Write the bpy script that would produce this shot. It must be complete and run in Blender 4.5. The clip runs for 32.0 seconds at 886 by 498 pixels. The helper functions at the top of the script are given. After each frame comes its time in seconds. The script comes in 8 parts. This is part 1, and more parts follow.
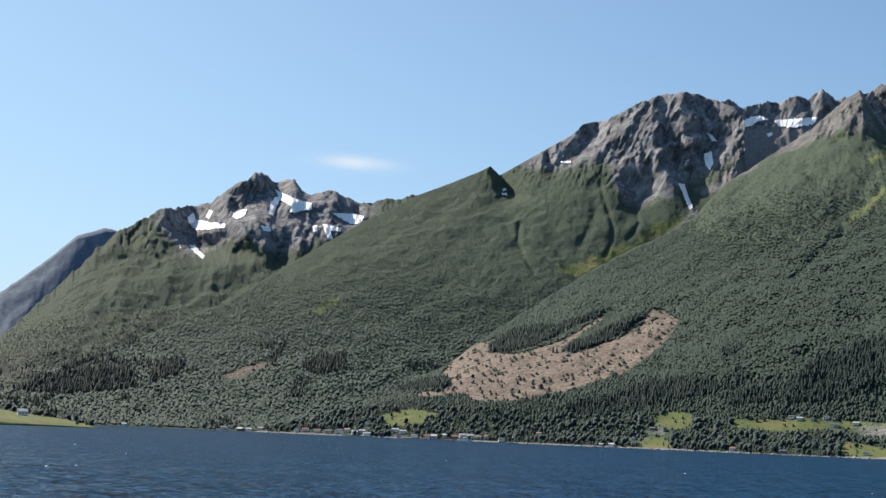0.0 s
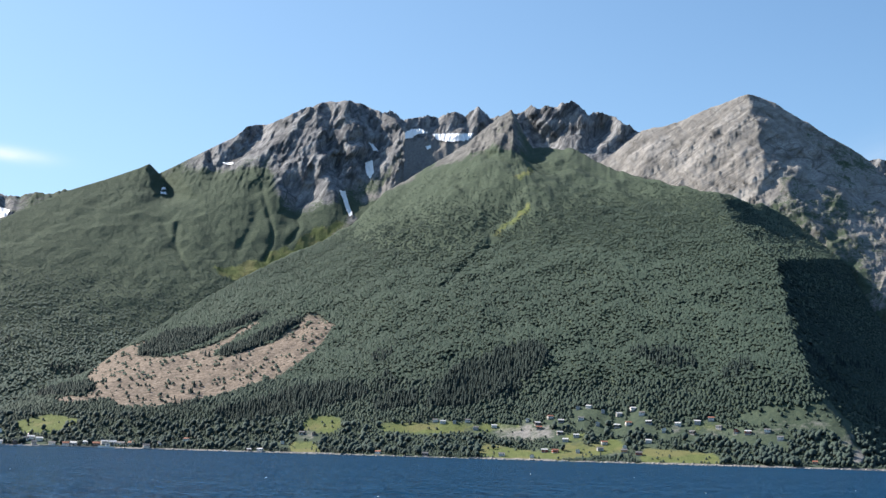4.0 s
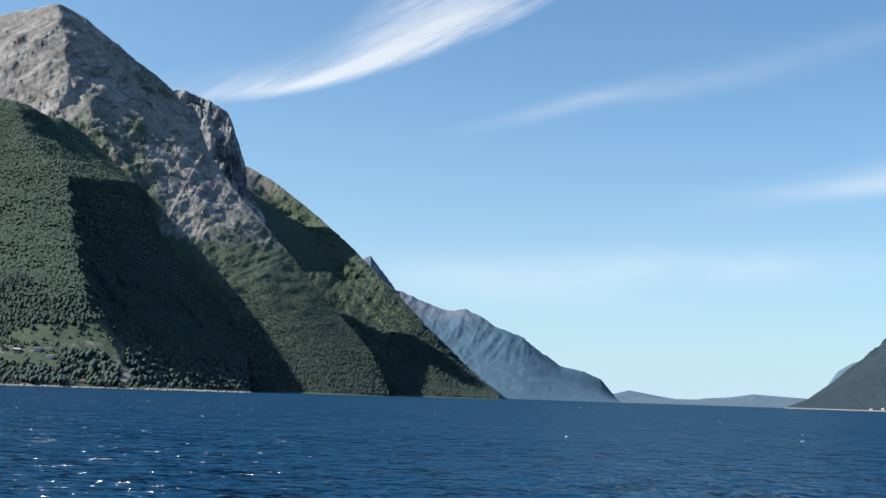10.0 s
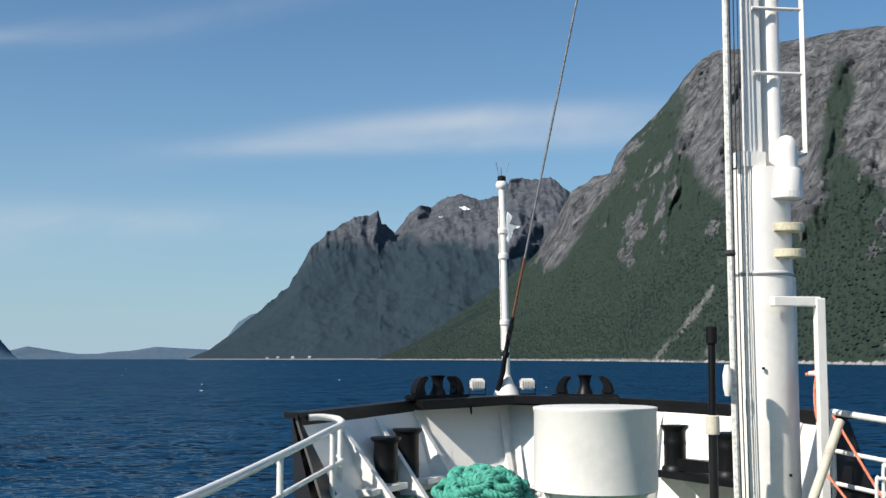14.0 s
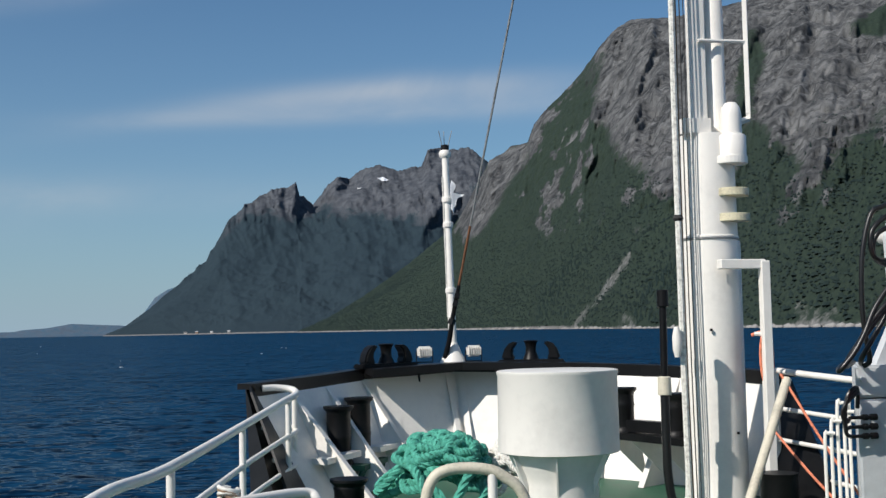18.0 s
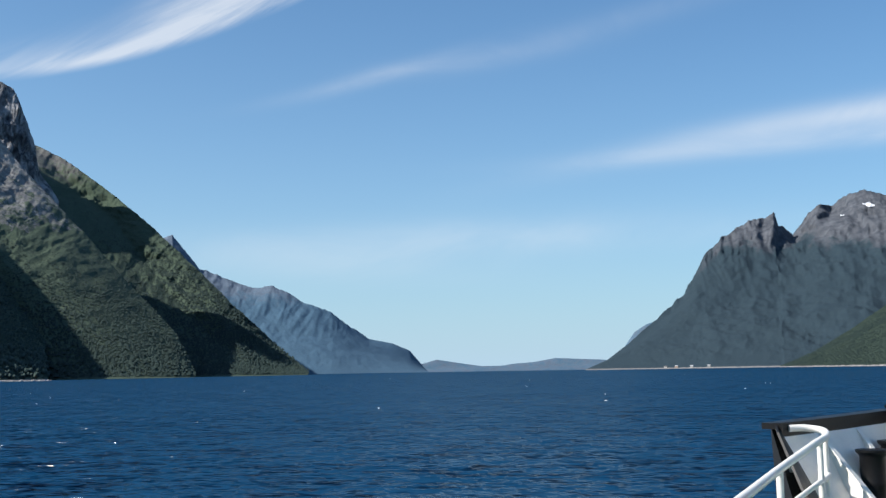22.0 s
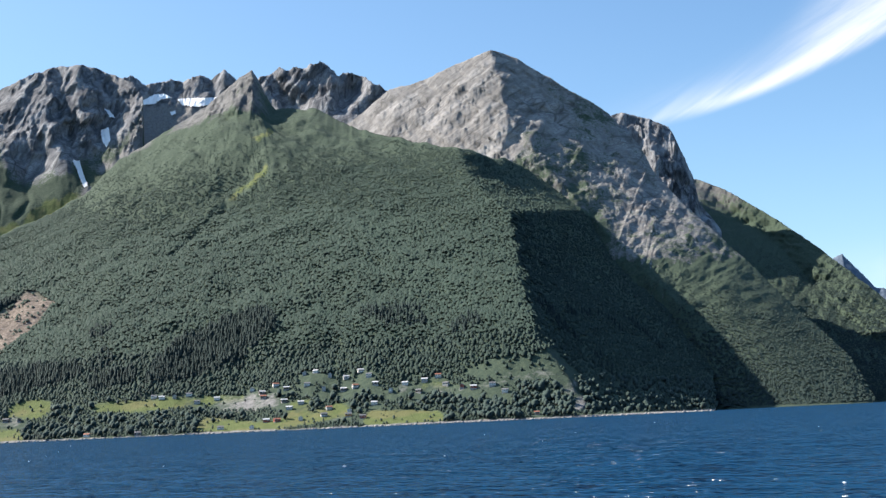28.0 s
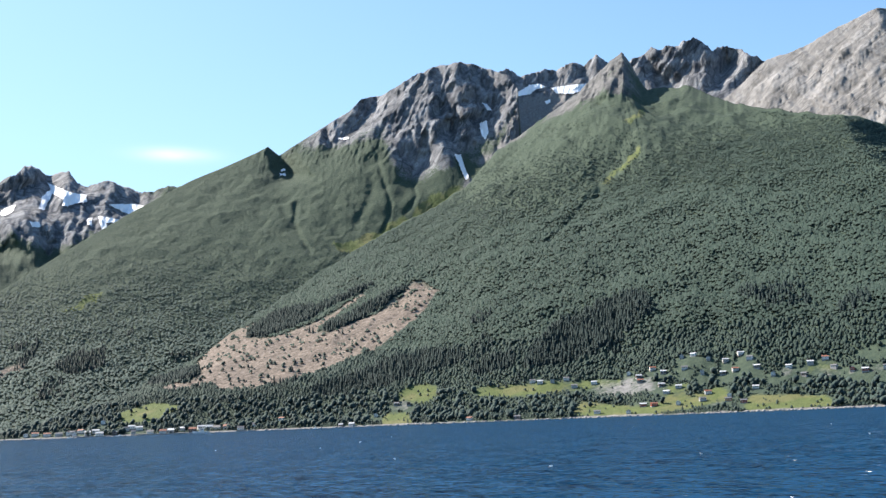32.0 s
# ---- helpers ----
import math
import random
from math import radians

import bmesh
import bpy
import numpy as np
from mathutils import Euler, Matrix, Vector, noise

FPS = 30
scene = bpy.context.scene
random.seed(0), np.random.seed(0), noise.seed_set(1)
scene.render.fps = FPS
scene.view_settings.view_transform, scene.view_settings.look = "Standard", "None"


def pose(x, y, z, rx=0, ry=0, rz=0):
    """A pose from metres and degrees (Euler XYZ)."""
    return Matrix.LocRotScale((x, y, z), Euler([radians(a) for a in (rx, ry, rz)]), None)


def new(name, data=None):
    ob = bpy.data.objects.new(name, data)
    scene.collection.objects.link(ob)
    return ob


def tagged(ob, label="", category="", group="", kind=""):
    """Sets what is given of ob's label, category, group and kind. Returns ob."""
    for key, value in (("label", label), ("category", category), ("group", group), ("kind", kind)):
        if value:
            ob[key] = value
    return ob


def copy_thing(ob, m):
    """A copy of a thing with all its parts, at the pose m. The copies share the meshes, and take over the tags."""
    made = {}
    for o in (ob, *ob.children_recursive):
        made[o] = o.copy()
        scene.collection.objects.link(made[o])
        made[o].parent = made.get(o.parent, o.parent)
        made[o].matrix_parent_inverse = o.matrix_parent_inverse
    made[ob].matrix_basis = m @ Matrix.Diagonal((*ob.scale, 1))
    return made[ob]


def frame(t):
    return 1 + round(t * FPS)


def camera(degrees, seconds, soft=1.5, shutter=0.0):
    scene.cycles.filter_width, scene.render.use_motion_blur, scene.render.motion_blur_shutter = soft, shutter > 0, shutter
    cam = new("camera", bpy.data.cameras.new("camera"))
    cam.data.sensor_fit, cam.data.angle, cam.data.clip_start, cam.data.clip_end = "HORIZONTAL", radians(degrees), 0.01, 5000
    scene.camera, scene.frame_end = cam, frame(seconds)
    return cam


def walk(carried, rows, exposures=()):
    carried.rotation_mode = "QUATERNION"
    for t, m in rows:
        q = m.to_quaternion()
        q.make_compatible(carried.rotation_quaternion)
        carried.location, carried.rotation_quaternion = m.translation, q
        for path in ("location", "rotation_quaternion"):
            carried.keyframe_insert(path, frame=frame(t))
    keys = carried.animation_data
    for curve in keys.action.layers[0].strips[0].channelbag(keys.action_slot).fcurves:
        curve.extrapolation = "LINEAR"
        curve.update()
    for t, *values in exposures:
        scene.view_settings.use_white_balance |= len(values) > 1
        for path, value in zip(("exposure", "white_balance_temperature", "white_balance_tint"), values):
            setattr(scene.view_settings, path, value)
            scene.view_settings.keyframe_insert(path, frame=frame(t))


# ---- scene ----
cam = camera(40.84, 32.0, soft=1.45)
PATH = [
    (0.0, pose(-37.82, -26.75, 4.24, 98.99, -2.40, 14.26)),
    (0.5, pose(-36.31, -25.69, 4.20, 99.20, -3.12, 12.14)),
    (1.0, pose(-34.77, -24.60, 4.17, 99.11, -2.62, 10.29)),
    (1.5, pose(-33.21, -23.38, 4.16, 99.50, -2.28, 8.08)),
    (2.0, pose(-31.68, -21.98, 4.17, 99.59, -2.13, 6.33)),
    (2.5, pose(-30.24, -20.37, 4.20, 99.52, -1.91, 4.77)),
    (3.0, pose(-28.91, -18.56, 4.26, 99.47, -1.86, 1.93)),
    (3.5, pose(-27.75, -16.61, 4.32, 99.61, -1.80, 0.13)),
    (4.0, pose(-26.78, -14.58, 4.39, 99.79, -1.62, -1.90)),
    (4.5, pose(-26.01, -12.51, 4.37, 99.64, -1.69, -4.40)),
    (5.0, pose(-26.07, -10.25, 4.36, 99.51, -1.74, -6.41)),
    (5.5, pose(-27.01, -7.81, 4.31, 99.17, -1.93, -8.14)),
    (6.0, pose(-27.43, -5.62, 4.26, 98.78, -2.09, -9.98)),
    (6.5, pose(-25.89, -4.09, 4.22, 98.47, -2.08, -12.30)),
    (7.0, pose(-23.18, -2.92, 4.21, 98.22, -1.95, -14.47)),
    (7.5, pose(-19.92, -1.94, 4.21, 98.04, -1.79, -17.67)),
    (8.0, pose(-16.05, -1.21, 4.24, 97.89, -1.84, -20.68)),
    (8.5, pose(-11.70, -0.71, 4.30, 98.03, -2.19, -24.57)),
    (9.0, pose(-7.28, -0.45, 4.37, 97.69, -2.16, -28.28)),
    (9.5, pose(-3.33, -0.36, 4.32, 97.73, -2.16, -31.35)),
    (10.0, pose(-0.68, -0.40, 4.27, 97.03, -1.85, -34.97)),
    (10.5, pose(-0.24, -0.44, 4.27, 96.76, -1.56, -38.57)),
    (11.0, pose(-0.20, -0.35, 4.22, 96.38, -1.76, -42.91)),
    (11.5, pose(-0.12, -0.29, 4.20, 95.50, -1.38, -45.14)),
    (12.0, pose(-0.07, -0.23, 4.19, 94.97, -1.08, -47.22)),
    (12.5, pose(-0.01, -0.20, 4.19, 94.75, -0.85, -50.48)),
    (13.0, pose(0.09, -0.09, 4.19, 94.70, -0.86, -55.53)),
    (13.5, pose(0.00, -0.09, 4.21, 95.32, -0.51, -59.01)),
    (14.0, pose(-0.05, -0.11, 4.21, 95.24, 0.01, -62.97)),
    (14.5, pose(-0.06, -0.10, 4.20, 95.15, 0.13, -66.10)),
    (15.0, pose(-0.07, -0.10, 4.19, 94.83, 0.22, -69.00)),
    (15.5, pose(-0.07, -0.10, 4.19, 94.39, 0.40, -71.75)),
    (16.0, pose(-0.08, -0.08, 4.19, 94.07, 0.49, -73.80)),
    (16.5, pose(-0.12, -0.04, 4.20, 93.87, 0.56, -74.28)),
    (17.0, pose(-0.16, 0.02, 4.20, 93.78, 0.65, -73.18)),
    (17.5, pose(-0.19, 0.06, 4.20, 93.79, 0.84, -70.49)),
    (18.0, pose(-0.22, 0.11, 4.19, 93.79, 1.18, -66.78)),
    (18.5, pose(-0.26, 0.15, 4.19, 93.92, 1.36, -63.51)),
    (19.0, pose(-0.25, 0.21, 4.19, 94.07, 1.34, -61.54)),
    (19.5, pose(-0.25, 0.27, 4.20, 94.05, 1.13, -57.14)),
    (20.0, pose(-0.29, 0.32, 4.20, 94.22, 1.02, -53.28)),
    (20.5, pose(-0.32, 0.34, 4.20, 94.27, 1.01, -50.55)),
    (21.0, pose(-0.32, 0.38, 4.20, 94.22, 0.86, -48.70)),
    (21.5, pose(-0.26, 0.45, 4.21, 94.59, 0.93, -46.99)),
    (22.0, pose(-0.15, 0.55, 4.21, 95.85, 0.94, -44.06)),
    (22.5, pose(0.34, 0.86, 4.21, 96.62, 0.82, -41.05)),
    (23.0, pose(3.46, 3.10, 4.23, 97.18, 1.10, -38.55)),
    (23.5, pose(8.55, 6.68, 4.27, 97.95, 1.08, -36.09)),
    (24.0, pose(14.95, 11.17, 4.27, 98.29, 1.28, -33.50)),
    (24.5, pose(22.11, 16.16, 4.25, 98.08, 1.38, -30.99)),
    (25.0, pose(29.55, 21.36, 4.21, 97.85, 1.41, -29.04)),
    (25.5, pose(36.86, 26.53, 4.16, 97.93, 1.71, -26.08)),
    (26.0, pose(43.65, 31.63, 4.10, 98.38, 2.15, -21.98)),
    (26.5, pose(49.80, 36.58, 4.09, 98.45, 2.18, -19.89)),
    (27.0, pose(54.65, 41.37, 4.08, 98.53, 2.38, -16.95)),
    (27.5, pose(57.11, 45.66, 4.12, 98.37, 2.52, -14.30)),
    (28.0, pose(58.49, 49.39, 4.15, 98.16, 2.58, -11.96)),
    (28.5, pose(60.10, 52.50, 4.15, 98.10, 2.58, -9.90)),
    (29.0, pose(62.25, 55.37, 4.12, 98.28, 2.48, -8.10)),
    (29.5, pose(64.41, 58.07, 4.08, 98.25, 2.51, -6.07)),
    (30.0, pose(66.64, 60.63, 4.04, 97.90, 2.62, -2.33)),
    (30.5, pose(68.94, 63.08, 4.06, 97.94, 3.06, 0.82)),
    (31.0, pose(71.32, 65.48, 4.09, 98.07, 2.80, 3.17)),
    (31.5, pose(73.77, 67.87, 4.09, 98.01, 2.38, 4.96)),
    (32.0, pose(76.26, 70.26, 4.05, 98.19, 2.27, 6.56)),
]
EXPOSURE = [(0.0, 0.66, 7350, 13), (3.0, 0.80, 7050, 12), (4.0, 0.98, 7100, 12), (6.5, 1.05, 7000, 11), (8.0, 1.02, 6950, 11), (9.0, 0.95, 6900, 10), (10.0, 0.75, 6850, 10), (12.0, 0.6, 6850, 11), (13.0, 0.38, 6750, 10), (15.0, 0.1, 6700, 10), (18.0, -0.15, 6600, 10), (20.0, -0.1, 6400, 9), (22.0, 0.5, 6500, 10), (24.0, 0.5, 6600, 10), (26.0, 0.85, 6750, 11), (30.0, 1.14, 7000, 12), (32.0, 1.2, 6950, 12)]
walk(cam, PATH, EXPOSURE)

# ---- sky and sun ----
SUN_AZ, SUN_EL = 62.0, 41.0          # degrees to the left of +y, and above the horizon


def wire(tree, a, out, b, inp):
    tree.links.new(a.outputs[out], b.inputs[inp])


def math_node(tree, op, a, b=None, c=None):
    n = tree.nodes.new("ShaderNodeMath")
    n.operation = op
    for i, v in enumerate((a, b, c)):
        if v is None:
            continue
        if isinstance(v, (int, float)):
            n.inputs[i].default_value = v
        else:
            tree.links.new(v, n.inputs[i])
    return n.outputs[0]


def build_world():
    w = bpy.data.worlds.new("sky")
    scene.world = w
    w.use_nodes = True
    tr = w.node_tree
    tr.nodes.clear()
    out = tr.nodes.new("ShaderNodeOutputWorld")
    bg = tr.nodes.new("ShaderNodeBackground")
    sky = tr.nodes.new("ShaderNodeTexSky")
    sky.sky_type = "NISHITA"
    sky.sun_disc = False
    sky.sun_elevation = radians(SUN_EL)
    sky.sun_rotation = radians(-SUN_AZ)
    sky.altitude = 0
    sky.air_density, sky.dust_density, sky.ozone_density = 1.0, 0.4, 2.0
    bg.inputs["Strength"].default_value = 0.08
    # high cirrus: azimuth and elevation of the view ray in degrees
    co = tr.nodes.new("ShaderNodeTexCoord")
    sep = tr.nodes.new("ShaderNodeSeparateXYZ")
    wire(tr, co, "Generated", sep, 0)
    nx = math_node(tr, "MULTIPLY", sep.outputs[0], -1.0)
    az = math_node(tr, "MULTIPLY", math_node(tr, "ARCTAN2", nx, sep.outputs[1]), 57.2958)
    el = math_node(tr, "MULTIPLY", math_node(tr, "ARCSINE", sep.outputs[2]), 57.2958)
    comb = tr.nodes.new("ShaderNodeCombineXYZ")
    tr.links.new(az, comb.inputs[0])
    tr.links.new(el, comb.inputs[1])

    def fibres(scale, stretch, angle, seed, detail=6.0, rough=0.6):
        mp = tr.nodes.new("ShaderNodeMapping")
        mp.vector_type = "TEXTURE"
        mp.inputs["Rotation"].default_value[2] = radians(-angle)
        mp.inputs["Scale"].default_value = (stretch / scale, 1 / scale, 1)
        mp.inputs["Location"].default_value = (seed, seed * 0.7, 0)
        nz = tr.nodes.new("ShaderNodeTexNoise")
        nz.inputs["Scale"].default_value = 1.0
        nz.inputs["Detail"].default_value = detail
        nz.inputs["Roughness"].default_value = rough
        nz.inputs["Distortion"].default_value = 0.6
        wire(tr, comb, 0, mp, 0)
        wire(tr, mp, 0, nz, 0)
        return nz.outputs[0]

    def streak(a0, e0, length, width, tilt, curve, power):
        """A band of cloud: its middle, half length and half width in degrees, its slope, its bend, its density."""
        da = math_node(tr, "SUBTRACT", az, a0)
        de = math_node(tr, "SUBTRACT", el, e0)
        bend = math_node(tr, "MULTIPLY", math_node(tr, "MULTIPLY", da, da), curve)
        line = math_node(tr, "ADD", math_node(tr, "MULTIPLY", da, tilt), bend)
        x = math_node(tr, "DIVIDE", da, length)
        y = math_node(tr, "DIVIDE", math_node(tr, "SUBTRACT", de, line), width)
        r = math_node(tr, "ADD", math_node(tr, "MULTIPLY", x, x), math_node(tr, "MULTIPLY", y, y))
        g = math_node(tr, "EXPONENT", math_node(tr, "MULTIPLY", r, -1.0))
        return math_node(tr, "MULTIPLY", g, power)

    n1 = fibres(0.8, 8.0, 27.0, 3.1, 7.0, 0.6)
    n2 = fibres(0.35, 3.0, 6.0, 11.4)
    grain = math_node(tr, "ADD", math_node(tr, "MULTIPLY", n1, 3.6), -0.98)
    soft_grain = math_node(tr, "ADD", math_node(tr, "MULTIPLY", n2, 1.5), -0.2)

    def step(x, a, b):
        r = tr.nodes.new("ShaderNodeMapRange")
        r.interpolation_type = "SMOOTHSTEP"
        r.inputs[1].default_value, r.inputs[2].default_value = a, b
        tr.links.new(x, r.inputs[0])
        return r.outputs[0]

    def fan():
        """The large cirrus: crisp along its bowed lower edge, feathering upwards, wide at its head."""
        a = math_node(tr, "MULTIPLY_ADD", az, -1.0, -22.0)
        low = math_node(tr, "MULTIPLY", a, math_node(tr, "MULTIPLY_ADD", a, 0.0105, 0.13))
        d = math_node(tr, "SUBTRACT", math_node(tr, "SUBTRACT", el, 13.2), low)
        h = math_node(tr, "DIVIDE", math_node(tr, "SUBTRACT", a, 11.6), 3.4)
        bulge = math_node(tr, "EXPONENT", math_node(tr, "MULTIPLY", math_node(tr, "MULTIPLY", h, h), -1.0))
        w = math_node(tr, "MULTIPLY_ADD", bulge, 2.4, 1.15)
        q = math_node(tr, "DIVIDE", math_node(tr, "MAXIMUM", d, 0.0), w)
        fade = math_node(tr, "EXPONENT", math_node(tr, "MULTIPLY", math_node(tr, "MULTIPLY", q, q), -1.1))
        along = math_node(tr, "MULTIPLY", step(a, -3.0, 5.0), math_node(tr, "SUBTRACT", 1.0, math_node(tr, "MULTIPLY", step(a, 13.5, 20.0), 0.85)))
        return math_node(tr, "MULTIPLY", math_node(tr, "MULTIPLY", fade, step(d, -0.2, 0.45)), math_node(tr, "MULTIPLY", along, 0.62))

    dense = [fan(), streak(*CLOUD_FORK)]
    thin = [streak(*c) for c in CLOUD_THIN]
    total = 0.0
    for d in dense:
        total = math_node(tr, "ADD", math_node(tr, "MULTIPLY", d, grain), total)
    for d in thin:
        total = math_node(tr, "ADD", math_node(tr, "MULTIPLY", d, soft_grain), total)
    cover = math_node(tr, "MINIMUM", math_node(tr, "MAXIMUM", total, 0.0), 0.68)
    mix = tr.nodes.new("ShaderNodeMix")
    mix.data_type = "RGBA"
    tr.links.new(cover, mix.inputs[0])
    tint = tr.nodes.new("ShaderNodeMix")
    tint.data_type, tint.blend_type = "RGBA", "MULTIPLY"
    tint.inputs[0].default_value = 1.0
    tint.inputs[7].default_value = (0.595, 0.945, 1.19, 1)
    tr.links.new(sky.outputs[0], tint.inputs[6])
    # pale summer haze low in the sky
    low = math_node(tr, "EXPONENT", math_node(tr, "MULTIPLY", math_node(tr, "MAXIMUM", el, 0.0), -0.15))
    hazy = tr.nodes.new("ShaderNodeMix")
    hazy.data_type = "RGBA"
    # the sky pales towards the sun
    aside = math_node(tr, "DIVIDE", math_node(tr, "SUBTRACT", az, SUN_AZ), 65.0)
    glare = math_node(tr, "MULTIPLY", math_node(tr, "EXPONENT", math_node(tr, "MULTIPLY", math_node(tr, "MULTIPLY", aside, aside), -1.0)), 0.42)
    tr.links.new(math_node(tr, "MINIMUM", math_node(tr, "MULTIPLY_ADD", low, 0.9, glare), 1.0), hazy.inputs[0])
    tr.links.new(tint.outputs[2], hazy.inputs[6])
    hazy.inputs[7].default_value = (4.4, 6.1, 7.6, 1)
    tr.links.new(hazy.outputs[2], mix.inputs[6])
    mix.inputs[7].default_value = (7.6, 8.0, 8.5, 1)
    tr.links.new(mix.outputs[2], bg.inputs[0])
    wire(tr, bg, 0, out, 0)


# azimuth, elevation, half length, half width, slope, bend, density
CLOUD_FORK = (-32.1, 19.5, 0.7, 0.45, 1.1, 0.0, 0.18)
CLOUD_THIN = [
    (-40.6, 14.0, 4.2, 0.36, -0.26, 0.004, 0.28),
    (-46.0, 14.9, 4.0, 0.5, -0.12, 0.0, 0.22),
    (-53.0, 16.4, 6.0, 0.6, -0.2, 0.0, 0.14),
    (-62.0, 11.25, 9.5, 0.62, -0.09, -0.004, 0.62),
    (-61.0, 10.2, 9.0, 0.42, -0.03, 0.0, 0.42),
    (-70.0, 10.9, 7.0, 0.8, 0.0, 0.0, 0.30),
    (-45.0, 6.3, 13.0, 0.9, -0.02, 0.0, 0.32),
    (-38.0, 5.2, 8.0, 0.9, 0.05, 0.0, 0.25),
    (19.0, 12.9, 1.6, 0.30, 0.02, 0.0, 0.9),
]
build_world()
sun = bpy.data.lights.new("sun", "SUN")
sun.energy, sun.angle, sun.color = 5.0, radians(0.53), (1.0, 0.955, 0.90)
sun_ob = new("sun", sun)
sun_ob.rotation_euler = Euler((radians(90 - SUN_EL), 0, radians(SUN_AZ + 180)))

# ---- materials ----
def material(name):
    m = bpy.data.materials.new(name)
    m.use_nodes = True
    tr = m.node_tree
    return m, tr, tr.nodes["Principled BSDF"]


def noise_tex(tr, scale, detail=6.0, rough=0.6, coords="Object", stretch=None, turn=(0, 0, 0)):
    co = tr.nodes.new("ShaderNodeTexCoord")
    nz = tr.nodes.new("ShaderNodeTexNoise")
    nz.inputs["Scale"].default_value = scale
    nz.inputs["Detail"].default_value = detail
    nz.inputs["Roughness"].default_value = rough
    if stretch:
        mp = tr.nodes.new("ShaderNodeMapping")
        mp.vector_type = "TEXTURE"
        mp.inputs["Scale"].default_value = stretch
        mp.inputs["Rotation"].default_value = [radians(a) for a in turn]
        wire(tr, co, coords, mp, 0)
        wire(tr, mp, 0, nz, 0)
    else:
        wire(tr, co, coords, nz, 0)
    return nz.outputs[0]


def ramp(tr, fac, stops):
    r = tr.nodes.new("ShaderNodeValToRGB")
    els = r.color_ramp.elements
    while len(els) < len(stops):
        els.new(0.5)
    for e, (p, c) in zip(els, stops):
        e.position = p
        e.color = (*c, 1)
    tr.links.new(fac, r.inputs[0])
    return r.outputs[0]


def mixed(tr, fac, a, b):
    m = tr.nodes.new("ShaderNodeMix")
    m.data_type = "RGBA"
    for i, v in ((0, fac), (6, a), (7, b)):
        if isinstance(v, (int, float)):
            m.inputs[i].default_value = v
        elif isinstance(v, tuple):
            m.inputs[i].default_value = (*v, 1)
        else:
            tr.links.new(v, m.inputs[i])
    return m.outputs[2]


def bumped(tr, bsdf, height, strength, distance):
    b = tr.nodes.new("ShaderNodeBump")
    b.inputs["Strength"].default_value = strength
    b.inputs["Distance"].default_value = distance
    tr.links.new(height, b.inputs["Height"])
    tr.links.new(b.outputs[0], bsdf.inputs["Normal"])
    return b


def attr(tr, name):
    a = tr.nodes.new("ShaderNodeAttribute")
    a.attribute_name = name
    return a.outputs["Fac"]


def joints(tr, scale, stretch, turn):
    """Distance to the nearest joint in a net of long, uneven blocks."""
    co = tr.nodes.new("ShaderNodeTexCoord")
    nz = tr.nodes.new("ShaderNodeTexNoise")
    nz.inputs["Scale"].default_value = 0.4 * scale
    nz.inputs["Detail"].default_value = 3.0
    wire(tr, co, "Object", nz, 0)
    k = tr.nodes.new("ShaderNodeVectorMath")
    k.operation = "SCALE"
    k.inputs["Scale"].default_value = 0.4 / scale
    wire(tr, nz, 1, k, 0)
    add = tr.nodes.new("ShaderNodeVectorMath")
    add.operation = "ADD"
    wire(tr, co, "Object", add, 0)
    wire(tr, k, 0, add, 1)
    mp = tr.nodes.new("ShaderNodeMapping")
    mp.vector_type = "TEXTURE"
    mp.inputs["Scale"].default_value = stretch
    mp.inputs["Rotation"].default_value = [radians(a) for a in turn]
    wire(tr, add, 0, mp, 0)
    vo = tr.nodes.new("ShaderNodeTexVoronoi")
    vo.feature = "DISTANCE_TO_EDGE"
    vo.inputs["Scale"].default_value = scale
    wire(tr, mp, 0, vo, 0)
    return vo.outputs[0]


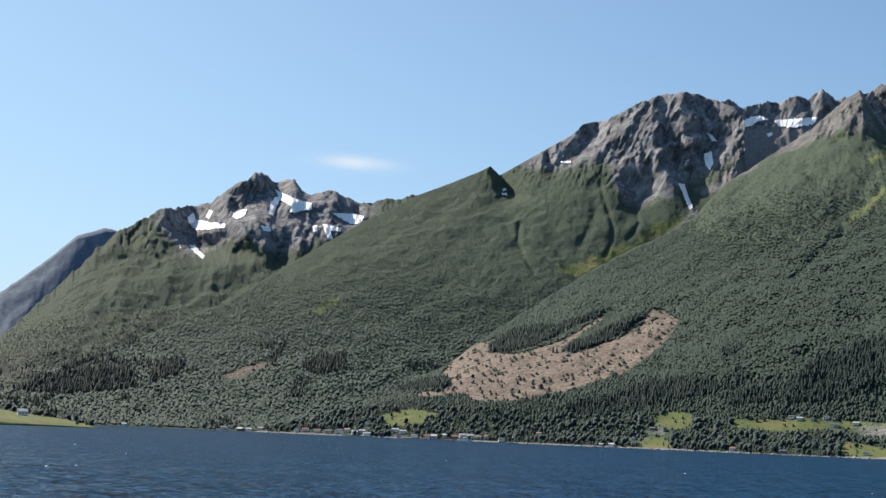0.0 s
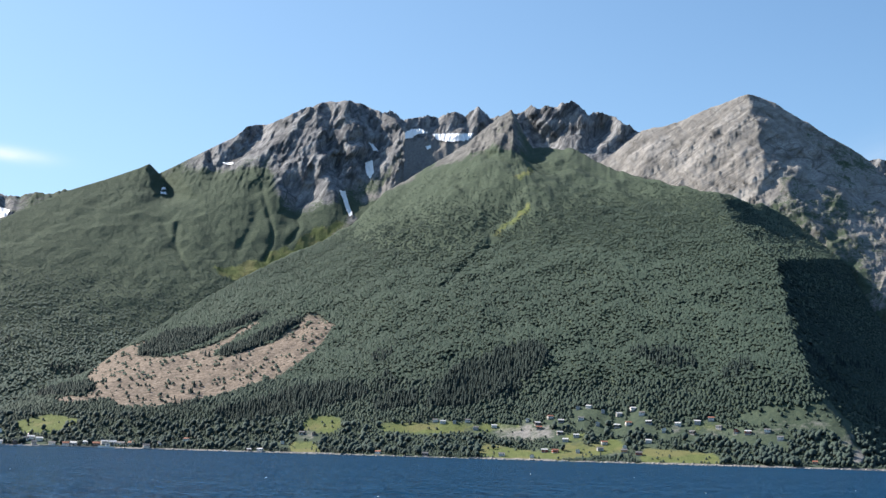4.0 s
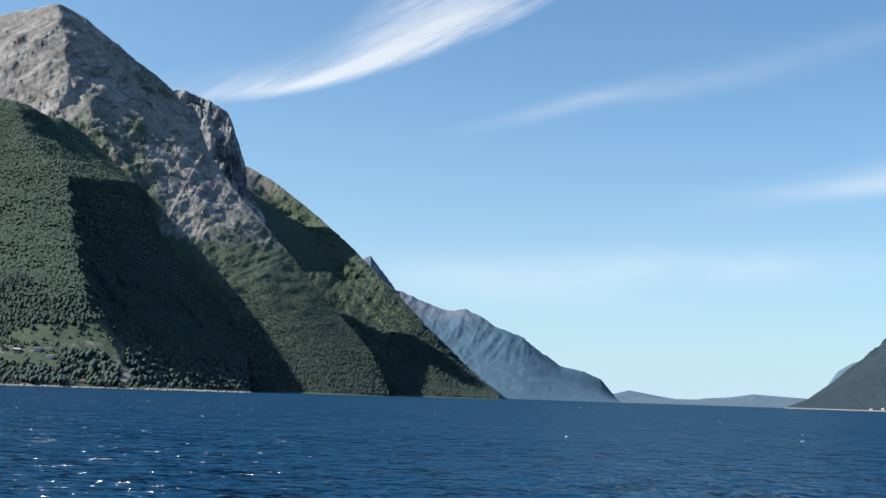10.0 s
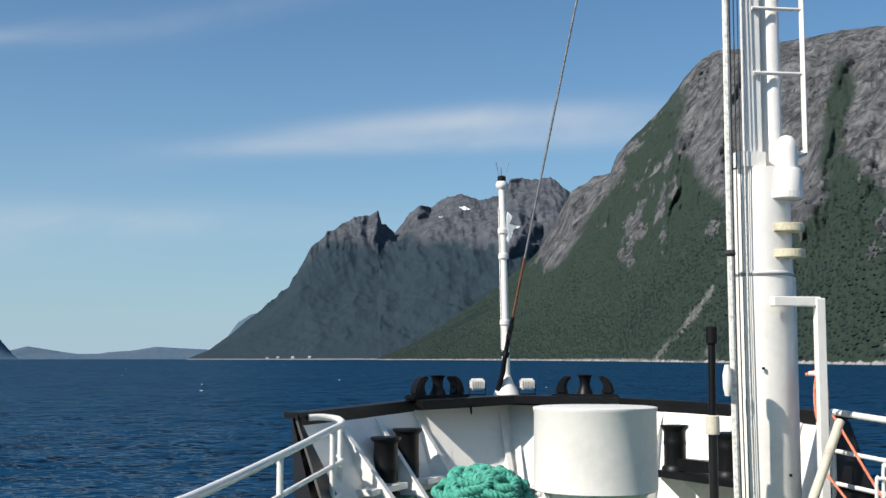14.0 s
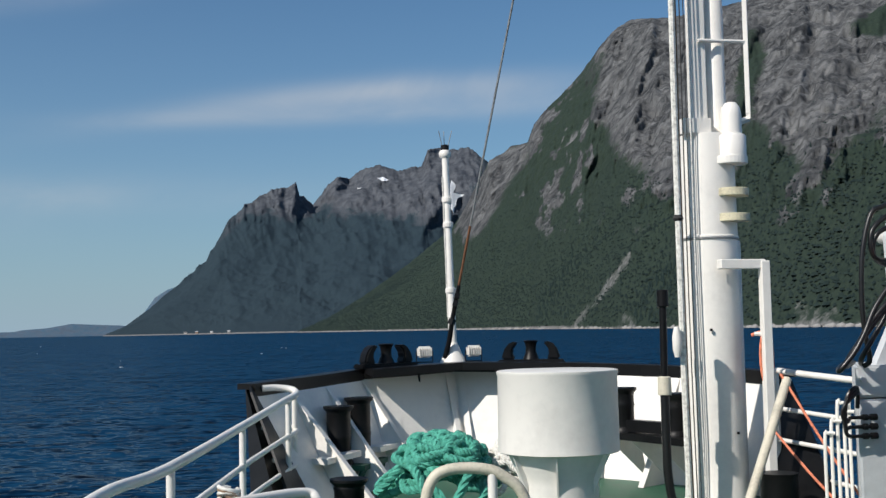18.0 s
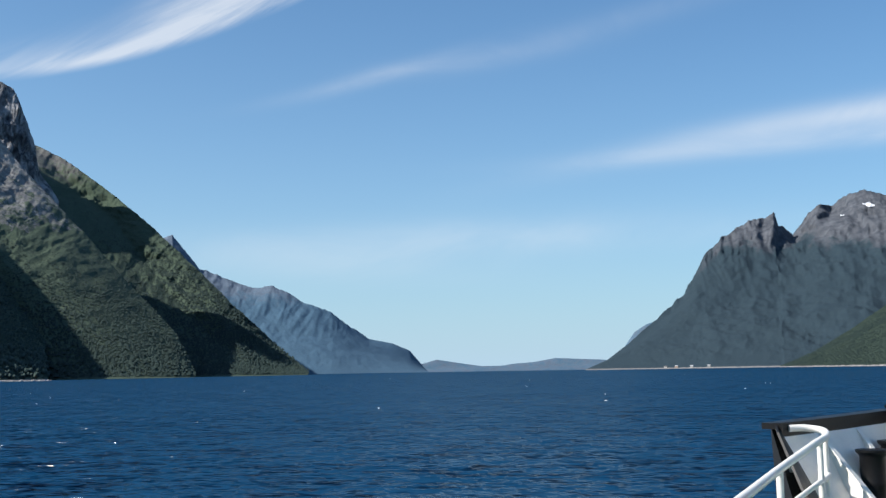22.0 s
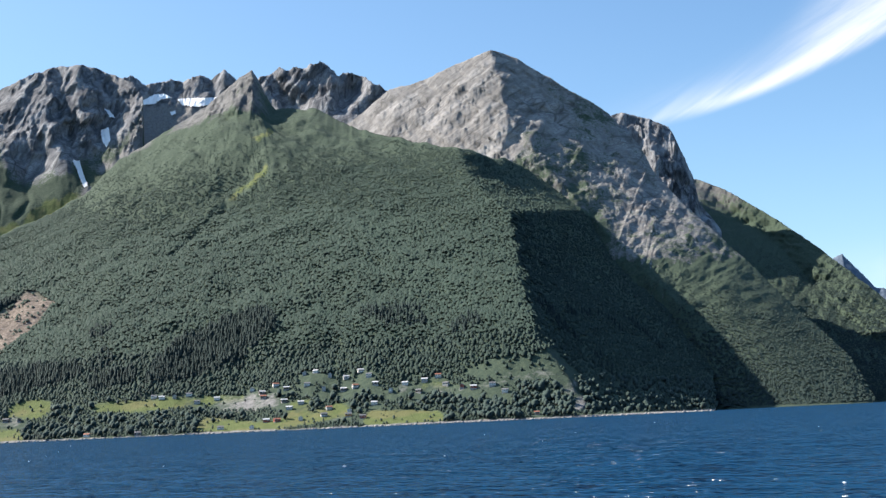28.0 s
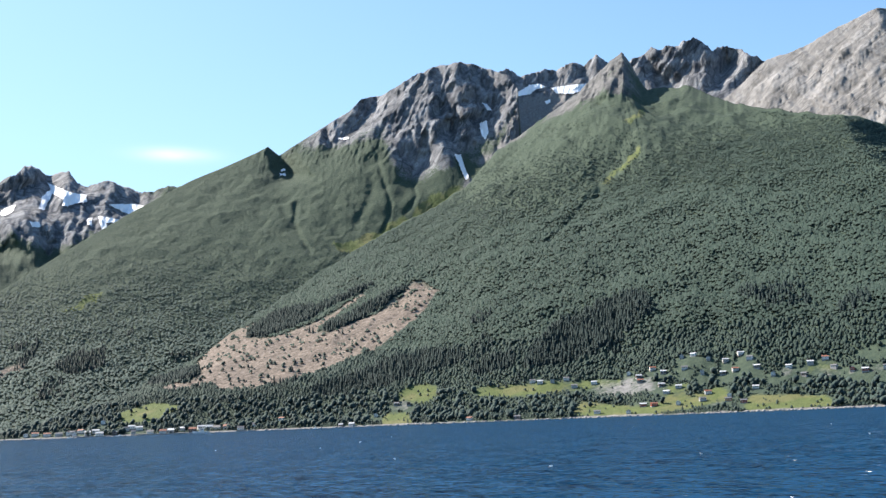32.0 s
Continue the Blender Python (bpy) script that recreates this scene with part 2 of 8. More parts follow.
def land_material(name, rock_lo, rock_hi, veg_lo, veg_hi, streak=(1, 1, 1), turn=(0, 0, 0), relief=14.0, cracks=None):
    """Mountain ground: rock with joints and stains, plants, grass, felled ground, snow, by what grows there."""
    m, tr, b = material(name)
    big = noise_tex(tr, 0.006, 5, 0.6)
    mid = noise_tex(tr, 0.03, 8, 0.68, stretch=streak, turn=turn)
    fine = noise_tex(tr, 0.16, 6, 0.7)
    rock = ramp(tr, mid, [(0.36, rock_lo), (0.5, tuple((a + c) / 2 for a, c in zip(rock_lo, rock_hi))), (0.62, rock_hi)])
    rock = mixed(tr, math_node(tr, "MULTIPLY", fine, 0.35), rock, tuple(0.45 * c for c in rock_lo))
    if cracks:
        size, long, lean = cracks
        line = ramp(tr, joints(tr, size, long, lean), [(0.0, (1, 1, 1)), (0.10, (0, 0, 0))])
        line2 = ramp(tr, joints(tr, size * 2.6, long, lean), [(0.0, (0.7, 0.7, 0.7)), (0.08, (0, 0, 0))])
        # joints open up here and close there
        open_ = ramp(tr, noise_tex(tr, 0.011, 4, 0.6), [(0.38, (0.15, 0.15, 0.15)), (0.58, (1, 1, 1))])
        dark = math_node(tr, "MULTIPLY", math_node(tr, "MAXIMUM", line, line2), open_)
        rock = mixed(tr, math_node(tr, "MULTIPLY", dark, 0.8), rock, tuple(0.45 * c for c in rock_lo))
    veg = ramp(tr, fine, [(0.34, veg_lo), (0.66, veg_hi)])
    veg = mixed(tr, math_node(tr, "MULTIPLY", big, 0.5), veg, tuple(1.25 * c for c in veg_lo))
    edge = math_node(tr, "ADD", attr(tr, "veg"), math_node(tr, "MULTIPLY", math_node(tr, "SUBTRACT", mid, 0.5), 0.9))
    edge2 = math_node(tr, "ADD", edge, math_node(tr, "MULTIPLY", math_node(tr, "SUBTRACT", fine, 0.5), 0.6))
    sel = tr.nodes.new("ShaderNodeMapRange")
    sel.inputs[1].default_value, sel.inputs[2].default_value = 0.40, 0.58
    tr.links.new(edge2, sel.inputs[0])
    col = mixed(tr, sel.outputs[0], rock, veg)
    grass = ramp(tr, fine, [(0.3, (0.070, 0.094, 0.034)), (0.7, (0.115, 0.140, 0.052))])
    dry = noise_tex(tr, 0.022, 3, 0.5)
    grass = mixed(tr, ramp(tr, dry, [(0.50, (0, 0, 0)), (0.62, (0.6, 0.6, 0.6))]), grass, (0.15, 0.140, 0.066))
    speck = math_node(tr, "ADD", math_node(tr, "MULTIPLY", math_node(tr, "SUBTRACT", mid, 0.5), 1.1), math_node(tr, "MULTIPLY", math_node(tr, "SUBTRACT", fine, 0.5), 0.9))

    def broken(name):
        """A cover whose edge is broken up by the ground."""
        a = attr(tr, name)
        r = tr.nodes.new("ShaderNodeMapRange")
        r.inputs[1].default_value, r.inputs[2].default_value = 0.30, 0.70
        tr.links.new(math_node(tr, "ADD", a, math_node(tr, "MULTIPLY", speck, math_node(tr, "MINIMUM", math_node(tr, "MULTIPLY", a, 4.0), 1.0))), r.inputs[0])
        return r.outputs[0]

    col = mixed(tr, broken("grass"), col, grass)
    slash = ramp(tr, fine, [(0.30, (0.055, 0.048, 0.040)), (0.5, (0.155, 0.125, 0.102)), (0.70, (0.30, 0.25, 0.21))])
    col = mixed(tr, attr(tr, "bare"), col, slash)
    scree = ramp(tr, fine, [(0.3, (0.125, 0.124, 0.123)), (0.7, (0.245, 0.24, 0.235))])
    col = mixed(tr, broken("scree"), col, scree)
    tr.links.new(col, b.inputs["Base Color"])
    b.inputs["Roughness"].default_value = 0.95
    b.inputs["Specular IOR Level"].default_value = 0.15
    h = math_node(tr, "ADD", math_node(tr, "MULTIPLY", mid, 0.6), math_node(tr, "MULTIPLY", fine, 0.3))
    bumped(tr, b, h, 0.7, 0.6 * relief)
    return m


GREENS = ((0.034, 0.054, 0.040), (0.074, 0.098, 0.064))
ROCK = land_material("grey_mountain_rock", (0.078, 0.084, 0.095), (0.35, 0.358, 0.37), *GREENS, (1, 1, 2.6), (0, 25, 0), 26.0, (0.022, (1, 1, 3.5), (0, 30, 0)))
SLAB = land_material("pale_slab_rock", (0.16, 0.157, 0.153), (0.345, 0.338, 0.328), *GREENS, (11.0, 1, 0.8), (0, -27, -17), 7.0, (0.026, (9.0, 1.5, 1.0), (0, -29, -17)))
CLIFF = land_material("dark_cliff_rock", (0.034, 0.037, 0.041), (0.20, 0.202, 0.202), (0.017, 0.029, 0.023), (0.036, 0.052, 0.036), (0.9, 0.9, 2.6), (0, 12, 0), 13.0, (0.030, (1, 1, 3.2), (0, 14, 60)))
WOODS = land_material("wooded_hillside", (0.070, 0.073, 0.075), (0.195, 0.194, 0.188), *GREENS, (1, 1, 1), (0, 0, 0), 7.0)
# Bluish rock and greens: haze across the fjord is painted into the colours.
FAR_CLIFF = land_material("haze_tinted_cliff_rock", (0.050, 0.058, 0.072), (0.125, 0.134, 0.150), (0.018, 0.033, 0.046), (0.032, 0.051, 0.060), (1, 1, 2.0), (0, 0, 0), 18.0)
# Blue put into rock and plants stands in for haze over the distance.
FAR_LAND = land_material("haze_tinted_hillside", (0.085, 0.118, 0.162), (0.158, 0.20, 0.255), (0.044, 0.090, 0.138), (0.074, 0.134, 0.190), (1, 1, 1.0), (0, 0, 0), 8.0)


def ruffled(tr, bsdf, layers, lift=0.0, wind=None):
    """Turns the normal by layers of noise: size, strength, stretch, turn, and what the strength is scaled by."""
    geo = tr.nodes.new("ShaderNodeNewGeometry")
    total = geo.outputs["Normal"]
    if lift:
        up = tr.nodes.new("ShaderNodeVectorMath")
        up.operation = "ADD"
        up.inputs[1].default_value = (0, 0, lift)
        tr.links.new(total, up.inputs[0])
        total = up.outputs[0]
    for scale, amount, detail, stretch, turn, fac in layers:
        co = tr.nodes.new("ShaderNodeTexCoord")
        mp = tr.nodes.new("ShaderNodeMapping")
        mp.vector_type = "TEXTURE"
        mp.inputs["Scale"].default_value = stretch
        mp.inputs["Rotation"].default_value[2] = radians(turn)
        nz = tr.nodes.new("ShaderNodeTexNoise")
        nz.inputs["Scale"].default_value = scale
        nz.inputs["Detail"].default_value = detail
        wire(tr, co, "Object", mp, 0)
        wire(tr, mp, 0, nz, 0)
        off = tr.nodes.new("ShaderNodeVectorMath")
        off.operation = "SUBTRACT"
        off.inputs[1].default_value = (0.5, 0.5, 0.5)
        wire(tr, nz, 1, off, 0)
        if wind is not None:
            # slopes are steeper along the wind than across it
            lean = tr.nodes.new("ShaderNodeVectorMath")
            lean.operation = "MULTIPLY"
            lean.inputs[1].default_value = (0.3, 1.6, 0.2)
            wire(tr, off, 0, lean, 0)
            spin = tr.nodes.new("ShaderNodeVectorRotate")
            spin.rotation_type = "Z_AXIS"
            spin.inputs["Angle"].default_value = radians(wind)
            wire(tr, lean, 0, spin, "Vector")
            off = spin
        k = tr.nodes.new("ShaderNodeVectorMath")
        k.operation = "SCALE"
        wire(tr, off, 0, k, 0)
        if fac is None:
            k.inputs["Scale"].default_value = amount
        else:
            tr.links.new(math_node(tr, "MULTIPLY", fac, amount), k.inputs["Scale"])
        add = tr.nodes.new("ShaderNodeVectorMath")
        add.operation = "ADD"
        tr.links.new(total, add.inputs[0])
        wire(tr, k, 0, add, 1)
        total = add.outputs[0]
    nrm = tr.nodes.new("ShaderNodeVectorMath")
    nrm.operation = "NORMALIZE"
    tr.links.new(total, nrm.inputs[0])
    tr.links.new(nrm.outputs[0], bsdf.inputs["Normal"])


def water_material():
    """Wind-ruffled sea: deep blue body under a broken reflection of the sky."""
    m, tr, b = material("fjord_water")
    tr.nodes.remove(b)
    body = tr.nodes.new("ShaderNodeBsdfDiffuse")
    body.inputs["Color"].default_value = (0.0046, 0.037, 0.086, 1)
    gloss = tr.nodes.new("ShaderNodeBsdfGlossy")
    gloss.inputs["Roughness"].default_value = 0.13
    gust = noise_tex(tr, 0.012, 4, 0.6)
    g = tr.nodes.new("ShaderNodeMapRange")
    g.inputs[1].default_value, g.inputs[2].default_value = 0.3, 0.7
    g.inputs[3].default_value, g.inputs[4].default_value = 0.8, 1.2
    tr.links.new(gust, g.inputs[0])
    ruffled(tr, gloss, [
        (0.2, 0.9, 2.0, (2.2, 1.0, 1), -66.0, g.outputs[0]),
        (0.9, 3.0, 3.0, (1.5, 1.0, 1), -54.0, g.outputs[0]),
        (2.7, 3.2, 3.0, (1.4, 1.0, 1), -70.0, g.outputs[0]),
    ], wind=-62.0)
    # light scattered out of the water varies with the slope of each ripple
    ruffled(tr, body, [
        (0.35, 1.6, 2.0, (1.8, 1.0, 1), -60.0, g.outputs[0]),
        (1.0, 3.4, 3.0, (1.5, 1.0, 1), -56.0, g.outputs[0]),
        (2.7, 3.4, 3.0, (1.4, 1.0, 1), -70.0, g.outputs[0]),
    ], wind=-62.0)
    fr = tr.nodes.new("ShaderNodeFresnel")
    fr.inputs["IOR"].default_value = 1.333
    tr.links.new(gloss.inputs["Normal"].links[0].from_socket, fr.inputs["Normal"])
    share = math_node(tr, "MULTIPLY", fr.outputs[0], 0.46)
    mix = tr.nodes.new("ShaderNodeMixShader")
    tr.links.new(share, mix.inputs[0])
    wire(tr, body, 0, mix, 1)
    wire(tr, gloss, 0, mix, 2)
    wire(tr, mix, 0, tr.nodes["Material Output"], 0)
    return m


WATER = water_material()


def tree_material(name, lo, hi):
    m, tr, b = material(name)
    g = tr.nodes.new("ShaderNodeNewGeometry")
    n = noise_tex(tr, 0.004, 3, 0.5)
    n2 = noise_tex(tr, 0.9, 3, 0.6)
    v = math_node(tr, "ADD", math_node(tr, "MULTIPLY", g.outputs["Random Per Island"], 0.42), math_node(tr, "MULTIPLY", n, 0.58))
    v = math_node(tr, "ADD", v, math_node(tr, "MULTIPLY", math_node(tr, "SUBTRACT", n2, 0.5), 0.4))
    c = ramp(tr, v, [(0.15, lo), (0.85, hi)])
    tr.links.new(c, b.inputs["Base Color"])
    b.inputs["Roughness"].default_value = 0.85
    b.inputs["Specular IOR Level"].default_value = 0.2
    # leaf clumps within each crown
    ruffled(tr, b, [(0.5, 0.5, 3.0, (1, 1, 1), 0.0, None)], 2.0)
    return m


# Leaf greens cooled towards blue, with some distance haze painted in.
LEAF = tree_material("haze_tinted_birch_leaves", (0.016, 0.033, 0.027), (0.045, 0.073, 0.056))
# Lighter, bluer copy of the leaf colour, paled further by painted haze.
SCRUB = tree_material("haze_paled_birch_scrub", (0.024, 0.046, 0.042), (0.060, 0.090, 0.076))
# Darkened copy of the leaf colour: shade painted into the dimmer woods.
SHADED_LEAF = tree_material("shade_darkened_leaves", (0.011, 0.023, 0.022), (0.028, 0.046, 0.039))
SPRUCE = tree_material("spruce_needles", (0.010, 0.023, 0.023), (0.026, 0.045, 0.040))


def plain(name, colour, rough=0.5, metal=0.0, wear=0.15, scale=6.0, bump=0.0, dist=0.01):
    """Paint or fabric with faint stains and unevenness."""
    m, tr, b = material(name)
    n = noise_tex(tr, scale, 8, 0.65)
    n2 = noise_tex(tr, scale * 9, 4, 0.6)
    mixv = math_node(tr, "ADD", math_node(tr, "MULTIPLY", n, 0.7), math_node(tr, "MULTIPLY", n2, 0.3))
    dark = tuple(c * (1 - 2.2 * wear) for c in colour)
    c = ramp(tr, mixv, [(0.30, dark), (0.52, colour), (0.75, tuple(min(1, c * (1 + 0.4 * wear)) for c in colour))])
    tr.links.new(c, b.inputs["Base Color"])
    r = tr.nodes.new("ShaderNodeMapRange")
    r.inputs[3].default_value, r.inputs[4].default_value = max(0.05, rough - 0.12), min(1, rough + 0.15)
    tr.links.new(n, r.inputs[0])
    tr.links.new(r.outputs[0], b.inputs["Roughness"])
    b.inputs["Metallic"].default_value = metal
    if bump:
        bumped(tr, b, mixv, bump, dist)
    return m

# ---- land: each mountain is one sheet between its shore (or foot) and its crest ----
RNG = np.random.default_rng(7)
TABLE = RNG.random((256, 256))


def vnoise(x, y):
    """Smooth lattice noise, 0 to 1."""
    xi, yi = np.floor(x).astype(int), np.floor(y).astype(int)
    fx, fy = x - xi, y - yi
    fx, fy = fx * fx * (3 - 2 * fx), fy * fy * (3 - 2 * fy)
    a, b = TABLE[xi % 256, yi % 256], TABLE[(xi + 1) % 256, yi % 256]
    c, d = TABLE[xi % 256, (yi + 1) % 256], TABLE[(xi + 1) % 256, (yi + 1) % 256]
    return (a * (1 - fx) + b * fx) * (1 - fy) + (c * (1 - fx) + d * fx) * fy


def fbm(x, y, octaves=5, gain=0.5):
    s, amp, tot = 0, 1.0, 0
    for i in range(octaves):
        s = s + amp * vnoise(x * 2 ** i + 17.3 * i, y * 2 ** i + 9.1 * i)
        tot += amp
        amp *= gain
    return s / tot


def ridged(x, y, octaves=5, gain=0.5):
    s, amp, tot = 0, 1.0, 0
    for i in range(octaves):
        s = s + amp * (1 - np.abs(2 * vnoise(x * 2 ** i + 31.7 * i, y * 2 ** i + 5.3 * i) - 1))
        tot += amp
        amp *= gain
    return s / tot


def smooth(a, b, x):
    t = np.clip((x - a) / (b - a), 0, 1)
    return t * t * (3 - 2 * t)


def inside(px, py, poly):
    """Which points lie within the closed polygon."""
    hit = np.zeros(px.shape, bool)
    n = len(poly)
    for i in range(n):
        (x0, y0), (x1, y1) = poly[i], poly[(i + 1) % n]
        if y0 == y1:
            continue
        k = ((y0 > py) != (y1 > py)) & (px < (x1 - x0) * (py - y0) / (y1 - y0) + x0)
        hit ^= k
    return hit


def blur(a, w):
    n = int(3 * w) + 1
    k = np.exp(-0.5 * (np.arange(-n, n + 1) / max(w, 0.3)) ** 2)
    k /= k.sum()
    return np.convolve(np.pad(a, n, mode="reflect", reflect_type="odd"), k, mode="valid")[: len(a)] if n < len(a) else a


class Sheet:
    """crest rows: azimuth in degrees (left of +y), distance, height; foot rows: azimuth, distance."""

    def __init__(self, crest, foot, nu, nv, power=1.1, terrace=0.0, gully=0.06, gully_w=110.0, rough=0.012, jag=0.0, jag_from=0.0, seed=0.0, back=0.9, bend=0.35, shoulder=None, skew=0.0, strata=None, crag=None):
        cr = np.array(crest, float)
        seg = np.hypot(np.diff(cr[:, 0]) * np.pi / 180 * cr[:-1, 1], np.diff(cr[:, 2]))
        s = np.concatenate([[0], np.cumsum(seg)])
        u = np.linspace(0, s[-1], nu)
        az, dc, zc = (np.interp(u, s, cr[:, k]) for k in range(3))
        ft = np.array(sorted(foot), float)
        d0 = np.interp(az, ft[:, 0], ft[:, 1])
        step = max(s[-1] / nu, 1e-3)
        soft_dc = blur(dc, 160 / step)
        zc, dc = 4.2 + (zc - 4.2) * soft_dc / dc, soft_dc
        d0 = np.minimum(blur(d0, 160 / step), dc - 5)
        self.az, self.dc, self.zc, self.d0, self.power, self.terrace = az, dc, zc, d0, power, terrace
        lat = u
        if jag:
            zc_jag = zc + jag * (ridged(lat / 55.0 + seed, lat * 0 + seed, 5, 0.6) - 0.62) * smooth(jag_from, jag_from + 250, zc)
        else:
            zc_jag = zc
        v = np.linspace(0, 1, nv)
        nb = 8
        V = np.concatenate([v, 1 + np.linspace(0.06, 1, nb)])
        self.V = v
        AZ, VV = np.meshgrid(az, V, indexing="ij")
        LAT = np.broadcast_to(lat[:, None], AZ.shape)
        DC, D0 = (np.broadcast_to(a[:, None], AZ.shape) for a in (dc, d0))
        # below the crest its ups and downs fade out, so that spurs and bowls do not run straight to the shore
        step = max(s[-1] / nu, 1e-3)
        levels = [zc_jag] + [blur(zc, w / step) for w in (35, 90, 180, 320)]
        k = np.clip((1 - np.clip(VV, 0, 1)) * 9.0, 0, 3.999)
        k0 = np.floor(k).astype(int)
        L = np.stack(levels, 1)
        rows_i = np.broadcast_to(np.arange(nu)[:, None], AZ.shape)
        ZC = L[rows_i, k0] * (1 - (k - k0)) + L[rows_i, k0 + 1] * (k - k0)
        front = np.clip(VV, 0, 1)
        past = np.clip(VV - 1, 0, 1)
        D = D0 + (DC - D0) * front + past * np.maximum(ZC, 30) * back * 1.3
        PW = np.full(nu, power)
        if shoulder:
            a0, a1, p1 = shoulder
            PW = power + (p1 - power) * smooth(a0, a1, az)
        self.PW = PW
        P = self.profile(front, PW[:, None])
        Z = ZC * P - past * ZC * back
        win = np.sin(np.pi * np.clip(front, 0, 1)) ** 0.75 * (past == 0)
        warp = bend * 260 * (fbm(LAT / 420 + seed, VV * 2.2 + seed, 3) - 0.5)
        px, py = -D * np.sin(np.radians(AZ)), D * np.cos(np.radians(AZ))
        lean = skew * (1 - front) * (DC - D0)
        wx = 60 * (fbm(px / 130 + seed, py / 130, 3) - 0.5)
        g = ridged((LAT + warp + lean + wx) / gully_w + seed, VV * 3.1 + seed * 1.7, 4, 0.52) - 0.62
        big = ridged((LAT + 2 * warp + lean) / (gully_w * 3.6) + seed * 2.1, VV * 1.7 + seed, 3, 0.5) - 0.62
        g = 0.65 * g + 0.6 * (ridged(px / (1.6 * gully_w) + seed, py / (1.6 * gully_w), 4, 0.5) - 0.62)
        f = fbm(px / 60 + Z / 75 + seed, py / 60 - px / 110, 5, 0.55) - 0.5
        Z = Z + win * ZC * (gully * g + 1.5 * gully * big) + smooth(0.02, 0.2, front) * smooth(1.0, 0.9, front) * (past == 0) * (VV < 0.999) * np.maximum(ZC, 60) * rough * 4 * f
        if strata:
            ang, gap, amp, z_lo, z_hi = strata
            c_, s_ = math.cos(radians(ang)), math.sin(radians(ang))
            zz = D * np.tan(np.arctan2(Z, D))
            al, ac = LAT * c_ + zz * s_, -LAT * s_ + zz * c_
            w_ = 0.6 * gap * (fbm(al / (gap * 5) + seed, ac / (gap * 5), 3) - 0.5)
            band_ = ridged((ac + w_) / gap + seed, al / (gap * 7) + seed, 4, 0.55) - 0.62
            Z = Z + amp * band_ * win * smooth(z_lo, z_hi, Z)
        if crag:
            amp, size, z_lo, z_hi, tilt = crag
            w_ = 0.8 * size * (fbm(px / (2.2 * size) + seed, py / (2.2 * size), 3) - 0.5)
            ribs = ridged((LAT + tilt * Z + w_) / size + seed, Z / (5.5 * size) + seed, 5, 0.58) - 0.62
            blocks = fbm(LAT / (0.5 * size) + seed, Z / (0.4 * size), 4, 0.6) - 0.5
            Z = Z + amp * (1.15 * ribs + 0.28 * blocks) * smooth(z_lo, z_hi, Z) * smooth(1.0, 0.94, front) * (past == 0)
        Z = np.where(front < 1e-6, -3.0, np.maximum(Z, np.where(past > 0, -3.0, 0.4 + 30 * front * smooth(0, 60, ZC))))
        px, py = -D * np.sin(np.radians(AZ)), D * np.cos(np.radians(AZ))
        self.X, self.Y, self.Z, self.F, self.LAT, self.D = px, py, Z, front, LAT, D
        self.nu, self.nvv = AZ.shape
        self.AZ = AZ
        gx = np.gradient(Z, axis=1) / np.maximum(np.gradient(D, axis=1), 1e-3)
        self.slope = np.where(past > 0, 1.0, gx)

    def carve(self, line, width, depth):
        """Cuts a ravine along a line in plan."""
        near = np.full(self.X.shape, 1e9)
        for (x0, y0), (x1, y1) in zip(line, line[1:]):
            dx, dy = x1 - x0, y1 - y0
            t = np.clip(((self.X - x0) * dx + (self.Y - y0) * dy) / (dx * dx + dy * dy + 1e-6), 0, 1)
            near = np.minimum(near, np.hypot(self.X - x0 - t * dx, self.Y - y0 - t * dy))
        near = near * (0.7 + 0.6 * fbm(self.X / 25, self.Y / 25, 2))
        self.Z = self.Z - depth * np.exp(-(near / width) ** 2)

    def rise(self):
        return np.degrees((self.Z - 4.2) / self.D)

    def push(self, delta):
        """Moves the ground away from the deck along the sight line."""
        n = len(self.V)
        delta = delta * smooth(0.0, 0.03, self.F)
        delta[:, n:] = delta[:, n - 1:n]
        d2 = self.D + delta
        self.Z = np.where(self.Z > 0.5, 4.2 + (self.Z - 4.2) * d2 / self.D, self.Z)
        self.D = d2
        self.X, self.Y = -d2 * np.sin(np.radians(self.AZ)), d2 * np.cos(np.radians(self.AZ))
        gx = np.gradient(self.Z, axis=1) / np.maximum(np.gradient(self.D, axis=1), 1e-3)
        self.slope = np.where(np.arange(self.nvv) >= n, 1.0, gx)

    def turn_away(self, faces):
        for top, foot, steep, line in faces:
            ln = np.array(sorted((r, a) for a, r in line))
            rise = self.rise()
            share = (rise - ln[0, 0]) / (ln[-1, 0] - ln[0, 0])
            w = foot + (top - foot) * np.clip(share, 0, 1)
            edge = np.interp(rise, ln[:, 0], ln[:, 1]) + 0.5 * min(w.max(), 1.0) * (fbm(rise * 1.9 + 7 * top, self.AZ * 0.8, 4, 0.6) - 0.5)
            u = edge - self.AZ
            m = self.D * radians(1)
            back = np.maximum(1.5 * w, 0.5)
            fold = np.where(u < w, np.maximum(u, 0), w * np.clip(1 - (u - w) / back, 0, 1))
            # a face that starts at the skyline keeps its depth there, others deepen slowly
            top_az = ln[-1, 1]
            i = int(np.argmin(np.abs(self.az - top_az)))
            sky = ln[-1, 0] > math.degrees((self.zc[i] - 4.2) / self.dc[i]) - 0.55
            end = smooth(-0.35, 0.25, share) * (1.0 if sky else smooth(1.1, 0.45, share))
            self.push(steep * fold * m * end)

    def chisel(self, amp, size, lo, hi, shear, seed):
        """Buttresses and clefts in the rock between two rises."""
        rise = self.rise()
        a = (self.AZ + shear * rise) / size
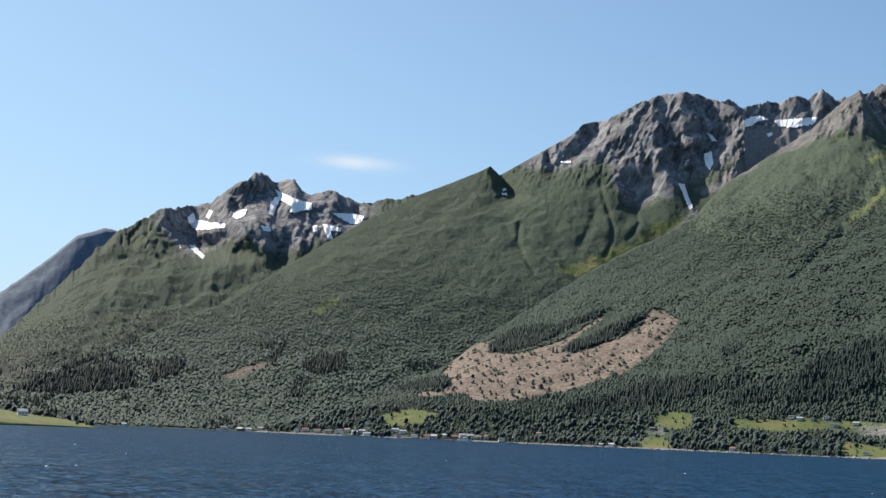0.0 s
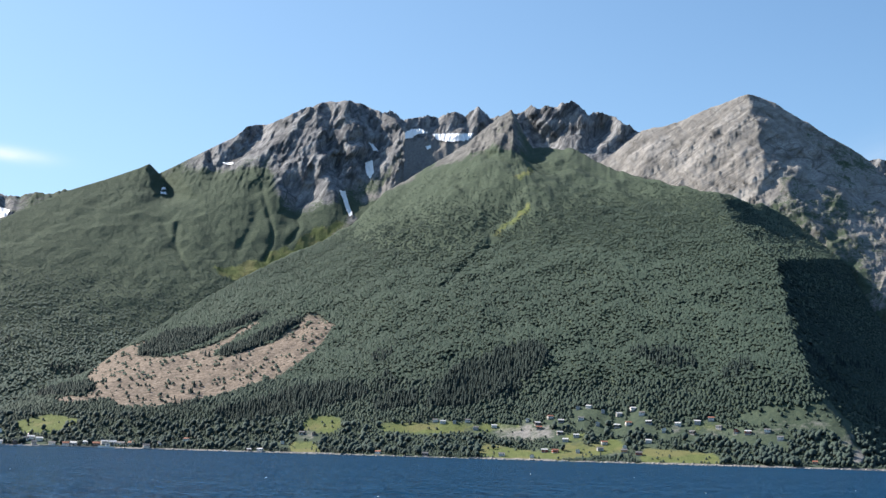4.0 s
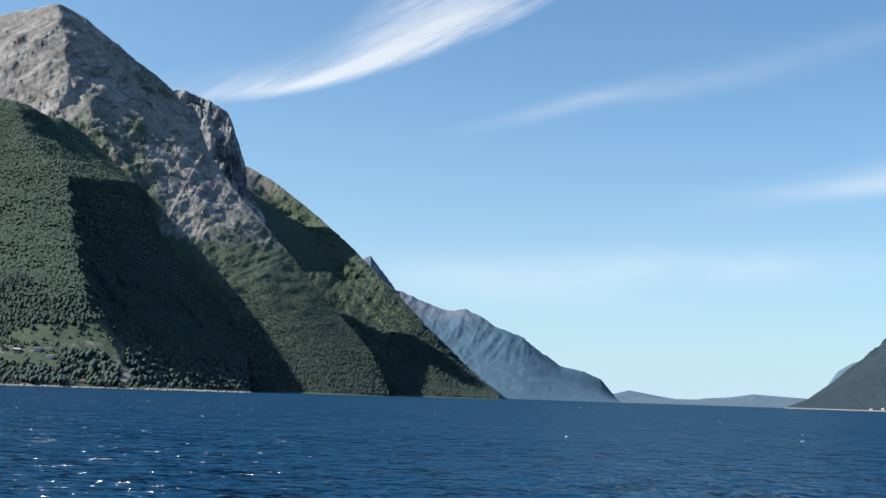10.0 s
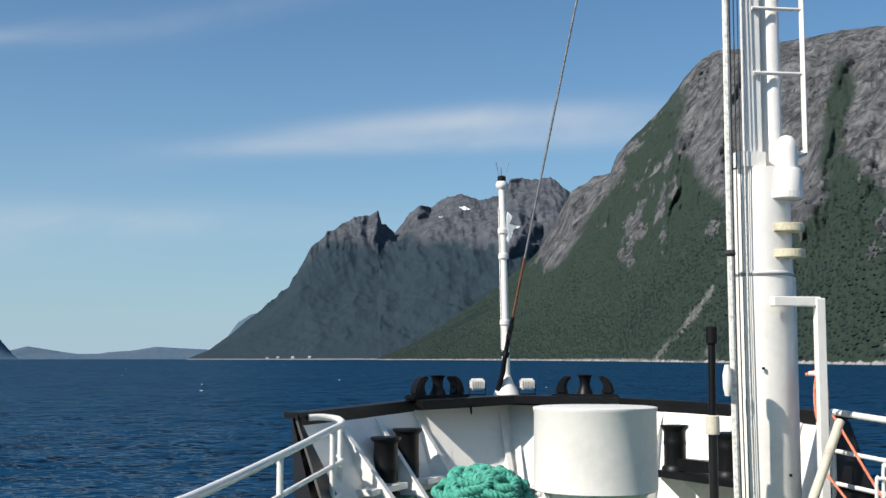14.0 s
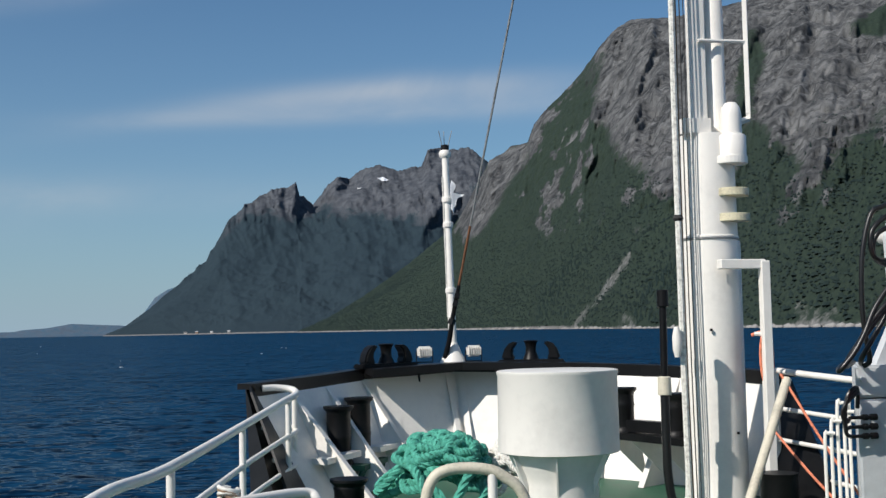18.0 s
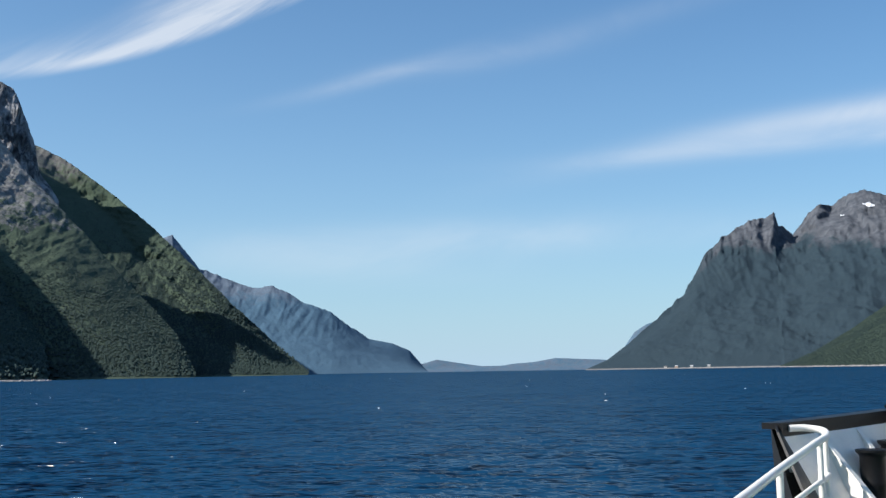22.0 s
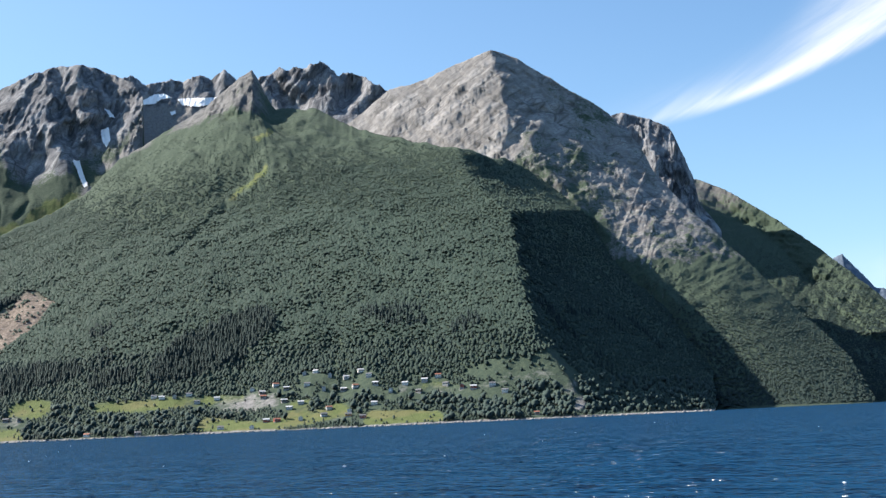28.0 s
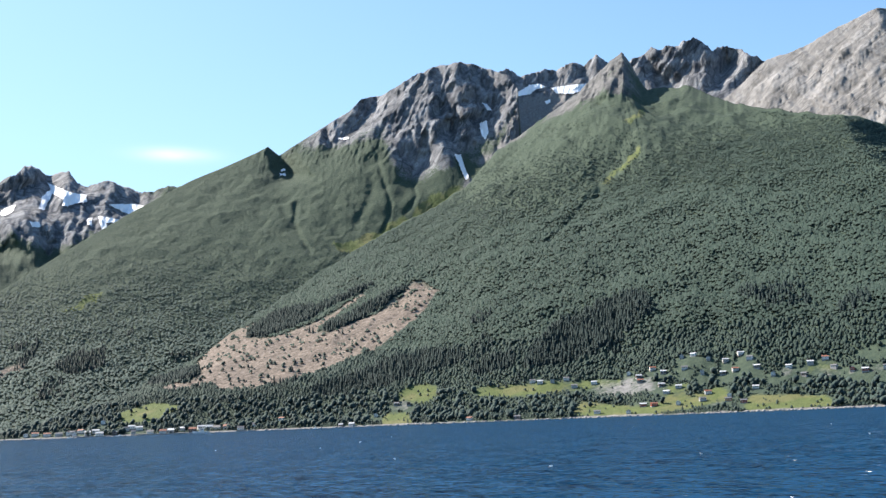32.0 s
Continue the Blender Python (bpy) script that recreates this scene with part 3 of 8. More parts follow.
        wob = 0.7 * (fbm(a * 0.7 + seed, rise / size * 0.7, 3) - 0.5)
        ribs = ridged(a + wob + seed, rise / (2.4 * size) + seed, 5, 0.55) - 0.62
        small = ridged(2.7 * (a + wob) + seed, rise / (1.1 * size) + seed, 4, 0.6) - 0.62
        self.ribs = ribs + 0.5 * small
        self.push(-amp * (ribs + 0.38 * small) * smooth(lo, hi, rise))

    def incise(self, streams):
        rise = self.rise()
        for width, depth, line in streams:
            near = np.full(self.X.shape, 1e9)
            for (x0, y0), (x1, y1) in zip(line, line[1:]):
                dx, dy = x1 - x0, y1 - y0
                t = np.clip(((self.AZ - x0) * dx + (rise - y0) * dy) / (dx * dx + dy * dy + 1e-9), 0, 1)
                near = np.minimum(near, np.hypot(self.AZ - x0 - t * dx, rise - y0 - t * dy))
            self.push(depth * np.exp(-(near / width) ** 2))

    def profile(self, v, power):
        p = np.maximum(v, 1e-9) ** power
        if self.terrace:
            k = smooth(0, 0.22, v)
            p = p * (self.terrace + (1 - self.terrace) * k)
        return p

    def ground(self, x, y):
        """Height of the front slope at plan points (crests that run one way in azimuth)."""
        a = np.degrees(np.arctan2(-x, y))
        d = np.hypot(x, y)
        order = np.argsort(self.az)
        iu = np.interp(a, self.az[order], np.arange(self.nu)[order])
        d0, dc = np.interp(iu, np.arange(self.nu), self.d0), np.interp(iu, np.arange(self.nu), self.dc)
        iv = np.clip((d - d0) / (dc - d0), 0, 1) * (len(self.V) - 1)
        return self.at(iu, iv)[2]

    def at(self, iu, iv):
        i, j = np.clip(np.floor(iu).astype(int), 0, self.nu - 2), np.clip(np.floor(iv).astype(int), 0, self.nvv - 2)
        fu, fv = iu - i, iv - j
        res = []
        for A in (self.X, self.Y, self.Z):
            res.append((A[i, j] * (1 - fu) + A[i + 1, j] * fu) * (1 - fv) + (A[i, j + 1] * (1 - fu) + A[i + 1, j + 1] * fu) * fv)
        return res

    def mesh(self, name, mat, **attrs):
        nu, nv = self.nu, self.nvv
        co = np.stack([self.X, self.Y, self.Z], -1).reshape(-1, 3)
        i = np.arange(nu * nv).reshape(nu, nv)
        q = np.stack([i[:-1, :-1], i[:-1, 1:], i[1:, 1:], i[1:, :-1]], -1).reshape(-1, 4)
        me = bpy.data.meshes.new(name)
        me.vertices.add(len(co))
        me.vertices.foreach_set("co", co.ravel())
        me.loops.add(q.size)
        me.loops.foreach_set("vertex_index", q.ravel().astype(np.int32))
        me.polygons.add(len(q))
        me.polygons.foreach_set("loop_start", (np.arange(len(q)) * 4).astype(np.int32))
        me.polygons.foreach_set("use_smooth", np.ones(len(q), bool))
        me.update(calc_edges=True)
        me.validate()
        for k in ("veg", "grass", "bare", "scree"):
            v = attrs.get(k, np.zeros((nu, nv)))
            a = me.attributes.new(k, "FLOAT", "POINT")
            a.data.foreach_set("value", np.ascontiguousarray(np.broadcast_to(v, (nu, nv)), dtype=np.float32).ravel())
        me.materials.append(mat)
        return new(name, me)


CREST, FOOT = {}, {}
CREST["far_range"] = [(36.93, 4701, 379), (35.6, 4700, 468), (34.02, 4699, 579), (32.53, 4698, 703), (31.3, 4697, 743), (30.52, 4696, 731), (28.27, 4694, 684)]
FOOT["far_range"] = [(28, 4000), (38, 4000)]
CREST["snow_range"] = [(36.94, 3401, 149), (35.6, 3500, 220), (34.26, 3599, 321), (32.65, 3798, 460), (30.87, 3996, 617), (29.44, 4195, 715), (28.87, 4195, 746), (28.2, 4294, 772), (27.43, 4293, 792), (26.51, 4293, 808), (25.62, 4292, 865), (24.85, 4291, 906), (24.25, 4291, 934), (23.48, 4290, 899), (22.81, 4290, 915), (21.81, 4289, 865), (20.72, 4288, 879), (19.3, 4287, 830), (17.93, 4286, 861), (16.55, 4285, 879), (14.86, 4284, 834)]
FOOT["snow_range"] = [(14, 3000), (22, 2700), (30, 2450), (38, 2300)]
CREST["west_mountain"] = [(37.56, 2301, 14), (35.72, 2400, 52), (32.13, 2597, 138), (29.63, 2745, 196), (25.78, 2942, 308), (23.43, 3090, 410), (21.57, 3239, 501), (19.41, 3387, 606), (16.68, 3535, 728), (15.02, 3584, 782), (13.64, 3633, 833), (13.15, 3632, 850), (12.66, 3632, 822), (11.43, 3631, 870), (10.61, 3630, 902), (9.23, 3629, 955), (8.69, 3629, 989), (7.45, 3628, 1009), (5.95, 3577, 1043), (5.01, 3526, 1060), (3.65, 3476, 1051), (2.43, 3475, 1029), (1.35, 3474, 1001), (0.88, 3424, 944), (1.06, 3324, 843), (1.65, 3224, 740), (2.41, 3125, 642)]
FOOT["west_mountain"] = [(38, 2270), (30, 2200), (22, 2080), (14, 2150), (6, 2450), (0, 2600)]
CREST["jagged_ridge"] = [(5.22, 3888, 1067), (3.0, 3937, 1118), (1.61, 3986, 1176), (0.89, 3986, 1143), (0.05, 3985, 1164), (-0.8, 3985, 1162), (-1.64, 3985, 1180), (-2.12, 3984, 1166), (-2.76, 3984, 1196), (-3.43, 3984, 1158), (-4.18, 3983, 1169), (-5.16, 3933, 1184), (-6.7, 3882, 1177), (-7.45, 3882, 1193), (-8.3, 3832, 1127), (-8.93, 3831, 1136), (-9.9, 3781, 1094), (-10.86, 3731, 1043), (-11.54, 3680, 979), (-12.62, 3630, 892)]
FOOT["jagged_ridge"] = [(6, 3000), (-13, 2900)]
CREST["green_mountain"] = [(25.02, 1941, -7), (22.63, 1989, 10), (19.97, 2037, 42), (17.82, 2086, 81), (15.37, 2184, 134), (11.25, 2431, 273), (7.94, 2678, 402), (4.65, 2876, 518), (3.36, 2925, 567), (1.87, 2966, 658), (-2.27, 3034, 818), (-3.16, 3064, 869), (-3.8, 3084, 907), (-4.35, 3083, 928), (-4.93, 3063, 860), (-5.42, 3033, 806), (-7.44, 2882, 767), (-8.55, 2832, 717), (-10.31, 2681, 647), (-12.46, 2530, 590), (-14.84, 2379, 533), (-16.13, 2299, 492), (-16.47, 2264, 488), (-18.17, 2194, 432), (-20.15, 2113, 352), (-21.55, 2043, 297), (-22.69, 1953, 221), (-23.8, 1872, 159), (-24.9, 1792, 102), (-25.59, 1712, 50), (-25.78, 1632, 7)]
FOOT["green_mountain"] = [(26, 1880), (18, 1720), (10, 1620), (0, 1480), (-10, 1400), (-20, 1370), (-22, 1380), (-26.5, 1560)]
CREST["rock_peak"] = [(-6.74, 3497, 827), (-8.95, 3446, 875), (-10.9, 3396, 954), (-12.12, 3325, 947), (-13.34, 3265, 958), (-14.7, 3195, 968), (-15.94, 3144, 975), (-17.22, 3114, 939), (-18.51, 3094, 882), (-20.38, 3073, 804), (-21.38, 3053, 759), (-22.1, 2993, 696), (-22.81, 2943, 639), (-23.39, 2893, 560), (-24.52, 2842, 479), (-26.05, 2742, 384), (-27.42, 2642, 302), (-28.78, 2551, 220), (-30.11, 2471, 151), (-31.43, 2391, 88), (-32.32, 2240, 9)]
FOOT["rock_peak"] = [(-6, 2700), (-20, 2350), (-24, 2250), (-26.5, 1960), (-29, 1900), (-33, 2230)]
CREST["back_cliff"] = [(-19.92, 4029, 970), (-21.03, 4029, 991), (-21.86, 4029, 999), (-23.27, 4029, 965), (-24.05, 4028, 938), (-24.58, 3992, 841), (-24.99, 3942, 754), (-25.23, 3892, 650), (-26.13, 3842, 549)]
FOOT["back_cliff"] = [(-19, 3300), (-27, 3200)]
CREST["east_ridge"] = [(-23.34, 4293, 839), (-25.23, 4292, 799), (-26.39, 4242, 748), (-27.49, 4142, 673), (-29.12, 3991, 562), (-30.72, 3791, 441), (-32.3, 3590, 323), (-34.1, 3340, 194), (-36.11, 3040, 76), (-37.62, 2839, 9)]
FOOT["east_ridge"] = [(-23, 3300), (-30, 2700), (-34, 2500), (-38, 2820)]
CREST["far_east"] = [(-29.26, 4909, 438), (-30.59, 4909, 536), (-30.91, 4909, 561), (-31.26, 4909, 570), (-31.83, 4909, 511), (-32.53, 4909, 434), (-33.9, 4909, 390), (-34.99, 4855, 349), (-35.92, 4801, 357), (-36.73, 4801, 323), (-37.53, 4747, 281), (-38.72, 4747, 245), (-39.64, 4694, 185), (-40.56, 4694, 134), (-41.59, 4907, 122), (-42.48, 4907, 89), (-42.99, 4907, 37), (-43.42, 4907, 3)]
FOOT["far_east"] = [(-29, 4350), (-39, 4300), (-44, 4550)]
CREST["horizon_hills"] = [(-41.33, 4850, 5), (-42.6, 4850, 24), (-43.76, 4850, 50), (-45.2, 4850, 30), (-46.53, 4850, 14), (-47.32, 4850, 28), (-48.38, 4850, 34), (-49.45, 4850, 49), (-50.53, 4850, 44), (-51.74, 4850, 39), (-53.24, 4850, 20)]
FOOT["horizon_hills"] = [(-41, 4750), (-54, 4750)]
CREST["south_range"] = [(-50.86, 3450, 2), (-51.88, 3520, 28), (-52.95, 3620, 77), (-54.29, 3750, 152), (-55.63, 3900, 243), (-56.69, 4050, 379), (-57.5, 4150, 445), (-58.73, 4300, 507), (-59.46, 4350, 532), (-59.81, 4350, 547), (-60.01, 4350, 497), (-60.63, 4450, 479), (-61.31, 4500, 549), (-61.85, 4500, 581), (-62.39, 4500, 570), (-63.06, 4500, 607), (-63.87, 4500, 628), (-64.8, 4500, 597), (-65.87, 4480, 620), (-66.21, 4450, 672), (-66.66, 4450, 691), (-67.24, 4450, 671), (-68.29, 4450, 676), (-69.07, 4450, 623), (-70.55, 4400, 495), (-72.3, 4300, 284)]
FOOT["south_range"] = [(-50, 3440), (-60, 3050), (-73, 2950)]
CREST["south_headland"] = [(-51.61, 4750, 13), (-52.68, 4750, 82), (-53.21, 4750, 145), (-53.8, 4750, 175), (-55.1, 4750, 204), (-56.74, 4750, 127)]
FOOT["south_headland"] = [(-51, 4650), (-57, 4600)]
CREST["south_mountain"] = [(-59.75, 2950, -1), (-61.33, 2950, 36), (-62.93, 2920, 84), (-65.09, 2900, 159), (-66.72, 2880, 219), (-67.48, 2870, 255), (-68.41, 2860, 332), (-69.19, 2850, 404), (-70.29, 2850, 437), (-71.06, 2850, 447), (-71.39, 2840, 488), (-72.22, 2830, 530), (-73.33, 2810, 580), (-74.3, 2790, 632), (-75.28, 2770, 688), (-76.24, 2760, 710), (-77.8, 2740, 703), (-80.01, 2720, 712), (-81.85, 2700, 720), (-85.8, 2650, 709), (-87.9, 2620, 714), (-89.28, 2600, 719), (-92.64, 2550, 720), (-96.92, 2500, 688), (-102.32, 2400, 617), (-108.01, 2300, 479)]
FOOT["south_mountain"] = [(-59, 2940), (-65, 2200), (-68, 1900), (-74.5, 1150), (-82.5, 720), (-109, 520)]
CREST["wooded_spur"] = [(-83.66, 798, 2), (-85.3, 819, 53), (-86.8, 840, 108), (-88.04, 848, 133), (-89.11, 853, 153), (-90.82, 857, 173), (-92.52, 861, 191), (-95.7, 865, 212), (-100.2, 865, 223), (-106.22, 861, 200)]
FOOT["wooded_spur"] = [(-83, 780), (-90, 620), (-107, 490)]
CREST["headland"] = [(42.8, 1155, 18), (39.69, 1153, 21), (37.86, 1131, 17), (36.93, 1110, 12), (35.52, 1089, 9), (34.36, 1058, 6), (33.43, 1027, 3), (32.94, 997, 0)]
FOOT["headland"] = [(44, 820), (38, 860), (33, 985)]


# ---- what covers the ground: outlines in plan, in metres ----
COVER, RAVINES = [], []


def pairs(xy):
    return list(zip(xy[::2], xy[1::2]))


def cover(layer, kind, *xy):
    COVER.append((layer, kind, pairs(xy)))


def ravine(layer, width, depth, *xy):
    RAVINES.append((layer, width, depth, pairs(xy)))


cover("green_mountain", "bare", -622, 1965, -532, 1867, -521, 1913, -574, 2056, -585, 2134, -577, 2162, -552, 2214, -499, 2217, -517, 2179, -500, 2128, -446, 2069, -407, 2077, -346, 2140, -309, 2214, -297, 2181, -329, 2132, -352, 2052, -358, 2026, -326, 2015, -264, 2063, -231, 2127, -215, 2176, -194, 2181, -153, 2108, -163, 2044, -178, 1991, -200, 1912, -248, 1859, -312, 1815, -395, 1789, -451, 1801, -480, 1843, -552, 1840)
cover("green_mountain", "grass", -597, 1774, -554, 1801, -498, 1758, -525, 1708, -574, 1720)
ravine("green_mountain", 9, 7, 134, 2336, 74, 2231, 39, 2130)
# ---- relief and ground marks by bearing: degrees left of +y and rise over the deck's eye level ----
FACES, STREAMS, PATCHES = {}, {}, []


def face(layer, top, foot, steep, *ar):
    """A rock face that turns away to the right of a ridge line: its width at top and foot in degrees, its steepness."""
    FACES.setdefault(layer, []).append((top, foot, steep, pairs(ar)))


def stream(layer, width, depth, *ar):
    STREAMS.setdefault(layer, []).append((width, depth, pairs(ar)))


def patch(layer, kind, *ar):
    PATCHES.append((layer, kind, pairs(ar)))


face("west_mountain", 0.60, 0.82, 2.7, 13.36, 13.22, 13.17, 12.59, 12.86, 11.77)
face("west_mountain", 0.22, 0.38, 2.7, 10.65, 14.16, 10.6, 13.62, 10.47, 13.21)
face("west_mountain", 0.93, 0.65, 2.0, 8.86, 15.73, 9.37, 14.48, 9.89, 13.82)
face("west_mountain", 0.54, 0.80, 1.4, 5.33, 16.98, 5.25, 15.82, 5.33, 14.94, 4.9, 13.53, 4.22, 12.35)
face("west_mountain", 1.15, 1.0, 1.5, 3.76, 17.29, 3.51, 15.89, 3.7, 14.67, 3.78, 13.57, 3.87, 12.57)
face("west_mountain", 0.33, 0.65, 1.6, 6.16, 14.56, 5.9, 13.48, 6.08, 12.19)
face("west_mountain", 0.54, 0.98, 1.4, 6.65, 14.24, 6.89, 12.91, 7, 11.37)
face("west_mountain", 0.38, 0.49, 2.0, 4.31, 15.43, 4.42, 14.55, 4.63, 13.83)
stream("west_mountain", 0.11, 10, 7.82, 12.66, 7.63, 11.96, 7.37, 11.13, 7.16, 10.43, 7.22, 9.73, 7.52, 9.02)
stream("west_mountain", 0.11, 10, 6.21, 11.76, 6.05, 11.2, 5.87, 10.7, 6.14, 10.29, 6.45, 9.91)
stream("west_mountain", 0.14, 14, 11.7, 10.46, 11.78, 9.62, 11.44, 8.81, 10.99, 8.2)
stream("west_mountain", 0.24, 10, 12.37, 10.33, 11.96, 9.47, 11.62, 8.88)
stream("west_mountain", 0.22, 9, 7.99, 11.32, 8.18, 10.53, 8.65, 9.8, 8.8, 9.23)
patch("west_mountain", "grass", 10.03, 8.47, 7.86, 9, 6.23, 9.78, 5.15, 10.67, 4.05, 11.14, 3.22, 11.17, 4.03, 10.43, 5.39, 9.53, 6.75, 8.92, 8.91, 7.98)
patch("west_mountain", "scree", 3.44, 11.36, 3.28, 11.54, 3.27, 10.97, 4.17, 10.37, 4.72, 10.18, 4.31, 10.56)
patch("west_mountain", "scree", 1.53, 13.65, 1.05, 14.77, 0.5, 15.55, 0.22, 15.4, 0.18, 12.81, 1.29, 12.38, 2.39, 12.19, 3.23, 12.16, 3.37, 12.39, 1.99, 12.72)
patch("west_mountain", "rock", 13.41, 13.28, 12.11, 13.52, 10.65, 14.28, 9.19, 15.74, 7.53, 15.98, 5.33, 17.03, 3.65, 17.41, 1.07, 16.4, 1.04, 14.82, 1.99, 12.78, 3.8, 12.43, 4.34, 11.55, 5.73, 11.49, 6.83, 11.3, 7.43, 12.54, 6.91, 14, 8.04, 14.51, 9.11, 13.58, 10.75, 13.19, 11.83, 13.11, 12.6, 12.21)
patch("west_mountain", "grass", 21.87, 5.71, 20.68, 6.44, 21.38, 5.74, 22.34, 5.33)
patch("west_mountain", "snow", 4.04, 12.65, 3.76, 12.63, 3.51, 11.87, 3.31, 11.45, 3.5, 11.3, 3.79, 12)
patch("west_mountain", "snow", 9.85, 13.65, 9.17, 13.72, 9.23, 13.58, 9.66, 13.58)
patch("west_mountain", "snow", 12.55, 12.22, 12.34, 12.23, 12.3, 12.1, 12.55, 12.1)
patch("west_mountain", "snow", 12.6, 11.99, 12.33, 12.01, 12.27, 11.87, 12.54, 11.88)
patch("west_mountain", "snow", 2.84, 14.07, 2.45, 14.26, 2.35, 13.62, 2.51, 13.28, 2.71, 13.47)
patch("west_mountain", "snow", 2.72, 15.17, 2.46, 15.06, 2.11, 14.67, 2.4, 14.72)
patch("jagged_ridge", "snow", 2.24, 15.12, 1.86, 15.42, 1.01, 15.62, 0.51, 15.92, 0.03, 15.94, -0.34, 15.77, 0.16, 15.64, 0.5, 15.4, 1.29, 15.35, 2.07, 15.01)
patch("jagged_ridge", "snow", -0.48, 15.72, -1.24, 15.76, -2.64, 15.81, -2.36, 15.4, -1.52, 15.3, -0.82, 15.34)
patch("jagged_ridge", "snow", -0.18, 15.05, -0.46, 15.11, -0.55, 14.94, -0.3, 14.87)
face("jagged_ridge", 0.44, 0.38, 1.5, -7.4, 17.54, -6.85, 16.48, -6.24, 15.53)
face("jagged_ridge", 0.82, 0.82, 1.7, -7.61, 17.53, -7.94, 16.75, -7.75, 15.74)
face("jagged_ridge", 0.71, 0.71, 1.7, -8.6, 16.88, -8.16, 15.97, -7.75, 15.12)
face("jagged_ridge", 0.93, 0.71, 1.7, -9.84, 16.44, -9.16, 15.44, -8.7, 14.82)
face("jagged_ridge", 0.38, 0.82, 1.7, -4.64, 16.92, -4.97, 16.05, -5.42, 15.19)
face("jagged_ridge", 0.44, 0.38, 1.5, -1.64, 16.84, -1.73, 16.47, -1.57, 16.14)
face("jagged_ridge", 0.38, 0.33, 1.5, -2.76, 17.03, -3.08, 16.48, -3.19, 16.16)
face("jagged_ridge", 0.54, 0.44, 1.5, -0.24, 16.64, -0.11, 16.23, 0.06, 16)
patch("green_mountain", "rock", -5.66, 13.45, -6.15, 13.84, -7.18, 13.96, -7.12, 13.62, -6.06, 13.17)
patch("green_mountain", "rock", -6.67, 15.21, -7.63, 15.25, -8.03, 14.85, -7.21, 14.75)
patch("green_mountain", "grass", -4.2, 13.84, -5.41, 14.36, -5.54, 14.07, -4.69, 13.65)
patch("green_mountain", "scree", 6.46, 0.65, 5.62, 0.92, 4.93, 0.91, 5.19, 0.58)
patch("green_mountain", "grass", -6.34, 1.08, -7.55, 1.21, -7.94, 0.96, -6.73, 0.82)
patch("green_mountain", "scree", -19.2, 0.99, -19.66, 1.41, -20.13, 1.47, -19.94, 1.05, -19.39, 0.84)
patch("green_mountain", "scree", -19.8, 0.34, -20.07, 0.7, -20.44, 0.74, -20.32, 0.1, -19.88, 0.06)
patch("green_mountain", "rock", -14.67, 2.03, -15.71, 2.65, -18.99, 2.84, -19.89, 1.87, -20.13, 0.91, -20.48, 0.66, -20.32, 0.05, -19.64, 0.89, -18.2, 1.84, -15.42, 1.78)
patch("green_mountain", "scree", -6.7, 0.13, -9.38, 0.28, -9.63, 0.16, -6.7, 0.02)
patch("green_mountain", "grass", 5.68, 1.36, 5, 1.64, 3.97, 1.64, 3.87, 1.18, 4.42, 0.82, 5.78, 0.96)
patch("green_mountain", "grass", 2.21, 1.05, 1.97, 1.43, 0.13, 1.48, -2.22, 1.48, -4.59, 1.55, -4.66, 1.26, -2.25, 1.11, 0.09, 0.91)
patch("green_mountain", "scree", -3.02, 1.13, -4.08, 1.33, -5.13, 1.47, -6.2, 1.34, -6.39, 0.84, -5.16, 0.83, -3.57, 0.89)
patch("green_mountain", "grass", 6.45, 0.07, 6.25, 0.37, 5.24, 0.48, 4.87, -0.1, 6.2, -0.19)
patch("green_mountain", "grass", -2.51, -0.02, -2.89, 0.57, -4.15, 0.41, -5.22, 0.29, -6.58, 0.43, -6.64, -0.21, -4.24, -0.2)
patch("green_mountain", "grass", -10.09, 0.04, -10.42, 0.53, -11.95, 0.53, -13.73, 0.4, -14.06, -0.04, -12, -0.12, -10.47, -0.1)
patch("green_mountain", "grass", -12.57, 1.59, -12.9, 1.86, -14.22, 1.78, -14.27, 1.46)
patch("green_mountain", "grass", -6.64, -0.06, -6.67, 0.68, -7.81, 0.65, -8.96, 0.96, -9.57, 0.83, -9.54, 0.42, -8.62, 0.21, -7.86, 0.04)
patch("green_mountain", "scree", -11.67, 1.59, -14.22, 1.53, -15.87, 1.52, -15.86, 1.29, -14.22, 1.31, -11.67, 1.43)
patch("green_mountain", "scree", -14.99, 1.74, -16.37, 1.55, -16.74, 1.87, -17.97, 1.95, -19.3, 1.78, -19.29, 1.61, -17.97, 1.71, -16.98, 1.51, -16.36, 1.35)
patch("green_mountain", "grass", -5.35, 12.35, -5.5, 12.2, -4.6, 11.3, -3.3, 10.42, -3.15, 10.52, -4.3, 11.45)
patch("green_mountain", "heath", 3.55, 10.18, 1.08, 12.53, -1.13, 14.16, -3.07, 15.49, -4.18, 16.95, -5.85, 15.07, -8.57, 14.48, -10.95, 13.46, -11.17, 12.48, -8.52, 12.93, -6.6, 12.52, -4.66, 10.96, -2.45, 9.8, -0.26, 9.33, 1.66, 9.98)
face("green_mountain", 0.49, 0.60, 1.6, -2.62, 15.14, -2.67, 14.8, -2.82, 14.46)
face("green_mountain", 0.22, 0.54, 2, -4.35, 17.18, -4.79, 16.02, -5.44, 15.1)
face("rock_peak", 0.60, 0.38, 0.8, -17.31, 14.53, -16.73, 13.48, -16.26, 12.71)
face("rock_peak", 0.44, 0.38, 0.7, -18.6, 14.31, -18.07, 13.25, -17.73, 11.96)
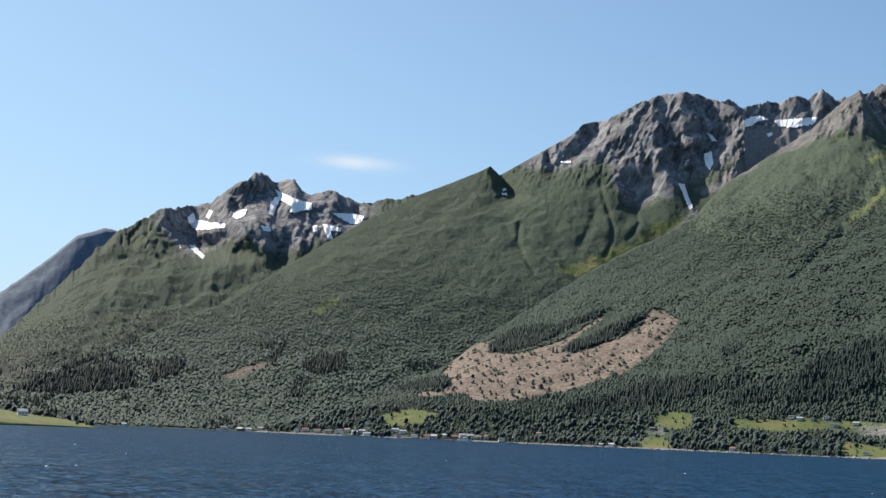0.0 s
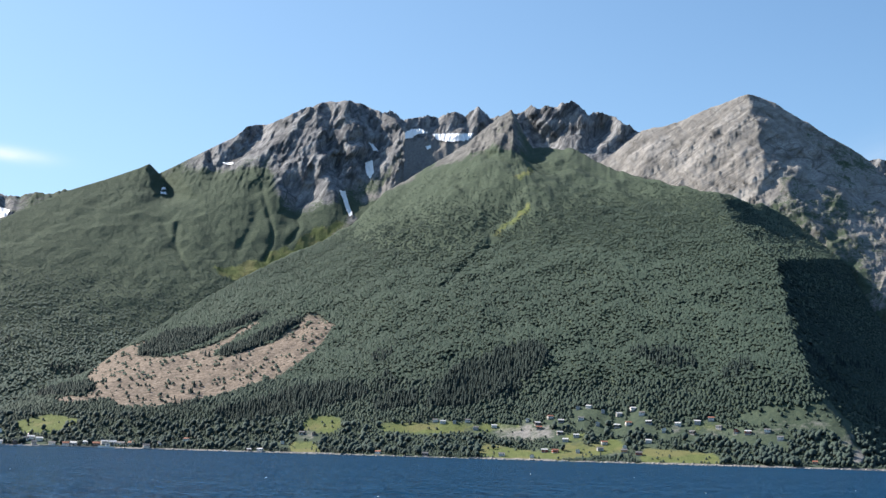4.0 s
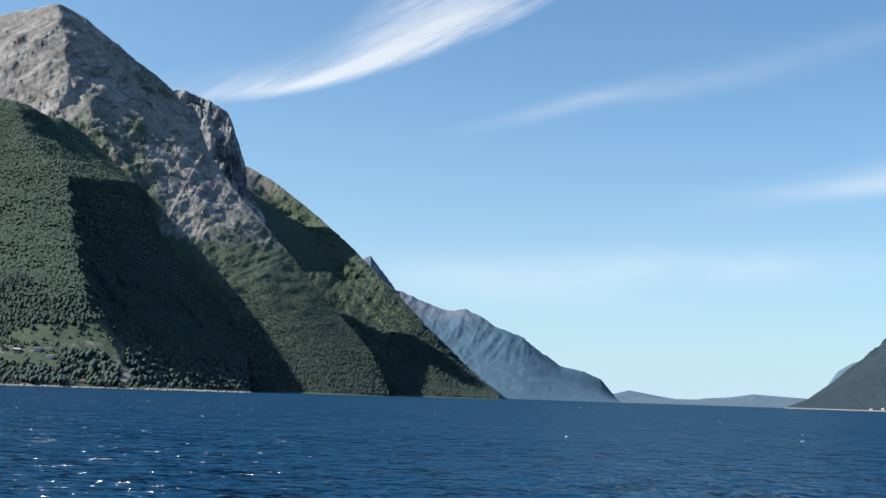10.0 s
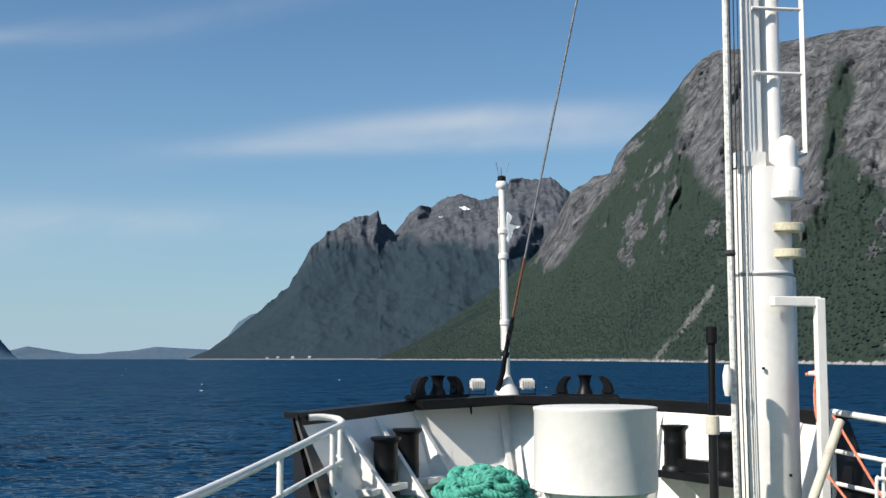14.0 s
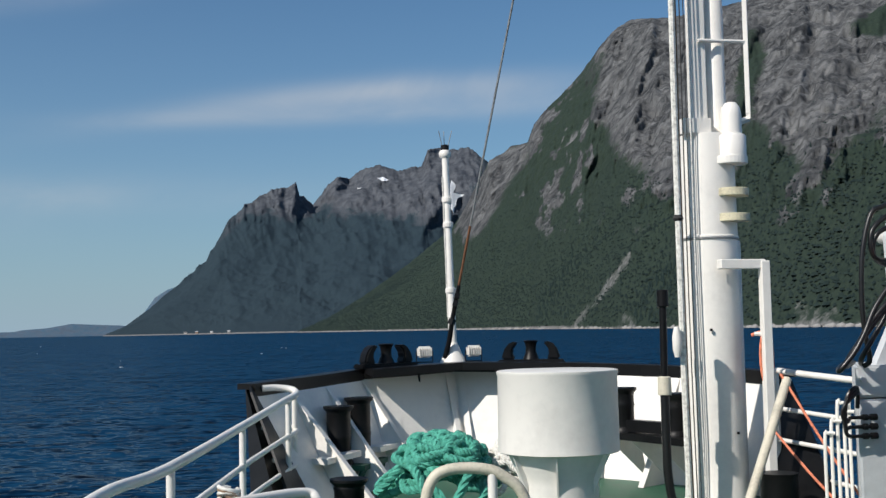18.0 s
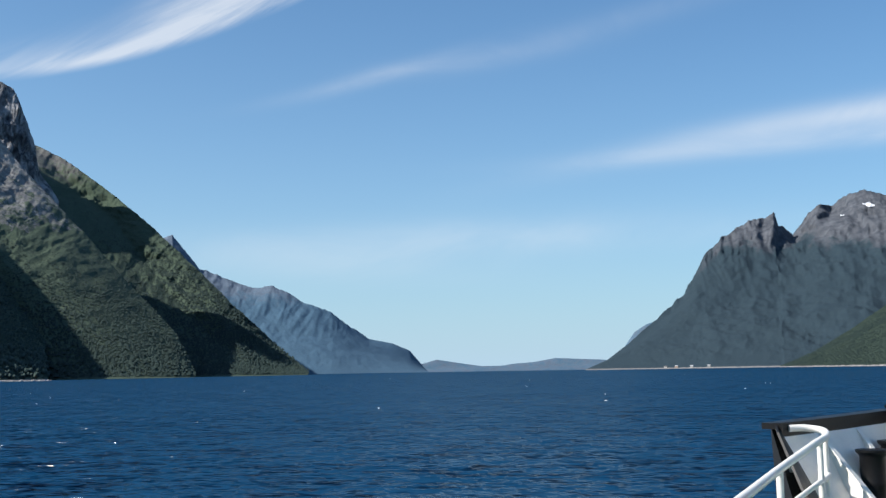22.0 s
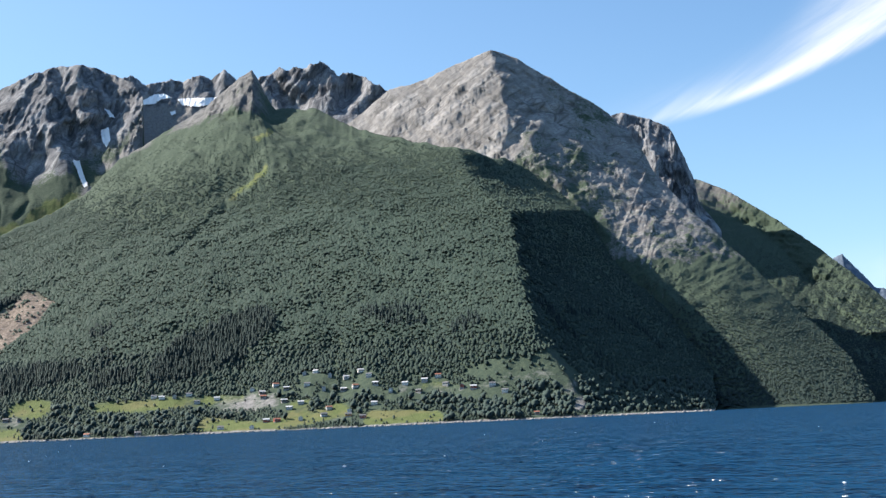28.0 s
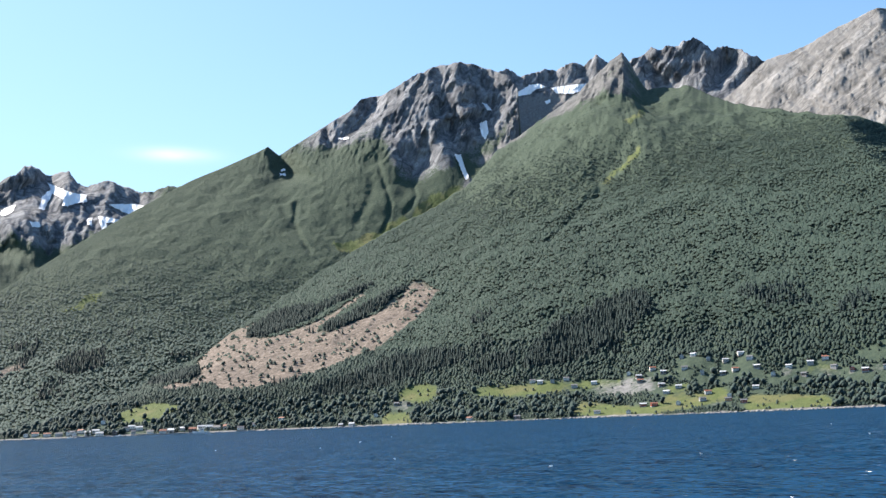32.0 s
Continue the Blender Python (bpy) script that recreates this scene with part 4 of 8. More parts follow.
face("rock_peak", 0.71, 0.60, 0.8, -20.44, 14.38, -20.42, 13.12, -20.62, 11.93)
face("rock_peak", 0.27, 0.60, 0.8, -19.37, 11.04, -19.82, 9.65, -19.72, 8.53)
face("rock_peak", 0.54, 0.49, 0.7, -17.68, 11.81, -18.67, 11.16, -19.38, 10.62)
patch("rock_peak", "rock", -8.82, 14.36, -11.44, 16.28, -16.08, 17.7, -18.37, 16.42, -21.8, 14.09, -24.1, 10.32, -23.28, 9.75, -22.75, 8.62, -23.32, 7.25, -22.78, 6.96, -21.38, 8.3, -17.69, 11.54, -14.88, 12.81, -12.12, 13.21)
patch("east_ridge", "heath", -27.49, 8.85, -28.58, 8.45, -29.66, 7.36, -30.99, 6.29, -29.39, 6.54, -27.77, 7.61)
patch("snow_range", "snow", 27.62, 9.84, 27.29, 10.09, 27.15, 9.77, 26.56, 9.71, 25.83, 9.71, 25.86, 9.48, 26.82, 9.28, 27.27, 9.26, 27.5, 9.57)
patch("snow_range", "snow", 26.78, 9.91, 26.58, 10.31, 26.42, 10.27, 26.57, 9.81)
patch("snow_range", "snow", 25.58, 10.06, 25.32, 10.33, 24.83, 10.51, 24.88, 10.23, 25.31, 9.92)
patch("snow_range", "snow", 23.85, 10.3, 23.72, 10.93, 23.33, 11.32, 23.25, 11.13, 23.58, 10.22)
patch("snow_range", "snow", 23.59, 11.61, 23.2, 11.41, 22.35, 11.1, 21.74, 11.01, 21.73, 10.67, 22.55, 10.45, 22.82, 10.49, 22.77, 10.77, 23.29, 11.02)
patch("snow_range", "snow", 20.75, 10.57, 19.84, 10.62, 19.17, 10.5, 19.27, 10.18, 19.76, 10.04, 20.4, 10.31)
patch("snow_range", "snow", 24.21, 9.72, 23.72, 9.71, 23.65, 9.46, 24.03, 9.43)
patch("snow_range", "snow", 21.71, 9.84, 21.43, 9.96, 21.42, 9.52, 21.64, 9.56)
patch("snow_range", "snow", 21.22, 10.04, 20.24, 9.87, 20.27, 9.65, 20.77, 9.67, 20.64, 9.29, 20.91, 9.22, 21.09, 9.65)
patch("snow_range", "snow", 27.49, 8.49, 27.22, 8.56, 26.7, 8.05, 26.85, 7.88, 27.24, 8.18)
patch("snow_range", "snow", 27.99, 8.5, 27.82, 8.35, 27.86, 8.19)
patch("snow_range", "rock", 28.48, 10.21, 27.7, 10.55, 25.88, 10.98, 24.05, 12.51, 22.39, 12.08, 20.44, 11.65, 18.75, 11.19, 19.26, 10.04, 20.63, 9.12, 22.53, 8.45, 23.59, 8.11, 24.72, 9.13, 25.8, 9.32, 26.58, 8.72, 26.79, 7.61, 28.13, 8.33, 28.96, 9.34)
patch("snow_range", "heath", 26, 8.77, 24.72, 9.13, 24.02, 8.49, 24.12, 7.52, 25.18, 7.18, 25.86, 7.55)
face("snow_range", 1.36, 1.90, 2.4, 28.48, 10.15, 29.01, 9.29, 28.71, 8.28)
face("snow_range", 1.63, 1.09, 1.5, 24.85, 12.12, 25.75, 11.13, 26.24, 10.18)
face("snow_range", 0.44, 0.49, 2.4, 23.8, 11.65, 23.88, 10.86, 23.95, 10.07)
face("snow_range", 0.49, 0.54, 2.7, 23.86, 9.25, 23.78, 8.65, 23.8, 7.82)
face("snow_range", 0.60, 0.49, 2.2, 22.67, 12.12, 22.43, 11.52, 22.22, 11.26)
face("snow_range", 0.82, 0.71, 2.0, 20.71, 11.58, 20.25, 11.1, 20.06, 10.66)
patch("west_mountain", "spruce", 35.78, 2.57, 34.36, 3.54, 31.66, 4.89, 31.61, 4.58, 33.14, 3.65, 34.34, 2.9)
patch("west_mountain", "spruce", 34.09, 2.65, 32.16, 4.13, 30.79, 4.56, 29.65, 4.49, 29.64, 3.9, 30.89, 3.29, 32.86, 2.2)
patch("west_mountain", "spruce", 35.73, 1.28, 34.79, 1.78, 32.12, 2.37, 29.85, 2.49, 29.83, 1.58, 32.82, 1.17)
patch("west_mountain", "bare", 34.77, 1.32, 33.58, 1.95, 32.11, 2.34, 32.15, 1.93, 33.56, 1.39)
patch("west_mountain", "bare", 26.24, 2.24, 24.94, 2.89, 23.36, 3.4, 23.41, 2.97, 24.93, 2.41)
patch("west_mountain", "spruce", 29.34, 2.39, 27.56, 3.01, 27.81, 2.48, 29.07, 1.89)
patch("west_mountain", "spruce", 22.29, 2.97, 21.48, 3.6, 20, 3.95, 20.07, 2.97, 21.47, 2.69)
patch("west_mountain", "spruce", 24.3, 3.94, 23.59, 4.31, 23.63, 3.98, 24.16, 3.74)
patch("west_mountain", "spruce", 19.33, 4.58, 18.92, 4.87, 18.79, 4.55, 19.19, 4.37)
patch("west_mountain", "spruce", 23.11, 4.33, 23.89, 3.21, 23.62, 2.96, 22.96, 3.8)
patch("west_mountain", "grass", 22.45, 5.45, 21.52, 5.83, 20.45, 6.66, 20.54, 6.1, 21.51, 5.61)
patch("south_mountain", "rock", -76.11, 14.87, -75, 12.82, -74.29, 10.47, -75.48, 7.96, -77.61, 6.41, -79.98, 5.28, -80.82, 7.68, -81.34, 9.83, -82.92, 8.42, -83.89, 5.71, -84.7, 5.55, -85.16, 7.52, -86.49, 8.26, -87.51, 9.26, -88.51, 9.72, -89.53, 11.22, -89.99, 11.97, -90.11, 15.38, -86.69, 15.19, -80.17, 15.25)
patch("south_mountain", "rock", -67.41, 5.15, -68.23, 4.05, -69.46, 5.41, -69.96, 6.79, -71.4, 8.71, -70.3, 8.78, -68.92, 7.62)
patch("south_mountain", "veg", -81.48, 13.92, -82.39, 13.6, -82.27, 11.69, -81.66, 9.82, -81.14, 7.68, -80.57, 8.51, -81.02, 11.21)
patch("south_mountain", "veg", -85.75, 13.51, -86.9, 13.82, -88.42, 14.5, -87.87, 12.95, -86.87, 12.76)
patch("south_mountain", "scree", -75.9, 3.5, -75.98, 3.2, -74.55, 1.5, -73.12, -0.1, -72.9, -0.1, -74.2, 1.4)
patch("south_mountain", "scree", -75.11, 0.22, -75.92, 0.48, -76.04, -0.11, -75.1, -0.1)
patch("south_mountain", "scree", -83.25, 0.44, -85.02, 0.43, -85.5, -0.14, -82.98, -0.18)
face("south_mountain", 0.54, 0.71, 1.7, -75.34, 13.92, -74.86, 12.54, -74.42, 10.61)
face("south_mountain", 0.38, 0.54, 1.7, -69.47, 7.9, -69.05, 6.8, -68.64, 5.42)
face("south_mountain", 0.49, 0.60, 1.7, -80.41, 13.44, -80.1, 11.25, -79.65, 8.81)
face("south_mountain", 0.38, 0.54, 1.7, -84.12, 14.85, -83.93, 12.42, -83.74, 10)
face("south_mountain", 0.38, 0.54, 1.7, -86.4, 14.13, -86.09, 12, -85.65, 9.89)
patch("south_range", "rock", -55.64, 3.37, -56.72, 4.76, -58.07, 6, -58.76, 5.19, -59.57, 5.12, -60.52, 5.67, -61.46, 6, -62.41, 5.84, -64.02, 5.49, -66.15, 5.08, -67.46, 4.81, -69.03, 8.02, -66.68, 8.73, -63.75, 7.81, -61.32, 6.99, -59.96, 7.12, -57.79, 6.69, -56.44, 5.3)
patch("south_range", "snow", -63.72, 7.29, -64.02, 7.32, -64.34, 7.15, -64.18, 7.07, -63.86, 7.15)
patch("south_range", "snow", -62.73, 6.82, -62.94, 6.82, -63, 6.77, -62.78, 6.74)
patch("south_range", "heath", -60.26, 3.98, -60.93, 4.8, -60.67, 3.71, -59.47, 1.52, -58.53, 0.56, -58.39, 0.96, -59.46, 2.61)
face("south_range", 0.49, 0.82, 2.5, -59.83, 7.04, -59.97, 6.43, -60.19, 5.94)
face("south_range", 0.65, 0.54, 2.0, -61.86, 7.4, -61.81, 6.99, -61.65, 6.61)
face("south_range", 0.54, 0.65, 1.9, -66.28, 8.61, -66.15, 8.06, -65.75, 7.39)
face("south_range", 0.65, 1.63, 1.4, -67.47, 7.51, -66.67, 5.89, -65.62, 4)
face("east_ridge", 1.3, 3.6, 1.5, -22.51, 12.25, -24.2, 9.48, -26.14, 7.58, -27.38, 5.41, -28.59, 3.28, -30.18, 1.45, -32.24, 0.06)
face("rock_peak", 8, 8, 1.0, -16, 17.7, -16.6, 14.5, -18.5, 11.5, -21.5, 8, -24, 5, -26, 1)
face("green_mountain", 5, 5, 2.0, -14.2, 13.3, -14.83, 11.55, -15.8, 10.49, -16.9, 9.56, -17.1, 8.19, -17.3, 6.27)
face("east_ridge", 5, 5, 2.8, -33.4, 3.3, -34.1, 2, -35, 0.1)
face("green_mountain", 6.3, 6.3, 3.6, -14.3, 13.3, -14.83, 11.55, -15.8, 10.49, -16.9, 9.56, -17.1, 8.19, -17.3, 6.27, -17.9, 4.65, -18.2, 3.56, -19.1, 2.38, -20.2, 0.52)

SPRUCE_STANDS = []


def spruces(layer, *xy):
    SPRUCE_STANDS.append((layer, pairs(xy)))


spruces("green_mountain", -514, 2152, -497, 2208, -481, 2245, -400, 2210, -357, 2212, -320, 2253, -291, 2241, -314, 2208, -369, 2156, -410, 2091, -458, 2081, -501, 2121)
spruces("green_mountain", -347, 2023, -339, 2064, -298, 2096, -262, 2134, -225, 2169, -217, 2151, -256, 2084, -298, 2023, -330, 2010)
spruces("green_mountain", -645, 2023, -595, 2023, -545, 1984, -521, 1913, -535, 1875, -633, 1985)
spruces("green_mountain", -215, 1778, -167, 1812, -87, 1768, -80, 1735, -143, 1732, -199, 1721, -273, 1722, -312, 1755)
spruces("green_mountain", -77, 1723, -12, 1705, -4, 1669, -66, 1685)
spruces("green_mountain", 13, 1711, 55, 1763, 132, 1780, 181, 1753, 179, 1697, 123, 1673, 51, 1662, 3, 1665)
HOUSES = []


def houses(layer, kind, *xy):
    for x, y in pairs(xy):
        HOUSES.append((x, y, kind, layer))


houses("green_mountain", "g", 70, 1601, 364, 1465, 178, 1502, 42, 1622, 205, 1584, 254, 1549, 224, 1536, 214, 1455, 193, 1513, 235, 1561, 342, 1486, -783, 1741, -599, 1688, -653, 1688)
houses("green_mountain", "w", 95, 1604, 299, 1484, 275, 1461, 223, 1478, 95, 1474, 421, 1403, 139, 1597, 26, 1624, 60, 1625, 219, 1577, 272, 1546, 280, 1527, 261, 1520, 319, 1493, 359, 1485, 411, 1422, 187, 1457, 130, 1451, -327, 1665, -438, 1659, -215, 1583, -58, 1523, -815, 1766, -708, 1702, -694, 1701, -672, 1692, -636, 1692, -624, 1696, -548, 1691, -534, 1683, -603, 1724)
houses("green_mountain", "d", 331, 1468, 1, 1495, 150, 1574, -150, 1646, 180, 1564, 285, 1508, -755, 1711, -825, 1755)
houses("green_mountain", "r", 255, 1420, 379, 1444, 390, 1431, 148, 1472, 160, 1464)
houses("green_mountain", "o", 241, 1440)
houses("green_mountain", "b", -230, 1586, 436, 1328)
houses("green_mountain", "w", 16, 1633, 168, 1583, 205, 1554, 244, 1454, -190, 1621)
houses("green_mountain", "d", 151, 1561, 247, 1524, 174, 1530, -167, 1654)
houses("west_mountain", "w", -938, 1939, -929, 1949, -1071, 1909, -1110, 1899)
SHEETS = {}
# depth in metres, width in degrees, between which rises, lean, seed
CHISEL = {
    "green_mountain": (60, 0.5, 14.4, 15.4, 0.3, 9.1), "west_mountain": (62, 0.62, 11.8, 14.0, 0.35, 1.7), "jagged_ridge": (55, 0.7, 15.2, 16.0, 0.7, 4.4), "snow_range": (70, 1.0, 7.0, 9.0, 0.3, 2.6),
    "south_range": (130, 1.3, 3.0, 6.5, -0.3, 8.2), "south_mountain": (85, 1.6, 1.0, 7.0, 0.2, 5.9), "rock_peak": (24, 0.5, 7.0, 11.0, -1.2, 3.3), "east_ridge": (45, 1.6, 1.5, 5.0, 0.5, 6.1), "far_east": (22, 1.0, 0.8, 3.0, 0.5, 2.2), "back_cliff": (90, 0.8, 8.0, 10.0, 0.2, 7.7),
}


def spread(a, r):
    """Softens a mask by r cells."""
    for axis in (0, 1):
        for _ in range(2):
            p = np.pad(a, [(r, r) if k == axis else (0, 0) for k in (0, 1)], mode="edge")
            c = np.cumsum(np.insert(p, 0, 0, axis=axis), axis=axis)
            n = a.shape[axis]
            a = (np.take(c, range(2 * r + 1, 2 * r + 1 + n), axis=axis) - np.take(c, range(0, n), axis=axis)) / (2 * r + 1)
    return a


def covers(name, s):
    """Ground covers of one mountain as weights on its grid, with uneven edges."""
    wx = s.X + 14 * (fbm(s.X / 22, s.Y / 22, 3) - 0.5)
    wy = s.Y + 14 * (fbm(s.X / 22 + 40, s.Y / 22, 3) - 0.5)
    res = {k: np.zeros(s.X.shape) for k in ("grass", "bare", "scree", "rock", "veg")}
    rise = s.rise()
    loose = np.clip(0.14 * (rise - 0.5), 0.08, 0.8)
    wa = s.AZ + loose * (fbm(s.AZ * 1.8, rise * 1.8, 5, 0.65) - 0.5)
    wr = rise + loose * (fbm(s.AZ * 1.8 + 30, rise * 1.8, 5, 0.65) - 0.5)
    for layer, kind, poly in PATCHES:
        if layer == name and kind in res:
            res[kind] = np.maximum(res[kind], inside(wa, wr, poly) * 1.0)
    for layer, kind, poly in COVER:
        if layer == name:
            res[kind] = np.maximum(res[kind], inside(wx, wy, poly) * 1.0)
    soft = {"rock": 10, "veg": 6, "scree": 2, "grass": 1, "bare": 1}
    return {k: spread(v, soft[k]) for k, v in res.items()}


def land(name, nu, nv, **kw):
    SHEETS[name] = Sheet(CREST[name], FOOT[name], nu, nv, **kw)
    for layer, width, depth, line in RAVINES:
        if layer == name:
            SHEETS[name].carve(line, width, depth)
    if name in CHISEL:
        SHEETS[name].chisel(*CHISEL[name])
    SHEETS[name].turn_away(FACES.get(name, []))
    SHEETS[name].incise(STREAMS.get(name, []))
    return SHEETS[name]


def dressed(name, veg):
    """Ground covers of one mountain, with bare rock and green ledges where they lie."""
    cov = covers(name, SHEETS[name])
    rock, green = cov.pop("rock"), cov.pop("veg")
    veg = np.clip(veg, 0, 1) * (1 - 0.85 * rock)
    return {"veg": np.maximum(veg, 0.9 * green), **cov}


def cover_noise(s, k=150.0):
    return fbm(s.X / k + 0.7 * s.Z / k + 3.3, s.Y / k - 0.4 * s.X / k, 5, 0.6) - 0.5


s = land("green_mountain", 700, 160, power=1.0, terrace=0.42, gully=0.03, gully_w=170, rough=0.009, jag=14, seed=1.3, shoulder=(-13.0, -18.5, 0.9), skew=-0.25, crag=(50, 70, 700, 860, 0.4))
n = cover_noise(s)
veg = 1.0 - 0.85 * smooth(640, 860, s.Z + 420 * n)
cov = dressed("green_mountain", veg)
cov["scree"] = np.maximum(cov["scree"], smooth(2.6, 1.2, s.Z))
green_ob = tagged(s.mesh("green_mountain", WOODS, **cov), "broad green mountain slope of birch wood above the fjord shore", "mountain", kind="structure")

s = land("rock_peak", 640, 230, power=1.15, gully=0.010, gully_w=190, rough=0.012, jag=10, seed=4.7, skew=0.3, strata=(20, 60, 30, 120, 320), crag=(13, 75, 150, 420, -0.8))
n = cover_noise(s, 120) + 0.7 * (fbm(s.LAT / 50, s.Z / 200, 5, 0.6) - 0.5)
veg = 1.0 - smooth(200, 470, s.Z + 380 * n) + 0.35 * smooth(0.9, 0.2, s.slope) * smooth(-17, -20, s.AZ)
cov = dressed("rock_peak", veg)
# past its ridge the peak breaks into darker ledges with grass and scrub
ledges = smooth(0.0, 0.9, -16.1 - 0.5 * (s.rise() - 12.0) - s.AZ)
cov["veg"] = np.maximum(cov["veg"], ledges * (0.43 + 0.6 * n))
tagged(s.mesh("rock_peak", SLAB, **cov), "pale grey bare rock peak with a wooded foot", "mountain", kind="structure")

s = land("west_mountain", 720, 230, power=1.2, gully=0.016, gully_w=160, rough=0.006, jag=22, jag_from=850, seed=8.1, skew=-0.5, strata=(65, 75, 8, 640, 860), crag=(14, 50, 640, 840, 0.45))
n = cover_noise(s)
veg = 1.0 - 0.5 * smooth(760, 940, s.Z + 320 * n) * smooth(15, 9, s.AZ)
tagged(s.mesh("west_mountain", ROCK, **dressed("west_mountain", veg)), "long green mountainside rising to a dark rock summit", "mountain", kind="structure")

s = land("jagged_ridge", 480, 150, power=1.3, gully=0.05, gully_w=120, rough=0.02, jag=30, seed=2.9, strata=(55, 70, 25, 900, 1050), crag=(30, 60, 980, 1080, -0.4))
tagged(s.mesh("jagged_ridge", ROCK, veg=0.0 * s.Z, scree=smooth(15.7, 15.1, s.rise()) * smooth(-4.0, -3.0, s.AZ)), "jagged bare rock ridge above a scree bowl", "mountain", kind="structure")

s = land("snow_range", 440, 170, power=1.25, gully=0.07, gully_w=230, rough=0.008, jag=40, seed=6.2, crag=(35, 80, 420, 640, 0.3))
n = cover_noise(s, 200)
veg = 1.0 - 0.4 * smooth(560, 760, s.Z + 400 * n)
tagged(s.mesh("snow_range", ROCK, **dressed("snow_range", veg)), "dark alpine range with snow patches across a side valley", "mountain", kind="structure")

s = land("far_range", 120, 40, power=1.1, jag=12, seed=3.0)
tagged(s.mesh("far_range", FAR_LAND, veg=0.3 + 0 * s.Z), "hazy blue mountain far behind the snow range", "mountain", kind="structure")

s = land("back_cliff", 200, 100, power=0.9, gully=0.05, gully_w=80, rough=0.03, jag=20, seed=5.5)
tagged(s.mesh("back_cliff", ROCK, veg=0.0 * s.Z), "grey cliff behind the rock peak", "mountain", kind="structure")

s = land("east_ridge", 340, 120, power=1.1, gully=0.06, gully_w=150, rough=0.014, jag=8, seed=7.4)
tagged(s.mesh("east_ridge", WOODS, veg=1.0 - 0.6 * smooth(450, 800, s.Z)), "steep wooded ridge running down to the fjord", "mountain", kind="structure")

s = land("far_east", 320, 90, power=1.0, gully=0.03, gully_w=260, rough=0.012, jag=14, seed=9.9)
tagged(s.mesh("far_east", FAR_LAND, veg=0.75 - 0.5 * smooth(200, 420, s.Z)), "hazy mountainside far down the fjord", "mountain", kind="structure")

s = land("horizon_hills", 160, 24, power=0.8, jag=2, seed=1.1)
tagged(s.mesh("horizon_hills", FAR_LAND, veg=0.5 + 0 * s.Z), "low hills at the mouth of the fjord, blue with painted haze", "hill", kind="structure")

s = land("south_range", 420, 125, power=1.15, gully=0.07, gully_w=170, rough=0.014, jag=32, seed=2.2, crag=(22, 70, 300, 500, 0.2))
n = cover_noise(s, 180) + 0.8 * (fbm(s.LAT / 60, s.Z / 240, 4) - 0.5)
veg = 1.0 - 0.4 * smooth(300, 560, s.Z + 330 * n)
cov = dressed("south_range", veg)
cov["scree"] = np.maximum(cov["scree"], smooth(4.0, 2.0, s.Z))
tagged(s.mesh("south_range", FAR_CLIFF, **cov), "range with a notched crest across the fjord, blue-grey with painted haze", "mountain", kind="structure")

s = land("south_headland", 60, 24, power=0.9, jag=4, seed=4.4)
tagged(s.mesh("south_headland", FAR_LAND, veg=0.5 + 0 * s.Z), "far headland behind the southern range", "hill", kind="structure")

s = land("south_mountain", 760, 230, power=0.95, gully=0.04, gully_w=120, rough=0.011, jag=12, seed=3.7, strata=(66, 62, 18, 160, 360), crag=(18, 60, 60, 340, -0.25))
n = cover_noise(s, 110) + 1.1 * (fbm(s.LAT / 45, s.Z / 260, 5, 0.6) - 0.5)
veg = 1.0 - 0.45 * smooth(120, 620, s.Z + 420 * n) - 0.75 * smooth(0.08, 0.34, s.ribs + 0.5 * n) * smooth(2.0, 6.0, s.rise())
cov = dressed("south_mountain", veg)
cov["scree"] = np.maximum(cov["scree"], smooth(4.0, 2.0, s.Z))
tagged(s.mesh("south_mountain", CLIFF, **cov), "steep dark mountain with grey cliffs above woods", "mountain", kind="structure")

s = land("wooded_spur", 220, 110, power=1.0, gully=0.05, gully_w=60, rough=0.014, jag=6, seed=5.1)
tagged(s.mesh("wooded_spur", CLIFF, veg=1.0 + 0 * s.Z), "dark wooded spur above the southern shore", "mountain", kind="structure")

s = land("headland", 90, 40, power=0.6, gully=0.0, rough=0.004, seed=6.6)
tagged(s.mesh("headland", WOODS, veg=1.0 + 0 * s.Z, grass=1.0 + 0 * s.Z), "low green meadow headland with a farm", "headland", kind="structure")

# ---- water ----
me = bpy.data.meshes.new("water")
R = 6500.0
me.from_pydata([(-R, -R, 0), (R, -R, 0), (R, R, 0), (-R, R, 0)], [], [(0, 1, 2, 3)])
me.materials.append(WATER)
tagged(new("water", me), "deep blue fjord water with wind ripples", "water", kind="structure")

# ---- snow patches ----
SNOW_MAT, tr_, b_ = material("old_summer_snow")
b_.inputs["Base Color"].default_value = (0.80, 0.82, 0.85, 1)
b_.inputs["Roughness"].default_value = 0.7
bumped(tr_, b_, noise_tex(tr_, 0.12, 5, 0.6), 0.4, 3.0)


def grid_index(s, x, y):
    a, d = np.degrees(np.arctan2(-x, y)), np.hypot(x, y)
    order = np.argsort(s.az)
    iu = np.interp(a, s.az[order], np.arange(s.nu)[order])
    d0, dc = np.interp(iu, np.arange(s.nu), s.d0), np.interp(iu, np.arange(s.nu), s.dc)
    return iu, np.clip((d - d0) / (dc - d0), 0, 1) * (len(s.V) - 1)


